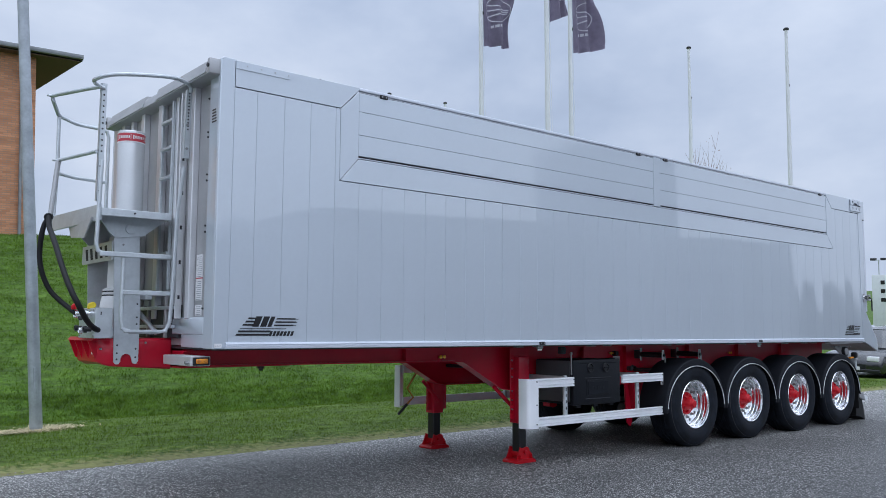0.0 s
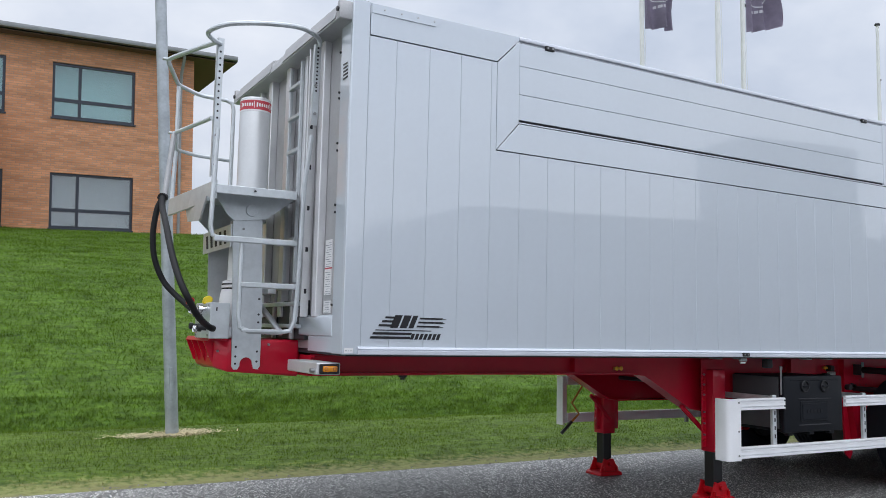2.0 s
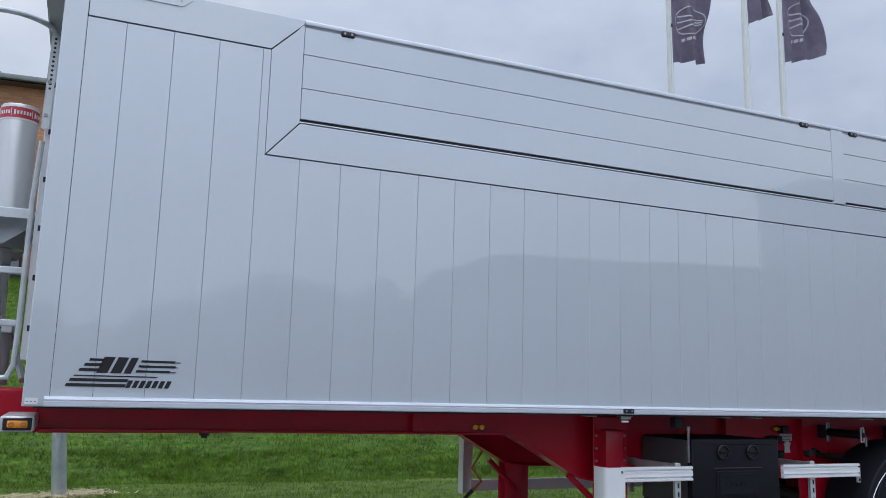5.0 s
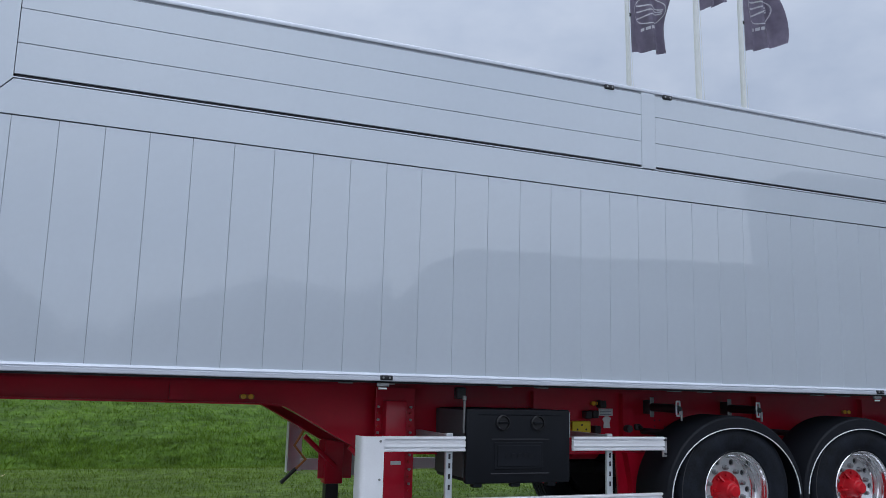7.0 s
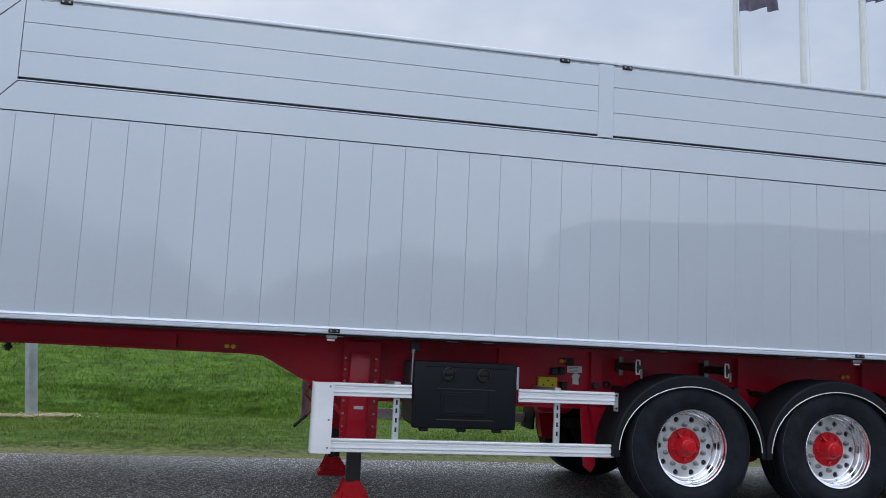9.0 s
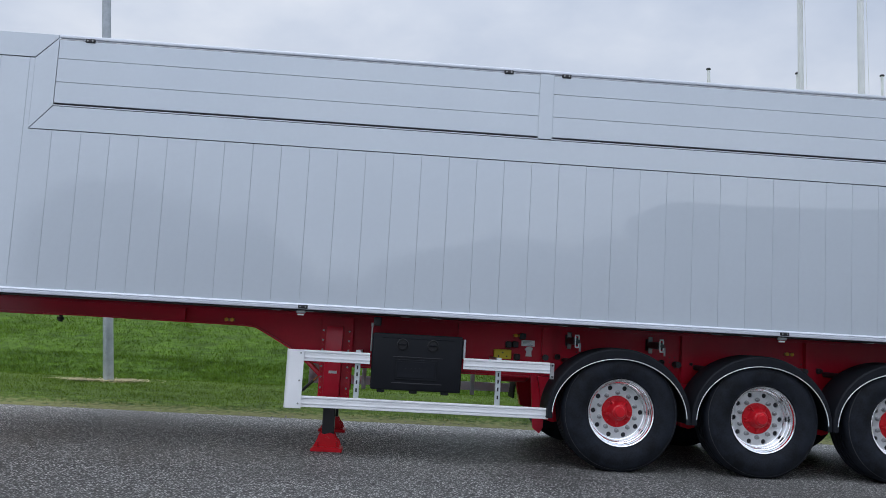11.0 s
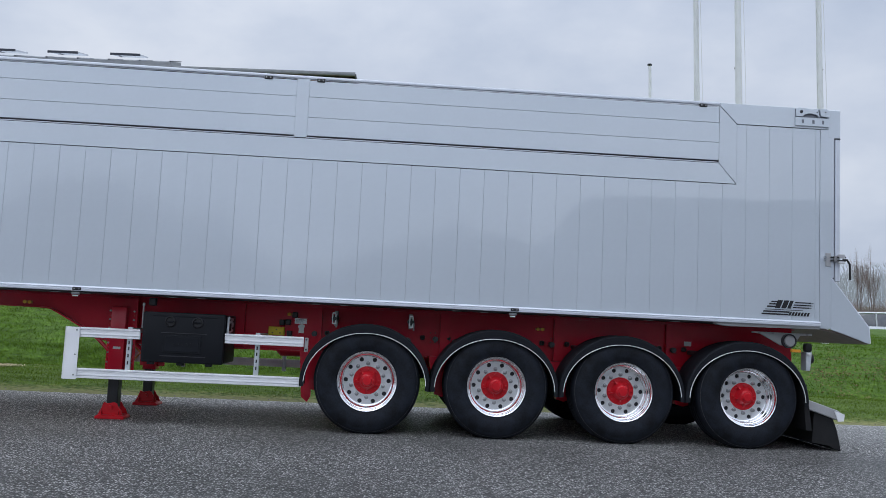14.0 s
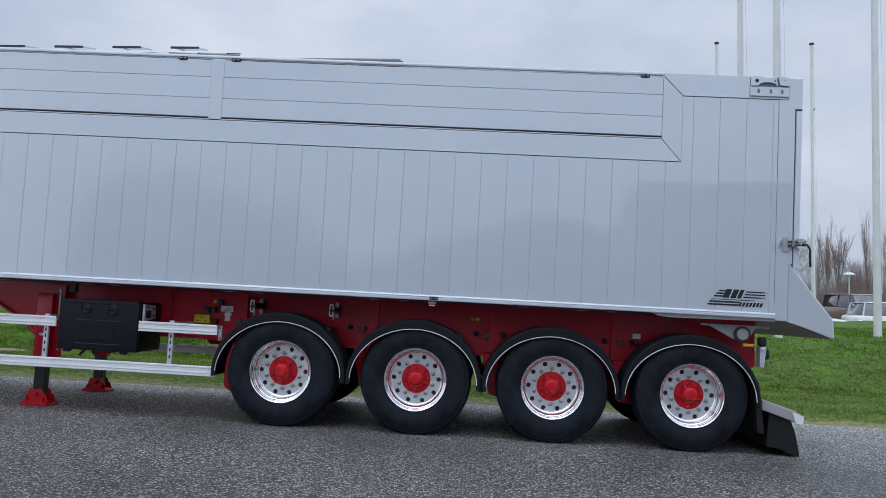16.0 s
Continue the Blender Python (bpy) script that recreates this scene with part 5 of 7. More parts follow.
# ---- landing legs ----
def landing_leg(yc, sgn, x0):
    x1 = x0 + 0.245
    leg = part("landing_leg", box(x0 + 0.045, x1 - 0.045, yc - 0.075, yc + 0.075, 0.40, 1.13, 0.008, 2), RED, trailer, "red landing leg with a black inner tube and red foot")
    yo = yc - sgn * 0.075
    part("leg_plate", box(x0 - 0.005, x1 + 0.045, min(yo + sgn * 0.085, yo + sgn * 0.10), max(yo + sgn * 0.085, yo + sgn * 0.10), 0.44, 1.22, 0.003), RED, leg)
    for q in range(6):
        for xx in (x0 + 0.012, x1 + 0.012):
            for zq in ((0.86 + 0.045 * q), (0.50 + 0.05 * q)):
                part("leg_bolt", sweep([(xx, yo + sgn * 0.068, zq), (xx, yo + sgn * 0.09, zq)], 0.010, 6), STEEL if q % 2 else RED_HUB, leg)
    part("leg_label", box(x0 + 0.09, x1 - 0.08, min(yo, yo - sgn * 0.004), max(yo, yo - sgn * 0.004), 0.69, 0.715), ALU, leg)
    part("inner_tube", box(x0 + 0.062, x1 - 0.072, yc - 0.055, yc + 0.055, 0.09, 0.42, 0.006), BLACK, leg, "black inner tube")
    xm = (x0 + x1) / 2 - 0.005
    foot = part("foot", prism([(xm - 0.145, -0.025), (xm + 0.145, -0.025), (xm + 0.145, 0.0), (xm + 0.11, 0.018), (xm - 0.11, 0.018), (xm - 0.145, 0.0)], yc - 0.12, yc + 0.12, bevel=0.005), RED_HUB, leg, "red steel foot")
    for yy in (yc - 0.085, yc + 0.073):
        part("foot_cheek", prism([(xm - 0.125, 0.015), (xm + 0.125, 0.015), (xm + 0.105, 0.07), (xm + 0.085, 0.085), (xm + 0.06, 0.135), (xm + 0.03, 0.145), (xm - 0.03, 0.13), (xm - 0.07, 0.145), (xm - 0.095, 0.075)], yy, yy + 0.012), RED_HUB, leg)
    part("foot_saddle", turned([(0.0, yc - 0.072), (0.055, yc - 0.072), (0.055, yc + 0.072), (0.0, yc + 0.072)], (xm, 0, 0.075), "y", 16), RED_HUB, leg)
    part("foot_pin", sweep([(xm, yc - 0.11, 0.09), (xm, yc + 0.11, 0.09)], 0.022, 12), RED_HUB, leg)
    for dx in (-0.085, 0.085):
        part("foot_rib", box(xm + dx - 0.006, xm + dx + 0.006, yc - 0.115, yc - 0.085, 0.0, 0.065, 0.003), RED_HUB, leg)
    part("leg_brace", sweep([((x0 + x1) / 2, yc + sgn * 0.09, 0.55), ((x0 + x1) / 2 - 0.28, yc + sgn * 0.12, 0.80)], 0.022, 8), RED, leg)


landing_leg(6.76, 1, 6.555)
landing_leg(8.19, -1, 6.505)
part("leg_shaft", sweep([(6.68, 6.86, 0.98), (6.68, 8.06, 0.98)], 0.02, 8), DARKSTEEL, trailer)
crank = part("crank_handle", sweep([(6.42, 8.30, 0.88), (6.33, 8.36, 0.70), (6.44, 8.38, 0.58), (6.36, 8.40, 0.50)], 0.012, 8), AMBER_DARK, trailer, "orange crank handle with a black grip")
part("crank_grip", sweep([(6.36, 8.40, 0.50), (6.24, 8.42, 0.38)], 0.018, 8), BLACK, crank)


# ---- side guards ----
def side_guard(y0, sgn, lift=0.0):
    """Two grooved rails, a rounded end plate and slotted posts. y0: the outer face; sgn points inwards."""
    prof = [(0.003, 0.0), (0, 0.004), (0, 0.018), (0.016, 0.022), (0.016, 0.030), (0, 0.034), (0.002, 0.052), (0, 0.072), (0.016, 0.076), (0.016, 0.084), (0, 0.088), (0, 0.100), (0.003, 0.104), (0.028, 0.104), (0.028, 0.0)]
    g = None
    for z0 in (0.41 + lift, 0.812 + lift):
        for xa, xb in (((6.44, 8.645),) if z0 < 0.7 else ((6.44, 7.03), (7.865, 8.645))):
            r = part("guard_rail", prism([(y0 + sgn * d, z0 + 0.92 * z) for d, z in prof], xa, xb, "x"), RAIL_ALU, trailer, "grooved aluminium guard rail", smooth=0)
            part("rail_lip", box(xa + 0.002, xb - 0.002, min(y0 + sgn * 0.003, y0 + sgn * 0.02), max(y0 + sgn * 0.003, y0 + sgn * 0.02), z0 + 0.0962, z0 + 0.0992), ALU, r)
    pl = [(6.452, 0.0), (6.335, 0.0), (6.312, 0.012), (6.300, 0.035), (6.298, 0.14), (6.302, 0.14), (6.308, 0.042), (6.318, 0.020), (6.338, 0.008), (6.452, 0.008)]
    ep = part("end_plate", prism([(x, y0 - sgn * 0.012 + sgn * d) for x, d in pl], 0.398 + lift, 0.910 + lift, "z"), RAIL_ALU, trailer, "rounded aluminium end plate", smooth=50)
    for zz in (0.44, 0.64, 0.88):
        part("plate_rivet", sweep([(6.425, y0 - sgn * 0.019, zz), (6.425, y0 - sgn * 0.010, zz)], 0.008, 8), STEEL, ep)
    for xx in (6.925, 8.185):
        p = part("guard_post", box(xx - 0.024, xx + 0.024, y0 + sgn * 0.045 - 0.016, y0 + sgn * 0.045 + 0.016, 0.42, 0.93, 0.004), GALV, trailer, "slotted galvanised guard post")
        for zz in (0.56, 0.63, 0.70, 0.76):
            part("slot", box(xx - 0.007, xx + 0.007, y0 + sgn * 0.045 - sgn * 0.0175, y0 + sgn * 0.045 - sgn * 0.0155, zz, zz + 0.034) if sgn > 0 else box(xx - 0.007, xx + 0.007, y0 + sgn * 0.045 + 0.0155, y0 + sgn * 0.045 + 0.0175, zz, zz + 0.034), GAP, p)
        part("post_arm", box(xx - 0.02, xx + 0.02, min(y0 + sgn * 0.06, YC - sgn * 0.56), max(y0 + sgn * 0.06, YC - sgn * 0.56), 0.87, 0.92), GALV, p)


side_guard(6.262, 1)
side_guard(8.60, -1, 0.06)

# ---- tool box ----
tb = part("tool_box", box(7.065, 7.855, 6.33, 6.88, 0.60, 1.09, 0.02, 3), BOXBLACK, trailer, "black plastic tool box with two round locks")
part("box_door", box(7.045, 7.85, 6.285, 6.335, 0.595, 1.095, 0.014, 3), BOXBLACK, tb)
part("door_panel", box(7.255, 7.63, 6.278, 6.290, 0.69, 0.87, 0.004), BOXBLACK, tb)
part("door_panel", box(7.275, 7.61, 6.273, 6.280, 0.708, 0.852, 0.003), FENDER, tb)
for z0 in (0.885, 0.655):
    part("door_groove", box(7.23, 7.68, 6.280, 6.288, z0, z0 + 0.010, 0.003), GAP, tb)
part("door_groove", box(7.13, 7.78, 6.281, 6.288, 1.052, 1.060, 0.003), FENDER, tb)
for xx in (7.315, 7.585):
    part("round_lock", turned([(0.052, 6.290), (0.052, 6.272), (0.046, 6.268), (0.040, 6.280), (0.0, 6.280)], (xx, 0, 1.002), "y", 24), BLACK, tb)
    part("lock_grip", box(xx - 0.036, xx + 0.036, 6.262, 6.284, 0.994, 1.010, 0.005), BOXBLACK, tb)
for xx in (7.14, 7.43, 7.71):
    part("box_hinge", box(xx - 0.035, xx + 0.035, 6.30, 6.35, 0.570, 0.602, 0.006), BOXBLACK, tb)
for b in range(5):
    part("raised_bar", box(7.335 + b * 0.045, 7.368 + b * 0.045, 6.2705, 6.2745, 0.765 + 0.004 * (b % 2), 0.795), BOXBLACK, tb)
bracket = part("box_bracket", box(7.862, 7.884, 6.34, 6.36, 0.90, 1.075, 0.003), GALV, trailer, "galvanised strip beside the tool box")
part("bracket_fold", prism([(6.36, 0.90), (6.66, 0.93), (6.66, 1.06), (6.36, 1.075)], 7.862, 7.868, "x"), GALV, bracket)
part("bracket_window", box(7.8675, 7.8695, 6.42, 6.54, 0.935, 1.01), GAP, bracket)
for yy, zz in ((6.60, 1.03), (6.60, 0.96), (6.45, 1.045)):
    part("bracket_screw", turned([(0.0, 7.878), (0.010, 7.878), (0.010, 7.867)], (0, yy, zz), "x", 8), DARKSTEEL, bracket)
part("latch_rod", sweep([(7.035, 6.31, 0.93), (7.035, 6.31, 1.15)], 0.009, 8), STEEL, trailer)
part("latch_knob", turned([(0.008, 1.145), (0.014, 1.15), (0.014, 1.175), (0.008, 1.18)], (7.035, 6.31, 0), "z", 12), STEEL, trailer)
part("box_side", box(7.050, 7.063, 6.352, 6.865, 0.63, 1.082, 0.004), BOXGREY, tb, "grey side face of the box")
part("work_lamp", box(7.04, 7.11, 6.45, 6.52, 1.155, 1.235, 0.012, 2), DARKSTEEL, trailer)

# ---- valves, straps and small gear along the chassis ----
vb = part("valve_box", box(8.205, 8.375, 6.845, 6.893, 0.905, 0.995, 0.006), YELLOW, trailer, "yellow brake valve plate")
for xx, zz in ((8.25, 0.93), (8.33, 0.93), (8.29, 0.965)):
    part("valve_hole", turned([(0.0, 6.842), (0.008, 6.842), (0.008, 6.846)], (xx, 0, zz), "y", 8), BLACK, vb)
for xx, zz in ((8.345, 1.045), (8.41, 1.05), (8.43, 0.93), (8.48, 1.13)):
    part("valve_body", box(xx - 0.028, xx + 0.028, 6.82, 6.895, zz - 0.03, zz + 0.03, 0.008), BLACK, trailer)
pl = part("type_plate", box(8.475, 8.605, 6.884, 6.893, 1.038, 1.095), ALU, trailer, "metal type plate with print lines")
for q in range(4):
    part("print_bar", box(8.485, 8.59 - 0.02 * (q % 2), 6.8825, 6.8845, 1.046 + q * 0.012, 1.050 + q * 0.012), SEAM, pl)
part("white_tag", prism([(8.52, 0.94), (8.58, 0.94), (8.575, 0.985), (8.59, 1.02), (8.56, 1.035), (8.53, 1.03), (8.51, 1.01), (8.525, 0.985)], 6.884, 6.893), WHITE, trailer)
for xx in (8.925, 9.722):
    wd = part("strap_winder", box(xx - 0.020, xx + 0.020, 6.790, 6.800, 1.035, 1.195, 0.004), STEEL, trailer, "steel strap winder with a black roller")
    part("bracket_foot", box(xx - 0.020, xx + 0.020, 6.80, 6.893, 1.06, 1.17, 0.004), DARKSTEEL, wd)
    part("roller", sweep([(xx, 6.789, 1.115), (xx, 6.470, 1.112)], 0.034, 14), BLACK, wd)
    for za, zb in ((1.052, 1.066), (1.162, 1.176)):
        part("outer_bracket", box(xx - 0.019, xx + 0.019, 6.452, 6.466, za, zb, 0.003), ALU, wd)
    for dx in (-0.016, 0.016):
        part("outer_bracket", box(xx + dx - 0.005, xx + dx + 0.005, 6.452, 6.466, 1.066, 1.162, 0.002), ALU, wd)
    part("ratchet", turned([(0.0, 6.440), (0.020, 6.440), (0.020, 6.452)], (xx + 0.004, 0, 1.112), "y", 8), BLACK, wd)
    part("ratchet_lever", box(xx + 0.018, xx + 0.034, 6.44, 6.46, 1.02, 1.10, 0.004), STEEL, wd)
for xx in (8.70, 10.00, 11.27, 12.62):
    part("bracket_bolt", sweep([(xx, 6.78, 0.94), (xx, 6.90, 0.94)], 0.03, 8), DARKSTEEL, trailer)
part("red_bracket", prism([(8.56, 0.77), (8.69, 0.77), (8.70, 0.28), (8.665, 0.22), (8.60, 0.27)], 6.78, 6.80), RED, trailer)
part("brake_chamber", sweep([(8.72, 6.95, 0.42), (8.90, 6.95, 0.42)], 0.08, 16), DARKSTEEL, trailer)
part("air_tank", turned([(0.0, 8.26), (0.09, 8.28), (0.125, 8.32), (0.125, 8.56), (0.09, 8.60), (0.0, 8.62)], (0, 7.12, 0.80), "x", 20), RED, trailer, "red air tank")
part("rail_bracket", box(8.652, 8.690, 6.292, 6.312, 0.762, 0.905, 0.004), ALU_DULL, trailer)
for zz in (0.785, 0.885):
    part("bracket_bolt", sweep([(8.671, 6.282, zz), (8.671, 6.292, zz)], 0.009, 8), DARKSTEEL, trailer)
part("warning_tag", box(12.77, 12.85, 6.884, 6.893, 0.99, 1.04), WHITE, trailer)

# ---- rear end ----
hp = part("hinge_plate", prism([(13.33, 1.185), (13.98, 1.185), (13.98, 1.165), (13.85, 1.16), (13.78, 1.05), (13.64, 1.05), (13.42, 1.165), (13.33, 1.17)], 6.40, 6.425), ALU_DULL, trailer, "grey tipping hinge plate")
part("hinge_pin", turned([(0.0, 6.345), (0.05, 6.345), (0.058, 6.352), (0.058, 6.46), (0.0, 6.46)], (13.715, 0, 1.10), "y", 24), ALU_DULL, hp)
part("hinge_ring", turned([(0.062, 6.352), (0.075, 6.352), (0.075, 6.40), (0.062, 6.40)], (13.715, 0, 1.10), "y", 24, close=True), DARKSTEEL, hp)
for xx in (13.40, 13.55, 13.92):
    part("hinge_bolt", sweep([(xx, 6.388, 1.175), (xx, 6.40, 1.175)], 0.012, 8), STEEL, hp)
part("under_rail", prism([(12.82, 1.262), (13.96, 1.262), (13.96, 1.235), (13.0, 1.225), (12.88, 1.235)], YN + 0.01, YN + 0.10), ALU_DULL, trailer)
part("rear_cross_beam", box(13.86, 14.02, 6.92, 8.0, 0.78, 0.92, 0.008), RED, trailer)
for yy, sg in ((6.30, 1), (8.62, -1)):
    bp = part("lamp_bracket", prism([(13.86, 0.99), (13.92, 1.0), (13.90, 0.80), (13.86, 0.80)], yy - 0.015, yy + 0.10), GALV, trailer)
    part("rubber_buffer", box(13.845, 13.915, yy - 0.04, yy + 0.05, 0.995, 1.085, 0.022, 3), HOSE, trailer, "black rubber buffer")
    part("amber_lamp", box(13.70, 13.80, yy - 0.02, yy + 0.02, 0.985, 1.015, 0.006), AMBER, trailer)
    part("tail_lamp", turned([(0.0, 13.955), (0.050, 13.952), (0.056, 13.94), (0.056, 13.90), (0.0, 13.90)], (0, yy + 0.05, 0.925), "x", 20), BLACK, bp, "black round lamp housing")
    part("lamp_lens", turned([(0.0, 13.962), (0.036, 13.958), (0.040, 13.950)], (0, yy + 0.05, 0.925), "x", 16), LABEL_RED, bp)
    part("lamp_knob", turned([(0.0, yy - 0.035), (0.018, yy - 0.03), (0.018, yy - 0.015)], (13.885, 0, 0.97), "y", 12), ALU, bp)
    part("mud_flap", prism([(13.80, 0.66), (13.845, 0.66), (13.905, 0.19), (13.845, 0.19)], yy - 0.05 if sg > 0 else yy - 0.35, yy + 0.35 if sg > 0 else yy + 0.05), HOSE, trailer, "black rubber mud flap")
part("underrun_bar", prism([(13.90, 0.50), (14.22, 0.40), (14.285, 0.36), (14.275, 0.30), (14.23, 0.295), (13.90, 0.40)], YN + 0.13, YF - 0.13, bevel=0.006), ALU_DULL, trailer, "grey underrun bar")
part("bar_end", prism([(14.18, 0.395), (14.29, 0.362), (14.28, 0.292), (14.22, 0.285)], YN + 0.118, YN + 0.13), RAIL_ALU, trailer)
part("rear_flap", prism([(13.98, 0.40), (14.17, 0.34), (14.225, 0.20), (14.270, -0.015), (14.255, -0.022), (14.15, 0.03), (13.96, 0.06)], YN + 0.16, YF - 0.16), HOSE, trailer, "black rubber rear flap")
lt = part("gate_latch", box(14.005, 14.062, YN - 0.020, YN - 0.004, 1.895, 2.035, 0.004), ALU_DULL, trailer, "tailgate latch with a black handle")
part("latch_eye", turned([(0.0, YN - 0.045), (0.014, YN - 0.045), (0.020, YN - 0.030), (0.014, YN - 0.02)], (13.985, 0, 1.985), "y", 12), CHROME, lt)
part("latch_eye", turned([(0.0, YN - 0.035), (0.014, YN - 0.035), (0.014, YN - 0.02)], (13.985, 0, 1.955), "y", 12), CHROME, lt)
for zz in (1.955, 1.99):
    part("latch_bar", sweep([(14.05, YN - 0.032, zz), (14.21, YN - 0.032, zz + 0.006)], 0.009, 8), BLACK, lt)
part("latch_block", box(14.13, 14.195, YN - 0.050, YN - 0.010, 1.985, 2.025, 0.005), ALU_DULL, lt)
part("latch_block", box(14.13, 14.20, YN - 0.050, YN - 0.010, 1.925, 1.950, 0.005), ALU, lt)
part("latch_block", box(14.085, 14.115, YN - 0.045, YN - 0.010, 1.940, 2.005, 0.005), STEEL, lt)
part("latch_handle", sweep([(14.18, YN - 0.035, 1.972), (14.225, YN - 0.035, 1.968), (14.252, YN - 0.035, 1.925), (14.258, YN - 0.035, 1.76)], 0.011, 8), BLACK, lt)
corner_plate = part("corner_plate", box(13.665, 14.03, YN - 0.022, YN - 0.004, 3.372, 3.465, 0.004), SILVER, trailer, "silver lashing plate at the rear top corner")
for xx in (13.745, 13.86, 13.965):
    part("plate_slot", box(xx - 0.012, xx + 0.012, YN - 0.0235, YN - 0.0215, 3.40, 3.44), SEAM, corner_plate)
arch = [(13.672, 3.470), (13.745, 3.470)]
arch += [(13.83 + 0.085 * math.cos(a), 3.470 + 0.036 * math.sin(a)) for a in [math.pi - math.pi * k / 10 for k in range(1, 10)]]
arch += [(13.915, 3.470), (13.925, 3.470), (13.905, 3.566), (13.835, 3.552), (13.76, 3.566), (13.69, 3.566), (13.672, 3.55)]
part("lashing_bar", prism(arch, YN - 0.030, YN - 0.010, bevel=0.003), SILVER, corner_plate)
part("lashing_shadow", box(13.67, 14.02, YN - 0.012, YN - 0.003, 3.462, 3.552), SEAM, corner_plate)
part("lashing_hook", prism([(13.940, 3.482), (14.025, 3.474), (14.035, 3.49), (14.03, 3.545), (14.0, 3.566), (13.925, 3.566)], YN - 0.030, YN - 0.010, bevel=0.003), SILVER, corner_plate)
for xx, zz, rr in ((13.725, 3.520, 0.018), (13.895, 3.522, 0.008), (13.99, 3.53, 0.006)):
    part("lashing_hole", turned([(0.0, YN - 0.032), (rr, YN - 0.032), (rr, YN - 0.029)], (xx, 0, zz), "y", 14), GAP, corner_plate)
part("cap_shadow", box(14.035, 14.165, YN - 0.003, YN + 0.02, 3.250, 3.262), GAP, trailer)


# ---- brick office building on the bank ----
def wall_bm(x0, x1, y0, y1, z0, z1, openings):
    """A wall along x with openings that go through it: (xa, xb, za, zb)."""
    cx = sorted({x0, x1, *[o[0] for o in openings], *[o[1] for o in openings]})
    cz = sorted({z0, z1, *[o[2] for o in openings], *[o[3] for o in openings]})
    solid = [[not any(o[0] <= (cx[i] + cx[i + 1]) / 2 <= o[1] and o[2] <= (cz[j] + cz[j + 1]) / 2 <= o[3] for o in openings) for j in range(len(cz) - 1)] for i in range(len(cx) - 1)]
    bm, made = bmesh.new(), {}

    def v(x, y, z):
        k = (round(x, 4), round(y, 4), round(z, 4))
        if k not in made:
            made[k] = bm.verts.new((x, y, z))
        return made[k]

    def ok(i, j):
        return 0 <= i < len(cx) - 1 and 0 <= j < len(cz) - 1 and solid[i][j]
    for i in range(len(cx) - 1):
        for j in range(len(cz) - 1):
            if not solid[i][j]:
                continue
            xa, xb, za, zb = cx[i], cx[i + 1], cz[j], cz[j + 1]
            bm.faces.new((v(xa, y0, za), v(xb, y0, za), v(xb, y0, zb), v(xa, y0, zb)))
            bm.faces.new((v(xa, y1, za), v(xa, y1, zb), v(xb, y1, zb), v(xb, y1, za)))
            for di, dj, quad in ((-1, 0, ((xa, za), (xa, zb))), (1, 0, ((xb, za), (xb, zb))), (0, -1, ((xa, za), (xb, za))), (0, 1, ((xa, zb), (xb, zb)))):
                if not ok(i + di, j + dj):
                    (p, q), (r, s) = quad
                    bm.faces.new((v(p, y0, q), v(r, y0, s), v(r, y1, s), v(p, y1, q)))
    return bm


BX1, BY = 6.86, 28.3
bld = thing("brick_building", (-5, 34, 3.5), "two-storey orange brick office building with dark-framed windows on a bank", "building")
wins = []
for k in range(8):
    xa = 2.69 - 3.6 * k
    wins += [(xa, xa + 2.36, 7.10, 8.77), (xa, xa + 2.36, 3.78, 5.44)]
part("wall", wall_bm(-30, BX1, BY, BY + 0.35, 2.4, 9.42, wins), BRICK, bld, smooth=0)
part("end_wall", box(BX1 - 0.35, BX1 - 0.002, BY + 0.352, 44.6, 2.4, 9.40), BRICK, bld)
part("back_wall", box(-30, BX1 - 0.352, 44.25, 44.6, 2.4, 9.40), BRICK, bld)
part("left_wall", box(-30, -29.65, BY + 0.352, 44.24, 2.4, 9.40), BRICK, bld)
part("floor_slab", box(-29.6, BX1 - 0.36, BY + 0.56, 44.2, 5.9, 6.3), HALLWALL, bld)
part("inner_blind", box(-29.6, BX1 - 0.36, BY + 0.50, BY + 0.52, 2.4, 9.1), WHITE, bld, "pale blinds behind the windows")
part("roof", prism([(27.85, 9.455), (27.85, 9.57), (35.9, 11.40), (44.9, 9.57), (44.9, 9.455), (36, 11.2)], -31, 8.16, "x"), ROOFTILE, bld, smooth=0)
part("soffit", box(-31, 8.08, 27.89, BY - 0.002, 9.405, 9.43), SOFFIT, bld)
part("soffit_end", box(BX1 + 0.002, 8.08, BY, 44.8, 9.405, 9.43), SOFFIT, bld)
part("gable_board", prism([(27.85, 9.43), (44.9, 9.43), (44.9, 9.56), (35.9, 11.37), (27.85, 9.555)], 8.08, 8.14, "x"), ROOFTILE, bld)
part("gutter", prism([(27.86, 9.46), (27.73, 9.47), (27.71, 9.53), (27.72, 9.60), (27.75, 9.60), (27.75, 9.54), (27.77, 9.49), (27.86, 9.48)], -31, 8.13, "x"), GUTTER, bld)
part("down_pipe", sweep([(6.43, 27.80, 9.46), (6.43, 27.86, 9.25), (6.43, 28.16, 8.9), (6.43, 28.22, 8.4), (6.43, 28.22, 3.5)], 0.05, 10), GUTTER, bld, "grey rain pipe")
for k in range(36):
    part("tile_edge", box(-4 + k * 0.33, -4 + k * 0.33 + 0.31, 27.83, 28.2, 9.556 + 0.003 * (k % 3), 9.585 + 0.004 * (k % 2)), ROOFTILE, bld)


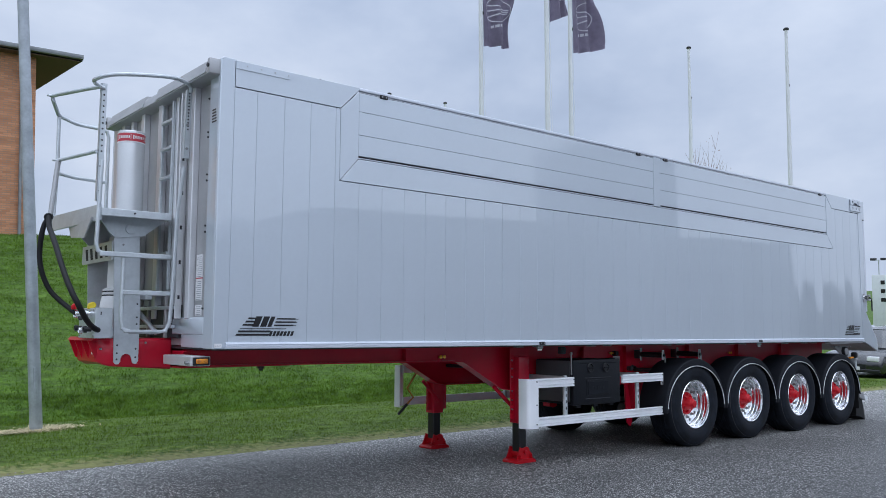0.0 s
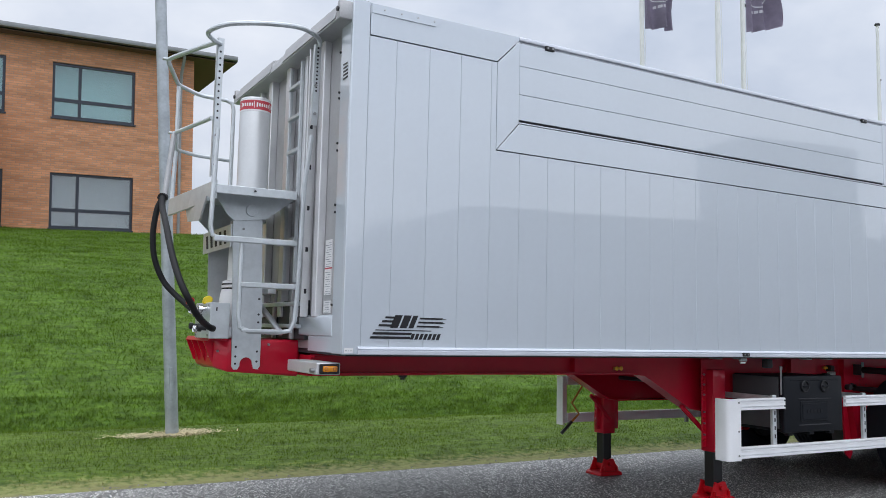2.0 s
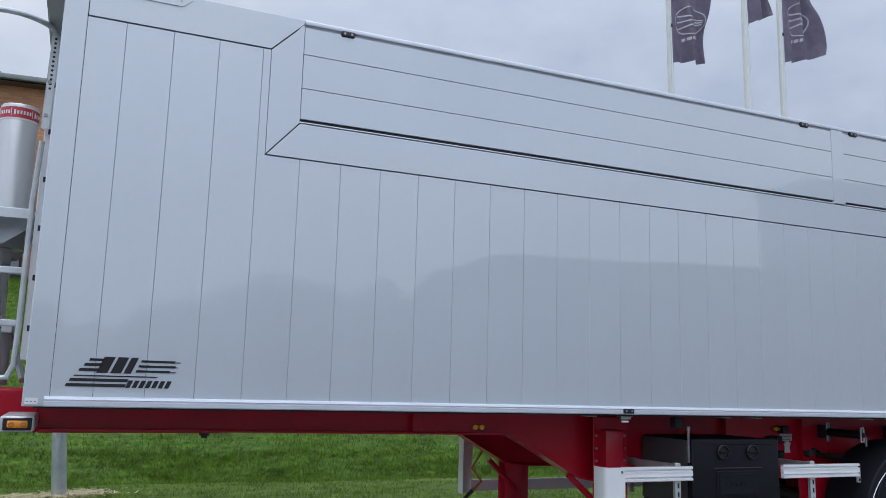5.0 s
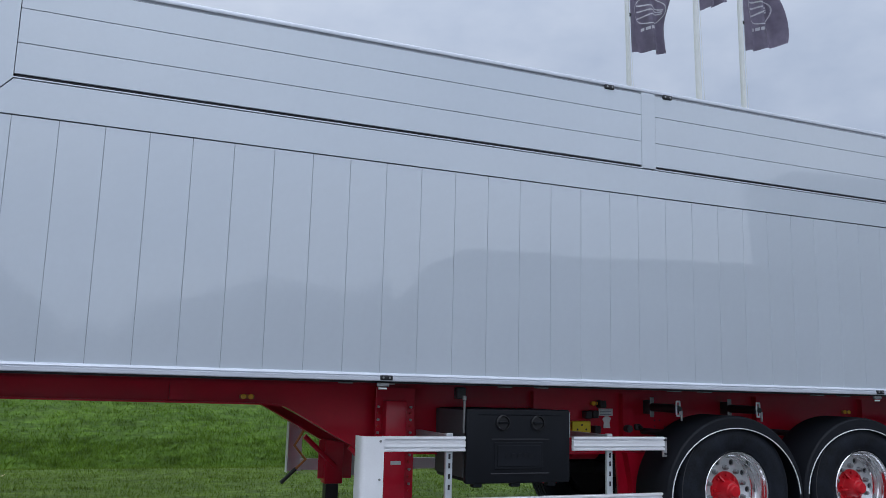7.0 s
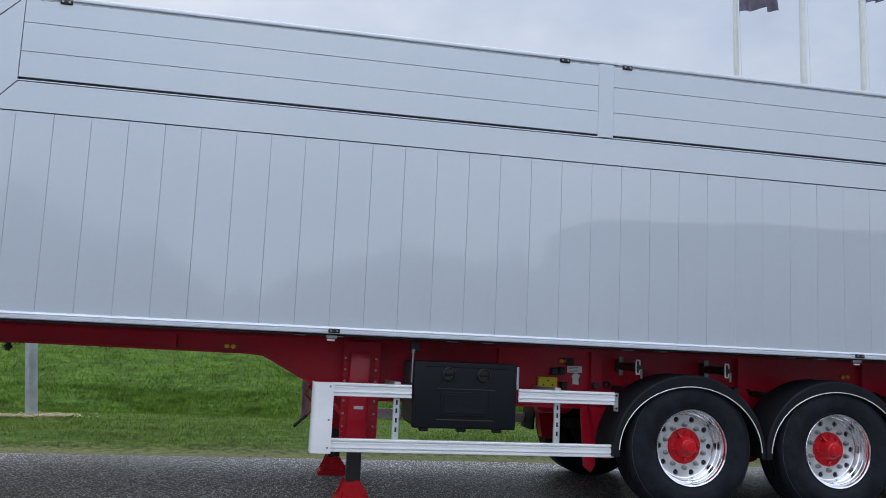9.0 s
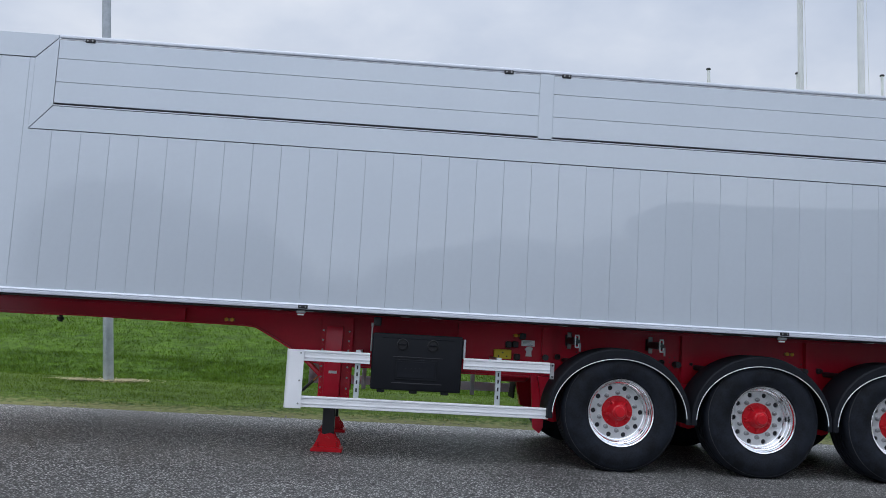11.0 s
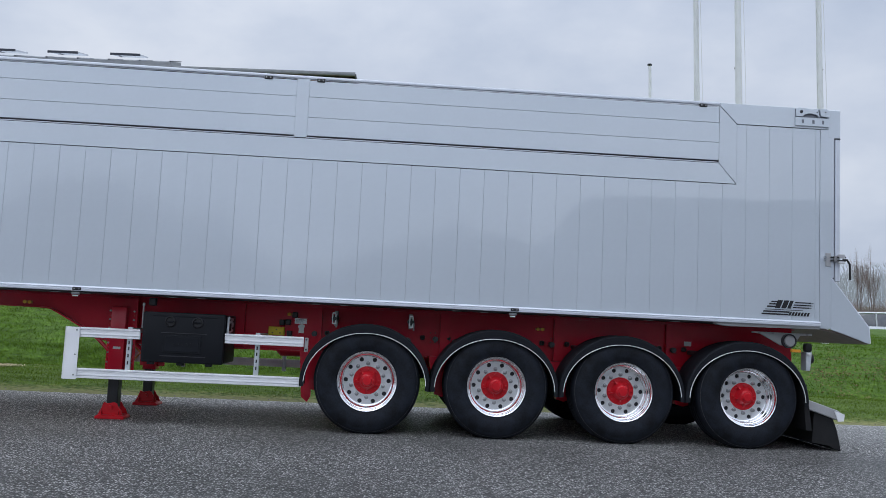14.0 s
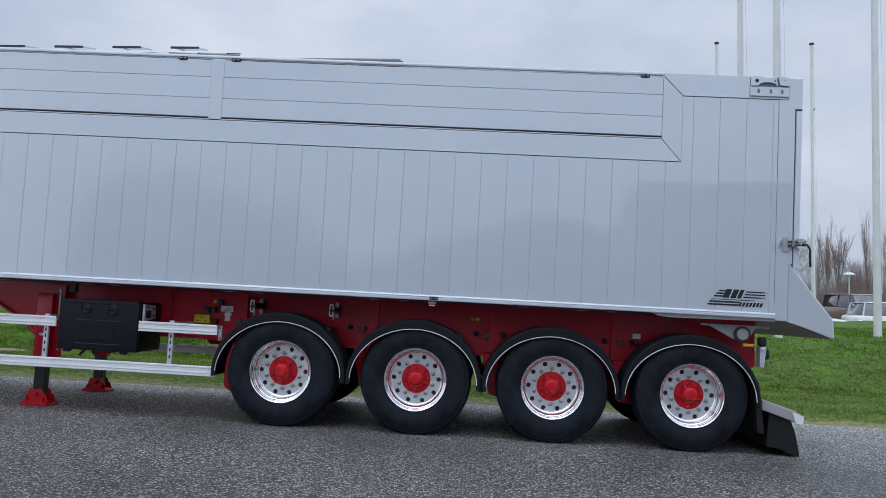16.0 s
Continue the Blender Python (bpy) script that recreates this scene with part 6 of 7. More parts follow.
def office_window(xa, xb, za, zb, low):
    w = part("window", wall_bm(xa + 0.005, xb - 0.005, BY + 0.05, BY + 0.13, za + 0.005, zb - 0.005, [(xa + 0.075, xa + 0.73, za + 0.075, za + 0.50), (xa + 0.81, xb - 0.075, za + 0.075, za + 0.50), (xa + 0.075, xa + 0.73, za + 0.60, zb - 0.075), (xa + 0.81, xb - 0.075, za + 0.60, zb - 0.075)]), FRAME, bld, "dark-framed four-pane window", smooth=0)
    for a, b, c, d in ((xa + 0.07, xa + 0.735, za + 0.07, za + 0.505), (xa + 0.805, xb - 0.07, za + 0.07, za + 0.505), (xa + 0.07, xa + 0.735, za + 0.595, zb - 0.07), (xa + 0.805, xb - 0.07, za + 0.595, zb - 0.07)):
        p = part("pane", box(a, b, BY + 0.085, BY + 0.095, c, d), PANE if not low else PANE_LOW, w)
        p.visible_shadow = False
    part("sill", box(xa - 0.03, xb + 0.03, BY - 0.035, BY + 0.049, za - 0.05, za + 0.004, 0.004), FRAME, w)


for k in range(8):
    office_window(*wins[2 * k], False)
    office_window(*wins[2 * k + 1], True)
# glazed roof lights behind the eave
lights = part("roof_light", prism([(33.6, 10.70), (33.6, 11.39), (35.6, 11.93), (35.6, 11.0)], -14, 0.15, "x"), GUTTER, bld, "glazed roof light with opened vents")
for k in range(11):
    xa = -13.9 + k * 1.28
    part("roof_pane", prism([(33.62, 11.40), (35.55, 11.94), (35.55, 11.96), (33.62, 11.42)], xa, xa + 1.2, "x"), SKYLIGHT, lights)
    part("glazing_bar", prism([(33.58, 11.38), (35.6, 11.95), (35.6, 11.99), (33.58, 11.43)], xa + 1.205, xa + 1.27, "x"), FRAME, lights)
    if k % 2 == 1:
        part("opened_vent", prism([(33.55, 11.60), (34.9, 11.88), (34.9, 11.94), (33.55, 11.66)], xa + 0.05, xa + 1.25, "x"), SKYLIGHT, lights)
        part("vent_edge", prism([(33.50, 11.57), (33.56, 11.58), (33.56, 11.68), (33.50, 11.67)], xa + 0.03, xa + 1.27, "x"), FRAME, lights)
bld.matrix_basis = Matrix.Translation((-0.2, -0.18, 0)) @ bld.matrix_basis @ Matrix.Rotation(radians(2.0), 4, "Z")
annex = thing("brick_annex", (-5, 27.3, 3.3), "low yellow brick annex with a grey metal coping", "building")
part("wall", box(-14, 1.16, 26.4, BY - 0.003, 2.4, 7.42), BRICK_YELLOW, annex)
part("coping", box(-14.04, 1.20, 26.35, BY - 0.004, 7.424, 7.53, 0.01), GUTTER, annex)
part("coping_strip", box(-14.04, 0.9, 26.5, BY - 0.3, 7.53, 7.66, 0.01), GUTTER, annex)


# ---- flagpoles, flags, lamp post ----
def flagpole(x, y, h, ball=True, hal=True):
    z0 = ground_z(x, y)
    f = thing("flagpole", (x, y, z0), "tall white flagpole standing on the lawn", "flagpole", "flagpoles")
    part("pole", sweep([(x, y, z0 - 0.05), (x, y, h)], (0.090, 0.058), 16), POLE, f)
    part("pole_cap", turned([(0.0, h - 0.01), (0.10, h), (0.11, h + 0.05), (0.07, h + 0.09), (0.0, h + 0.10)], (x, y, 0), "z", 14), DARKSTEEL, f, "dark pole cap")
    part("halyard", sweep([(x + 0.10, y - 0.02, z0 + 1.0), (x + 0.16, y - 0.02, h * 0.5), (x + 0.07, y - 0.01, h - 0.1)], 0.006, 5), POLE, f)
    part("cleat", box(x + 0.05, x + 0.11, y - 0.05, y, z0 + h * 0.8, z0 + h * 0.8 + 0.09, 0.01), DARKSTEEL, f)
    return f


for x, y, h in ((17.70, 19.38, 12.6), (17.58, 16.42, 12.6), (20.39, 18.01, 12.6), (31.78, 21.11, 12.55), (30.53, 15.95, 11.85)):
    flagpole(x, y, h)
for x, y, h in ((21.59, 35.59, 12.40), (25.62, 35.21, 12.24), (30.18, 36.09, 12.54)):
    flagpole(x, y, h)


def flag_at(u, v, seed, lift, w=1.85):
    """A point of a hanging flag: u across, v down."""
    hgt = 2.75
    swing = 0.12 * v * v
    wave = (0.10 + 0.16 * u) * math.sin(5.2 * u + 2.3 * v + seed) * u + 0.13 * min(1.0, 3 * u) * math.sin(13 * u - 3.0 * v + 2 * seed)
    fold = 0.07 * math.sin(9 * v + 3 * seed) * u
    x = w * u * (0.86 + 0.05 * math.sin(6 * v + seed)) - 0.10 * u * v
    z = -hgt * v + lift * u * (0.75 + 0.35 * v) - 0.35 * u * u * (1 - v) + fold
    return Vector((x, wave - swing * 0.2, z))


def flag(px, py, top, seed, lift, w):
    f = thing("flag", (px + 0.09, py, top - 2.75), "purple-grey company flag with a pale emblem hanging from its pole", "flag", "flags")
    org = Vector((px + 0.09, py - 0.02, top))
    bm = bmesh.new()
    nu, nv = 26, 36
    g = [[bm.verts.new(org + flag_at(i / nu, j / nv, seed, lift, w)) for i in range(nu + 1)] for j in range(nv + 1)]
    for j in range(nv):
        for i in range(nu):
            bm.faces.new((g[j][i], g[j][i + 1], g[j + 1][i + 1], g[j + 1][i]))
    bmesh.ops.solidify(bm, geom=bm.faces[:], thickness=0.004)
    cloth = part("cloth", bm, FLAG, f, smooth=80)
    em = bmesh.new()

    def ribbon(pts, half):
        rows = []
        for k, (u, v) in enumerate(pts):
            a, b = pts[max(k - 1, 0)], pts[min(k + 1, len(pts) - 1)]
            du, dv = (b[0] - a[0]) * 1.85, (b[1] - a[1]) * 2.75
            ln = math.hypot(du, dv) or 1
            nu_, nv_ = -dv / ln * half / 1.85, du / ln * half / 2.75
            rows.append([em.verts.new(org + flag_at(u + s * nu_, v + s * nv_, seed, lift, w) + Vector((0, -0.012, 0))) for s in (-1, 1)])
        for a, b in zip(rows, rows[1:]):
            em.faces.new((a[0], a[1], b[1], b[0]))
    ribbon([(0.50 + 0.36 * math.cos(a), 0.56 + 0.17 * math.sin(a)) for a in [2 * math.pi * k / 48 for k in range(49)]], 0.016)
    for v0, v1 in ((0.50, 0.53), (0.57, 0.555), (0.65, 0.58)):
        ribbon([(0.20 + 0.06 * k, v0 + (v1 - v0) * k / 10) for k in range(11)], 0.022)
    for a, b in ((0.30, 0.35), (0.37, 0.44), (0.46, 0.53), (0.57, 0.62), (0.64, 0.70)):
        ribbon([(a + (b - a) * k / 3, 0.775) for k in range(4)], 0.042)
    part("emblem", em, FLAGPRINT, f)
    return f


flag(17.70, 19.38, 12.40, 0.4, 0.22, 1.55)
flag(17.58, 16.42, 12.40, 1.9, 0.34, 1.15)
flag(20.40, 18.01, 12.35, 3.1, 0.30, 1.5)

lamp = thing("lamp_post", (2.98, 11.85, 0.1), "slightly leaning grey galvanised lamp post on the lawn", "lamp post")
part("post", sweep([(2.985, 11.85, 0.02), (2.72, 11.80, 5.7), (2.66, 11.79, 7.4)], (0.078, 0.055), 18), LAMPPOST, lamp)
part("post_door", sweep([(2.95, 11.775, 0.55), (2.935, 11.772, 0.95)], 0.026, 6), LAMPPOST, lamp)
part("lamp_head", turned([(0.05, 7.36), (0.22, 7.40), (0.24, 7.46), (0.10, 7.58), (0.0, 7.60)], (2.66, 11.79, 0), "z", 20), LAMPPOST, lamp)
straw = bmesh.new()
rng = random.Random(5)
for k in range(520):
    cx_, cy_, sx_, sy_ = ((2.62, 11.72, 0.17, 0.10), (3.26, 11.95, 0.15, 0.12), (2.98, 11.80, 0.16, 0.10))[(0, 1, 0, 1, 2)[k % 5]]
    x, y = rng.gauss(cx_, sx_), rng.gauss(cy_, sy_)
    z = ground_z(x, y) + 0.024
    b = rng.uniform(0, 6.283)
    d, e = Vector((math.cos(b), math.sin(b), rng.uniform(-0.1, 0.2))) * 0.06, Vector((-math.sin(b), math.cos(b), 0)) * 0.006
    p = Vector((x, y, z))
    straw.faces.new([straw.verts.new(q) for q in (p - d - e, p + d - e, p + d + e, p - d + e)])
STRAW = mat("dry_straw", (0.50, 0.43, 0.25), 0.9, 0, 0.3, 9)
single("straw", straw, STRAW, "dry straw round the foot of the lamp post", "straw", kind="stuff", smooth=0)


# ---- cars, far off ----
def car(x, y, z, heading, length, height, paint, boxy=0.0, name="car", label="", roof=None, lamp=True, tails=True):
    """A parked car in its own axes: front towards +x."""
    c = thing(name, (0, 0, 0), label, "car", "parked cars")
    L, H, W = length, height, 0.86
    hood = 0.30 - 0.14 * boxy
    belt = 0.58 * H
    low = [(-0.5 * L, 0.30), (-0.5 * L + 0.03, belt - 0.05), (-0.46 * L, belt + 0.02), ((0.5 - hood) * L, belt), (0.46 * L, belt - 0.14 * (1 - boxy)), (0.5 * L, 0.50), (0.5 * L - 0.02, 0.26), (0.42 * L, 0.20), (-0.42 * L, 0.20)]
    bm = prism(low, -W, W, bevel=0.05)
    part("body", bm, paint, c, smooth=45)
    top = [(-0.46 * L, belt), (-0.40 * L - 0.10 * L * boxy * 0.4, H - 0.04), (-0.30 * L, H), (0.08 * L + 0.06 * L * boxy, H), (0.14 * L + 0.06 * L * boxy, H - 0.05), ((0.5 - hood) * L, belt)]
    cab = prism(top, -W + 0.10, W - 0.10, bevel=0.04)
    for v in cab.verts:
        if v.co.z > belt + 0.1:
            v.co.y *= 0.88
    part("cabin_glass", cab, CARGLASS, c, smooth=45)
    rf = prism([(-0.41 * L, H - 0.045), (-0.30 * L, H + 0.012), (0.08 * L + 0.06 * L * boxy, H + 0.012), (0.14 * L + 0.06 * L * boxy, H - 0.045)], -W + 0.155, W - 0.155, bevel=0.015)
    part("roof", rf, roof or paint, c, smooth=45)
    for xx in (-0.44 * L, -0.12 * L, 0.10 * L + 0.04 * L * boxy):
        for s in (-1, 1):
            part("pillar", sweep([(xx, s * (W - 0.085), belt - 0.02), (xx * 0.93 - 0.01, s * (W - 0.18), H - 0.02)], 0.035, 6), paint, c)
    for xx in (-0.31 * L, 0.31 * L):
        for s in (-1, 1):
            w = part("wheel", turned([(0.20, s * (W - 0.02)), (0.30, s * (W + 0.0)), (0.32, s * (W - 0.05)), (0.32, s * (W - 0.18)), (0.2, s * (W - 0.2))], (xx, 0, 0.32), "y", 24), RUBBER, c)
            part("rim", turned([(0.0, s * (W - 0.03)), (0.07, s * (W - 0.01)), (0.19, s * (W - 0.03)), (0.205, s * (W - 0.005))], (xx, 0, 0.32), "y", 20), ALU, w)
    for s in (-1, 1):
        part("headlight", turned([(0.0, 0.5 * L + 0.005), (0.10, 0.5 * L - 0.01), (0.12, 0.5 * L - 0.09)], (0, s * (W - 0.24), 0.62), "x", 16) if lamp else box(0.5 * L - 0.12, 0.5 * L - 0.01, s * (W - 0.25) - 0.17, s * (W - 0.25) + 0.17, 0.56, 0.70, 0.03, 2), WHITE if not lamp else CHROME, c)
        if tails:
            part("tail_light", box(-0.5 * L, -0.5 * L + 0.06, s * (W - 0.16) - 0.08, s * (W - 0.16) + 0.08, 0.60, 0.82, 0.02), LABEL_RED, c)
        part("mirror", box((0.5 - hood) * L - 0.22, (0.5 - hood) * L - 0.06, s * (W + 0.07) - 0.08, s * (W + 0.07) + 0.08, belt, belt + 0.14, 0.03, 2), BLACK, c)
    part("grille", box(0.5 * L - 0.03, 0.5 * L + 0.004, -0.42, 0.42, 0.34, 0.48, 0.01), BLACK, c)
    part("bumper", box(0.5 * L - 0.10, 0.5 * L + 0.02, -W + 0.05, W - 0.05, 0.24, 0.33, 0.02), BLACK, c)
    part("number_plate", box(0.5 * L + 0.018, 0.5 * L + 0.026, -0.26, 0.26, 0.30, 0.40), WHITE, c)
    c.matrix_basis = pose(x, y, z, 0, 0, heading)
    return c


PAINT_SILVER = mat("silver_car_paint", (0.55, 0.57, 0.58), 0.3, 0.4, 0.05, coat=0.8)
PAINT_WHITE = mat("white_car_paint", (0.74, 0.76, 0.76), 0.3, 0.0, 0.04, coat=0.8)
PAINT_BLACK = mat("black_car_paint", (0.015, 0.016, 0.018), 0.25, 0.0, 0.1, coat=1.0)
PAINT_MAROON = mat("dull_red_car_paint", (0.24, 0.17, 0.165), 0.35, 0.0, 0.1, coat=0.5)
car(30.2, 32.0, ground_z(30.2, 32.0), 0, 3.7, 1.40, PAINT_SILVER, 0.2, label="pale silver small hatchback parked beyond the lawn", roof=PAINT_WHITE)
car(23.9, 31.9, ground_z(23.9, 31.9), -25, 4.2, 1.36, PAINT_WHITE, 0.0, label="white saloon car parked beyond the lawn")
car(29.4, 35.2, ground_z(29.4, 35.2), 0, 4.6, 1.40, PAINT_WHITE, 0.0, label="white estate car parked in the far row", tails=False)
car(30.9, 43.2, ground_z(30.9, 43.2), -80, 4.2, 1.72, PAINT_MAROON, 0.9, name="van", label="dull dark red van parked in the far row")
car(26.9, 11.3, ground_z(26.9, 11.3) + 0.02, 180, 4.2, 1.46, PAINT_BLACK, 0.2, label="black hatchback parked with its front to the trailer", lamp=False)
single("parking_bay", box(24.4, 31.5, 10.2, 13.2, ground_z(27, 11.5) - 0.3, ground_z(27, 11.5) + 0.012), ASPHALT, "grey asphalt parking bay beside the lawn", "pavement", kind="structure")
lorry = thing("box_trailer", (48, 17.9, -1.4), "white box trailer with dark printed bars parked far off", "trailer")
part("box_body", box(45, 56, 16.4, 19.2, -0.6, 2.55, 0.03, 2), PAINT_WHITE, lorry)
for q in range(3):
    part("dark_stripe", box(44.985, 44.999, 18.55 - 0.02 * q, 18.75, 2.05 - 0.45 * q, 2.25 - 0.45 * q), BLACK, lorry)
for q in range(6):
    part("print_bar", box(44.985, 44.999, 17.9 - 0.16 * q, 18.02 - 0.16 * q, 0.78, 0.98), BLACK, lorry)
part("chassis", box(45.2, 56, 16.7, 18.9, -0.9, -0.605), DARKSTEEL, lorry)
for xx in (46.2, 53.5, 54.8):
    for yy in (16.75, 18.85):
        part("wheel", turned([(0.25, yy - 0.15), (0.48, yy - 0.15), (0.48, yy + 0.15), (0.25, yy + 0.15)], (xx, 0, ground_z(46, 18) + 0.48), "y", 20), RUBBER, lorry)


def park_lamp(x, y, h, twin=False):
    z0 = ground_z(x, y)
    p = thing("street_lamp", (x, y, z0), "grey street lamp by the far parking rows", "street lamp", "street lamps")
    part("post", sweep([(x, y, z0 - 0.05), (x, y, h)], (0.05, 0.04), 10), GALV, p)
    if twin:
        part("cross_arm", sweep([(x, y - 0.4, h), (x, y + 0.4, h)], 0.03, 6), GALV, p)
        for q in (-1, 1):
            part("lamp_head", box(x - 0.2, x + 0.2, y + q * 0.4 - 0.2, y + q * 0.4 + 0.2, h - 0.03, h + 0.16, 0.03), DARKSTEEL, p)
    else:
        part("shade", turned([(0.06, h - 0.06), (0.30, h), (0.27, h + 0.06), (0.15, h + 0.12), (0.0, h + 0.13)], (x, y, 0), "z", 24), POLE, p)


park_lamp(32.0, 46.5, 2.35)
park_lamp(70, 29.2, 4.1, True)


# ---- trees ----
def bare_tree(x, y, h, seed, name="tree", upright=0.6, leafy=0.0, depth=5, label="bare brown tree beyond the parking rows", twig=None):
    rng = random.Random(seed)
    z0 = ground_z(x, y)
    t = thing(name, (x, y, z0), label, "tree", "far trees")
    limbs, fine, leaf = bmesh.new(), bmesh.new(), bmesh.new()

    def grow(p, d, ln, r, lev):
        q = p + d * ln
        mid = p + d * ln * 0.5 + Vector((rng.uniform(-1, 1), rng.uniform(-1, 1), 0)) * ln * 0.05
        sweep([p, mid, q], (r, r * 0.62), 5 if lev < 2 else 3, bm=limbs if lev < 2 else fine)
        if lev >= depth:
            if leafy and rng.random() < leafy:
                for _ in range(3):
                    c = q + Vector((rng.uniform(-1, 1), rng.uniform(-1, 1), rng.uniform(-1, 1))) * 0.25
                    e, f = Vector((rng.uniform(-1, 1), rng.uniform(-1, 1), rng.uniform(-1, 1))) * 0.05, Vector((rng.uniform(-1, 1), rng.uniform(-1, 1), rng.uniform(-1, 1))) * 0.05
                    leaf.faces.new([leaf.verts.new(c + s) for s in (e, f, -e)])
            return
        n = 3 if lev < 3 else 2
        for k in range(n):
            a = rng.uniform(0, 6.283)
            side = Vector((math.cos(a), math.sin(a), 0))
            nd = (d * (0.9 + upright) + side * rng.uniform(0.45, 0.95) + Vector((0, 0, upright * 0.5))).normalized()
            grow(p + d * ln * rng.uniform(0.55, 1.0), nd, ln * rng.uniform(0.58, 0.82), r * 0.55, lev + 1)
        grow(q, (d + Vector((rng.uniform(-1, 1), rng.uniform(-1, 1), 0.3)) * 0.18).normalized(), ln * 0.8, r * 0.62, lev + 1)
    grow(Vector((x, y, z0 - 0.1)), Vector((rng.uniform(-0.05, 0.05), rng.uniform(-0.05, 0.05), 1)).normalized(), h * 0.27, h * 0.008, 0)
    part("trunk", limbs, BARK, t)
    part("crown", fine, twig or TWIG, t)
    if leafy and len(leaf.faces):
        part("leaves", leaf, LEAF, t)
    return t


rng = random.Random(11)
kinds = [bare_tree(30 + 4 * k, 62, 6.2 + 0.5 * k, 100 + k, upright=(1.2, 1.6, 2.0, 1.4)[k], leafy=0.0, depth=6) for k in range(4)]
for k in range(26):
    src_tree = kinds[k % 4]
    x, y = 22 + k * 2.1 + rng.uniform(-1, 1), rng.uniform(58, 74)
    f = rng.uniform(0.75, 1.15)
    copy_thing(src_tree, Matrix.Translation((x, y, ground_z(x, y))) @ Matrix.Rotation(rng.uniform(0, 6.283), 4, "Z") @ Matrix.Diagonal((0.6 * f, 0.6 * f, f, 1)))
bare_tree(42, 27, 11.6, 77, upright=0.9, leafy=0.12, label="slim bare tree with a few leaves behind the flagpoles")
for x, y, h, seed in ((38.2, 58, 8.0, 78), (35.3, 58, 7.6, 79), (41.5, 60, 6.6, 80)):
    slim = bare_tree(x, y, h, seed, upright=1.9, leafy=0.03, depth=6, label="tall narrow bare tree beyond the cars")
    slim.matrix_basis = slim.matrix_basis @ Matrix.Diagonal((0.5, 0.5, 1, 1))


def hedge(x0, x1, y, h, seed):
    """Brown undergrowth along the far rows."""
    rng = random.Random(seed)
    bm = bmesh.new()
    for k in range(int((x1 - x0) * 420)):
        x, yy = rng.uniform(x0, x1), y + rng.uniform(-2.2, 2.2)
        hh = h * (0.55 + 0.45 * noise.noise(Vector((x * 0.25, seed, 0)))) * rng.uniform(0.3, 1.15)
        z0 = ground_z(x, yy)
        p, q = Vector((x, yy, z0 + hh * rng.uniform(0, 0.5))), Vector((x + rng.uniform(-0.5, 0.5), yy, z0 + hh))
        w = Vector((rng.uniform(0.012, 0.035), 0.01, 0))
        bm.faces.new([bm.verts.new(c) for c in (p - w, p + w, q)])
    return single("hedge", bm, TWIG, "brown leafless undergrowth behind the parked cars", "hedge", kind="stuff", smooth=0)


hedge(18, 72, 57, 4.2, 3)
hedge(18, 80, 68, 5.6, 9)


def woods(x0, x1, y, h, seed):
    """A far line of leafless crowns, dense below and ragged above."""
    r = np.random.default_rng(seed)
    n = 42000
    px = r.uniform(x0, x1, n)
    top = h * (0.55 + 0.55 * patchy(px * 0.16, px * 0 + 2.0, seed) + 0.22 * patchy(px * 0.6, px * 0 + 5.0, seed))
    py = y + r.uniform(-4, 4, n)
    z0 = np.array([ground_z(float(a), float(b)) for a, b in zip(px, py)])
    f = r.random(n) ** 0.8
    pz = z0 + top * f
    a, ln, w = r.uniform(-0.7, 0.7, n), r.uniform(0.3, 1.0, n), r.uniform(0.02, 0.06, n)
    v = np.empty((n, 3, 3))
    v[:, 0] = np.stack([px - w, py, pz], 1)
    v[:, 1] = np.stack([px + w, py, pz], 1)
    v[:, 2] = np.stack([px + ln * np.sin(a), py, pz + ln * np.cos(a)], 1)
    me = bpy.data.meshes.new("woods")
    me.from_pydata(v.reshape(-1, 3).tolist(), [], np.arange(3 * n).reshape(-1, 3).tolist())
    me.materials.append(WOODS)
    return tagged(new("woods", me), "leafless woods beyond the parking rows, haze in their grey", "woods", kind="stuff")


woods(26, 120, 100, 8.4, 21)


def conifer(x, y, h, seed, wide=0.24, rounded=False):
    rng = random.Random(seed)
    z0 = road_z(max(-90, min(90, x)), max(-60, y)) - 0.1
    t = thing("tree", (x, y, z0), "leafless rounded tree across the yard" if rounded else "dark pointed conifer across the yard", "tree", "trees across the yard")
    part("trunk", sweep([(x, y, z0), (x, y, z0 + h * 0.95)], (0.16, 0.03), 7), BARK, t)
    bm = bmesh.new()
    for k in range(int((190 if rounded else 800) * h / 8)):
        f = rng.random() ** 0.8
        r = (math.sqrt(max(0, 1 - (1.9 * f - 0.9) ** 2)) * 0.45 if rounded else (1 - f)) * h * wide + 0.12
        a = rng.uniform(0, 6.283)
        c = Vector((x, y, z0 + 0.6 + f * (h - 0.6)))
        d = Vector((math.cos(a), math.sin(a), -0.35))
        s = Vector((-math.sin(a), math.cos(a), 0)) * r * rng.uniform(0.16, 0.3)
        tip = c + d * r * rng.uniform(0.7, 1.15)
        m_ = c + d * r * 0.55
        bm.faces.new([bm.verts.new(q) for q in (c, m_ + s, tip, m_ - s)])
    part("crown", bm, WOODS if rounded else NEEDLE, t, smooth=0)


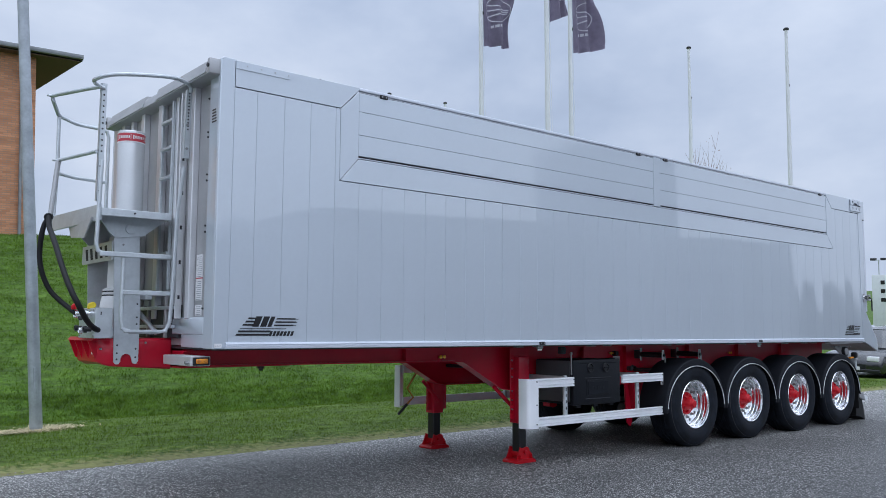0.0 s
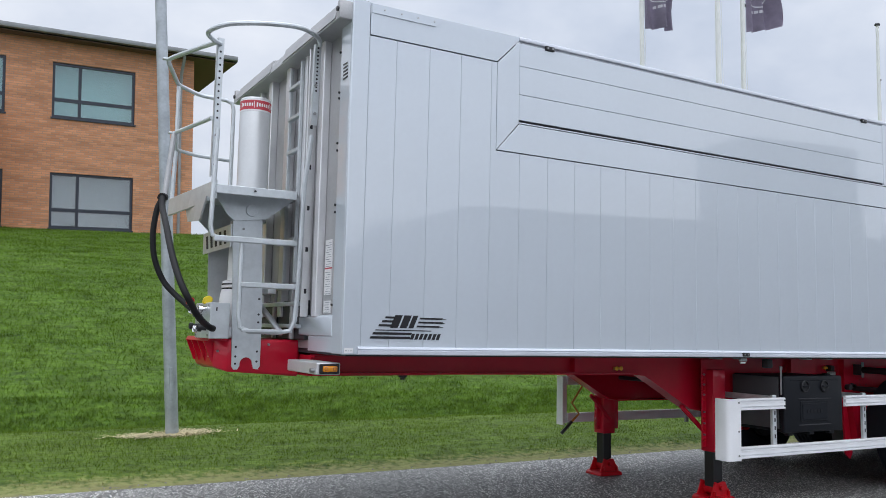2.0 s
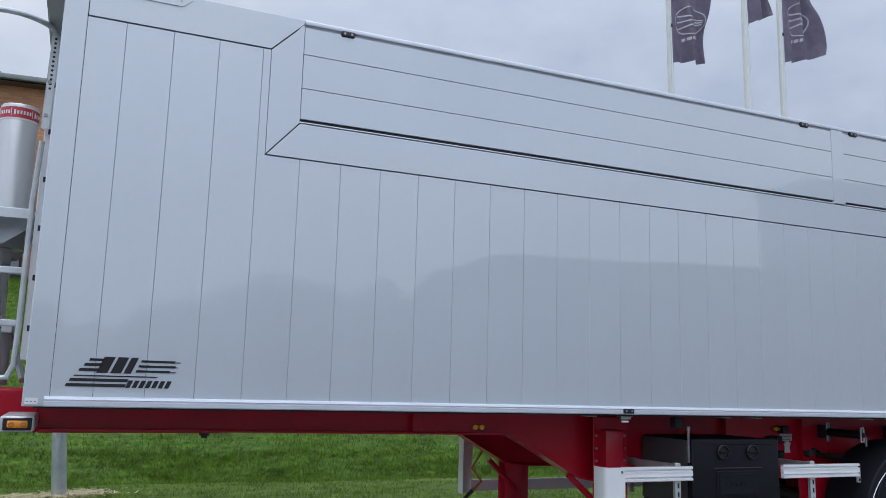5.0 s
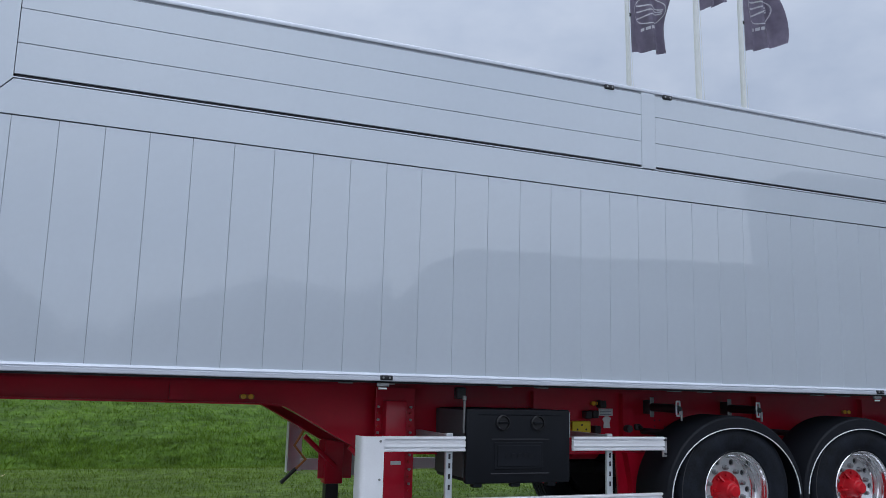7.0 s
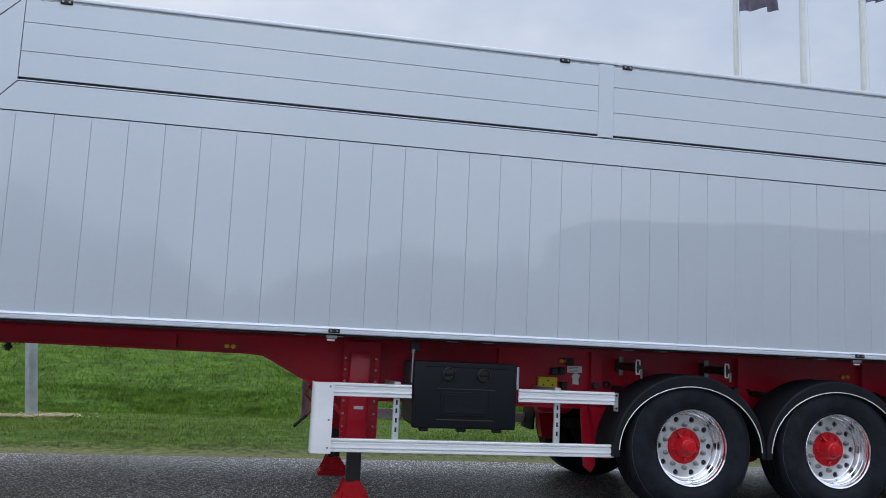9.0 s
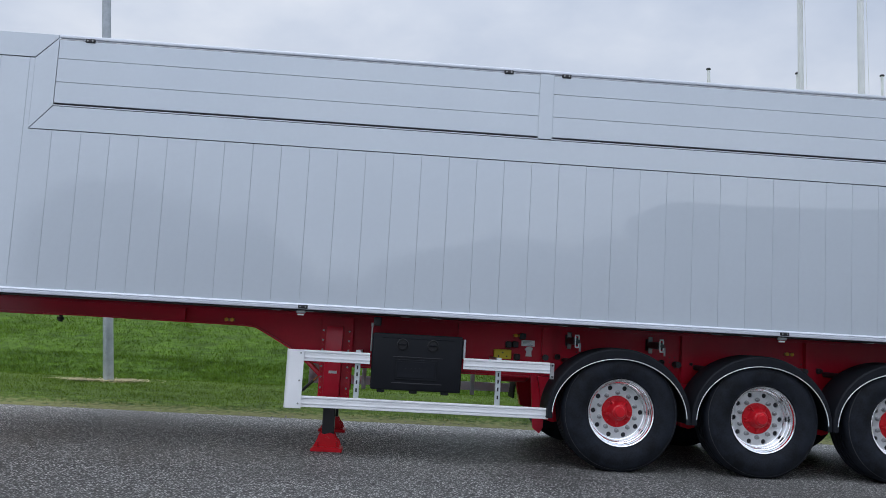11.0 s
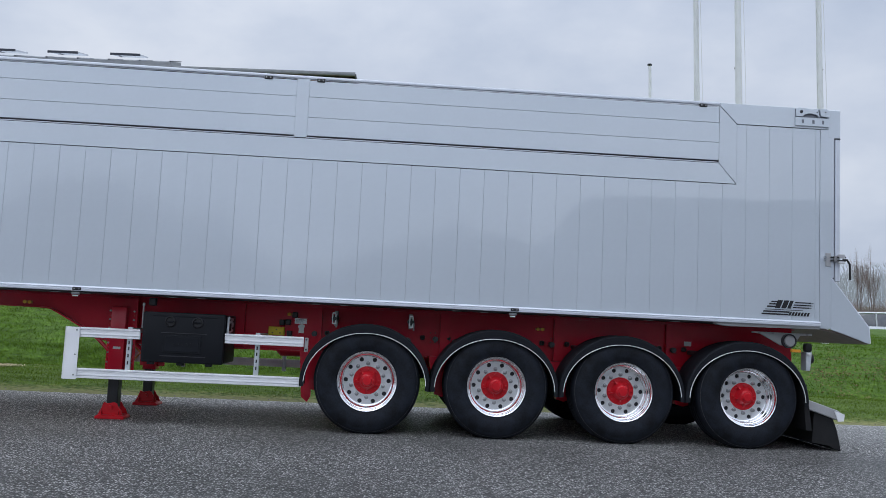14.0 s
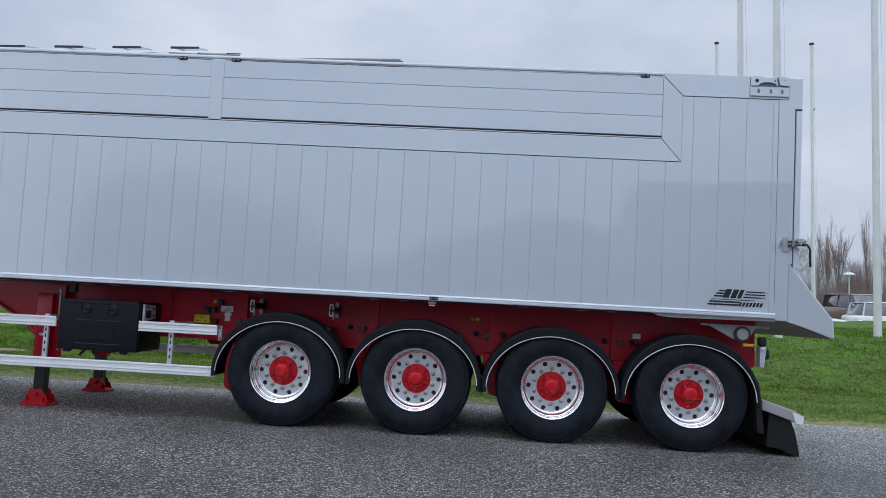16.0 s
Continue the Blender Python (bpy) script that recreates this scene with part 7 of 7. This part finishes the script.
rng = random.Random(4)
for k in range(120):
    x = 41 + k * 0.6 + rng.uniform(-0.6, 0.6)
    conifer(x, -22 - rng.uniform(0, 5), rng.uniform(5.6, 7.0) + 1.7 * smoothstep(68, 52, x), 200 + k, 0.2)
for k in range(30):
    x = -14 + k * 1.35 + rng.uniform(-0.6, 0.6)
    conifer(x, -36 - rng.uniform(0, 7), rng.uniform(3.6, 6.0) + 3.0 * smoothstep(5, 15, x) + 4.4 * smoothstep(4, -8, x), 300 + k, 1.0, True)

# hall across the yard
hall = thing("hall", (30, -21, 0.2), "grey metal-clad hall across the yard", "building")
part("wall", box(17, 32.2, -20, -15.8, -0.9, 6.15), HALLWALL, hall)
part("roof_edge", box(16.9, 32.2, -20.1, -15.7, 6.15, 6.45), GUTTER, hall)
part("tall_wing", box(32.8, 41.4, -18.6, -15.6, -1.2, 10.4), HALLWALL, hall)
part("roof_edge", box(32.7, 41.5, -18.7, -15.5, 10.4, 10.7), GUTTER, hall)
for k in range(31):
    part("cladding_rib", box(17.2 + k * 0.5, 17.26 + k * 0.5, -15.80, -15.76, -0.9, 5.98), HALLWALL, hall)
part("low_wing", box(41.6, 55.0, -20, -16.0, -1.6, 5.95), HALLWALL, hall)
part("roof_edge", box(41.6, 55.1, -20.1, -15.9, 5.95, 6.2), GUTTER, hall)
part("gate", box(22, 26, -15.795, -15.74, -0.8, 4.2), GUTTER, hall)
part("gate", box(28, 32, -15.795, -15.74, -0.8, 4.2), GUTTER, hall)


# ---- grass, leaves, loose stones ----
def blades(count, x0, x1, y0, y1, height, width, seed, name, label, keep=None, material=BLADE, tufts=0.0):
    """Bent blades of grass; tufts: how far their height follows clumps that lie along the slope."""
    r = np.random.default_rng(seed)
    px, py = r.uniform(x0, x1, count), r.uniform(y0, y1, count)
    if keep is not None:
        m = keep(px, py, r)
        px, py = px[m], py[m]
    clump = 0.6 * patchy(px * 2.6, py * 5.5, seed) + 0.4 * patchy(px * 0.9, py * 2.2, seed + 3)
    if tufts:
        m = r.random(len(px)) < 0.35 + 0.9 * clump
        px, py, clump = px[m], py[m], clump[m]
    n = len(px)
    pz = np.array([ground_z(float(a), float(b)) for a, b in zip(px, py)]) - 0.008
    lean = r.uniform(0, 2 * math.pi, n)
    ang = lean - math.pi / 2 + r.uniform(-0.3, 0.3, n)
    h = height * r.uniform(0.5, 1.3, n) * (1 - tufts + 2 * tufts * clump)
    w = width * r.uniform(0.6, 1.3, n)
    ll = h * r.uniform(0.4, 1.5, n)
    v = np.empty((n, 3, 3))
    v[:, 0] = np.stack([px - w * np.cos(ang), py - w * np.sin(ang), pz], 1)
    v[:, 1] = np.stack([px + w * np.cos(ang), py + w * np.sin(ang), pz], 1)
    v[:, 2] = np.stack([px + ll * np.cos(lean), py + ll * np.sin(lean), pz + h], 1)
    me = bpy.data.meshes.new(name)
    me.from_pydata(v.reshape(-1, 3).tolist(), [], np.arange(3 * n).reshape(-1, 3).tolist())
    me.materials.append(material)
    return tagged(new(name, me), label, "grass", kind="stuff")


def ragged(px, py, r):
    edge = np.array([9.40 + 0.13 * noise.noise(Vector((float(x) * 0.9, 3, 0))) + 0.08 * noise.noise(Vector((float(x) * 4, 7, 0))) for x in px])
    return py > edge + r.exponential(0.03, len(px)) - 0.04


blades(190000, -5, 24, 9.2, 13.6, 0.040, 0.0045, 1, "lawn_grass", "short mown green grass along the road", ragged, tufts=0.35)
blades(420000, -7, 14, 13.2, 27.5, 0.055, 0.006, 2, "bank_grass", "longer tufted green grass on the bank", None, BANK, tufts=0.45)
blades(36000, -7, 14, 13.1, 14.1, 0.065, 0.006, 5, "toe_grass", "long dark grass along the foot of the bank", None, BANK, tufts=0.6)
blades(90000, 12, 27, 13.0, 22, 0.055, 0.008, 3, "bank_grass", "longer tufted green grass on the bank", None, BANK, tufts=0.45)
lv = bmesh.new()
rng = random.Random(8)
for k in range(13000):
    x, y = rng.uniform(13.5, 27), rng.triangular(13.0, 16.2, 13.6)
    if patchy(np.float64(x * 1.3), np.float64(y * 2.0), 6) < rng.uniform(0.1, 0.75):
        continue
    z = ground_z(x, y) + rng.uniform(0.02, 0.06)
    s = rng.uniform(0.011, 0.024)
    a, b = Vector((rng.uniform(-1, 1), rng.uniform(-1, 1), rng.uniform(-0.4, 0.4))).normalized() * s, Vector((rng.uniform(-1, 1), rng.uniform(-1, 1), rng.uniform(-0.4, 0.4))).normalized() * s
    p = Vector((x, y, z))
    lv.faces.new([lv.verts.new(p + q) for q in (a, b, -a, -b)])
single("fallen_leaves", lv, LEAF, "brown fallen leaves on the foot of the bank", "leaves", kind="stuff", smooth=0)
gr = bmesh.new()
for k in range(1500):
    x = rng.uniform(-5, 24)
    y = 9.40 + 0.10 * noise.noise(Vector((x * 0.9, 3, 0))) + rng.gauss(-0.03, 0.07)
    s = rng.uniform(0.006, 0.02)
    c = Vector((x, y, road_z(x, y) + s * 0.4))
    vs = [gr.verts.new(c + Vector(q) * s * rng.uniform(0.7, 1.3)) for q in ((1, 0, 0), (0, 1, 0), (-1, 0, 0), (0, -1, 0), (0, 0, 0.8))]
    for i in range(4):
        gr.faces.new((vs[i], vs[(i + 1) % 4], vs[4]))
single("edge_stones", gr, STONE, "loose stones and crumbs along the road's edge", "stones", kind="stuff", smooth=0)
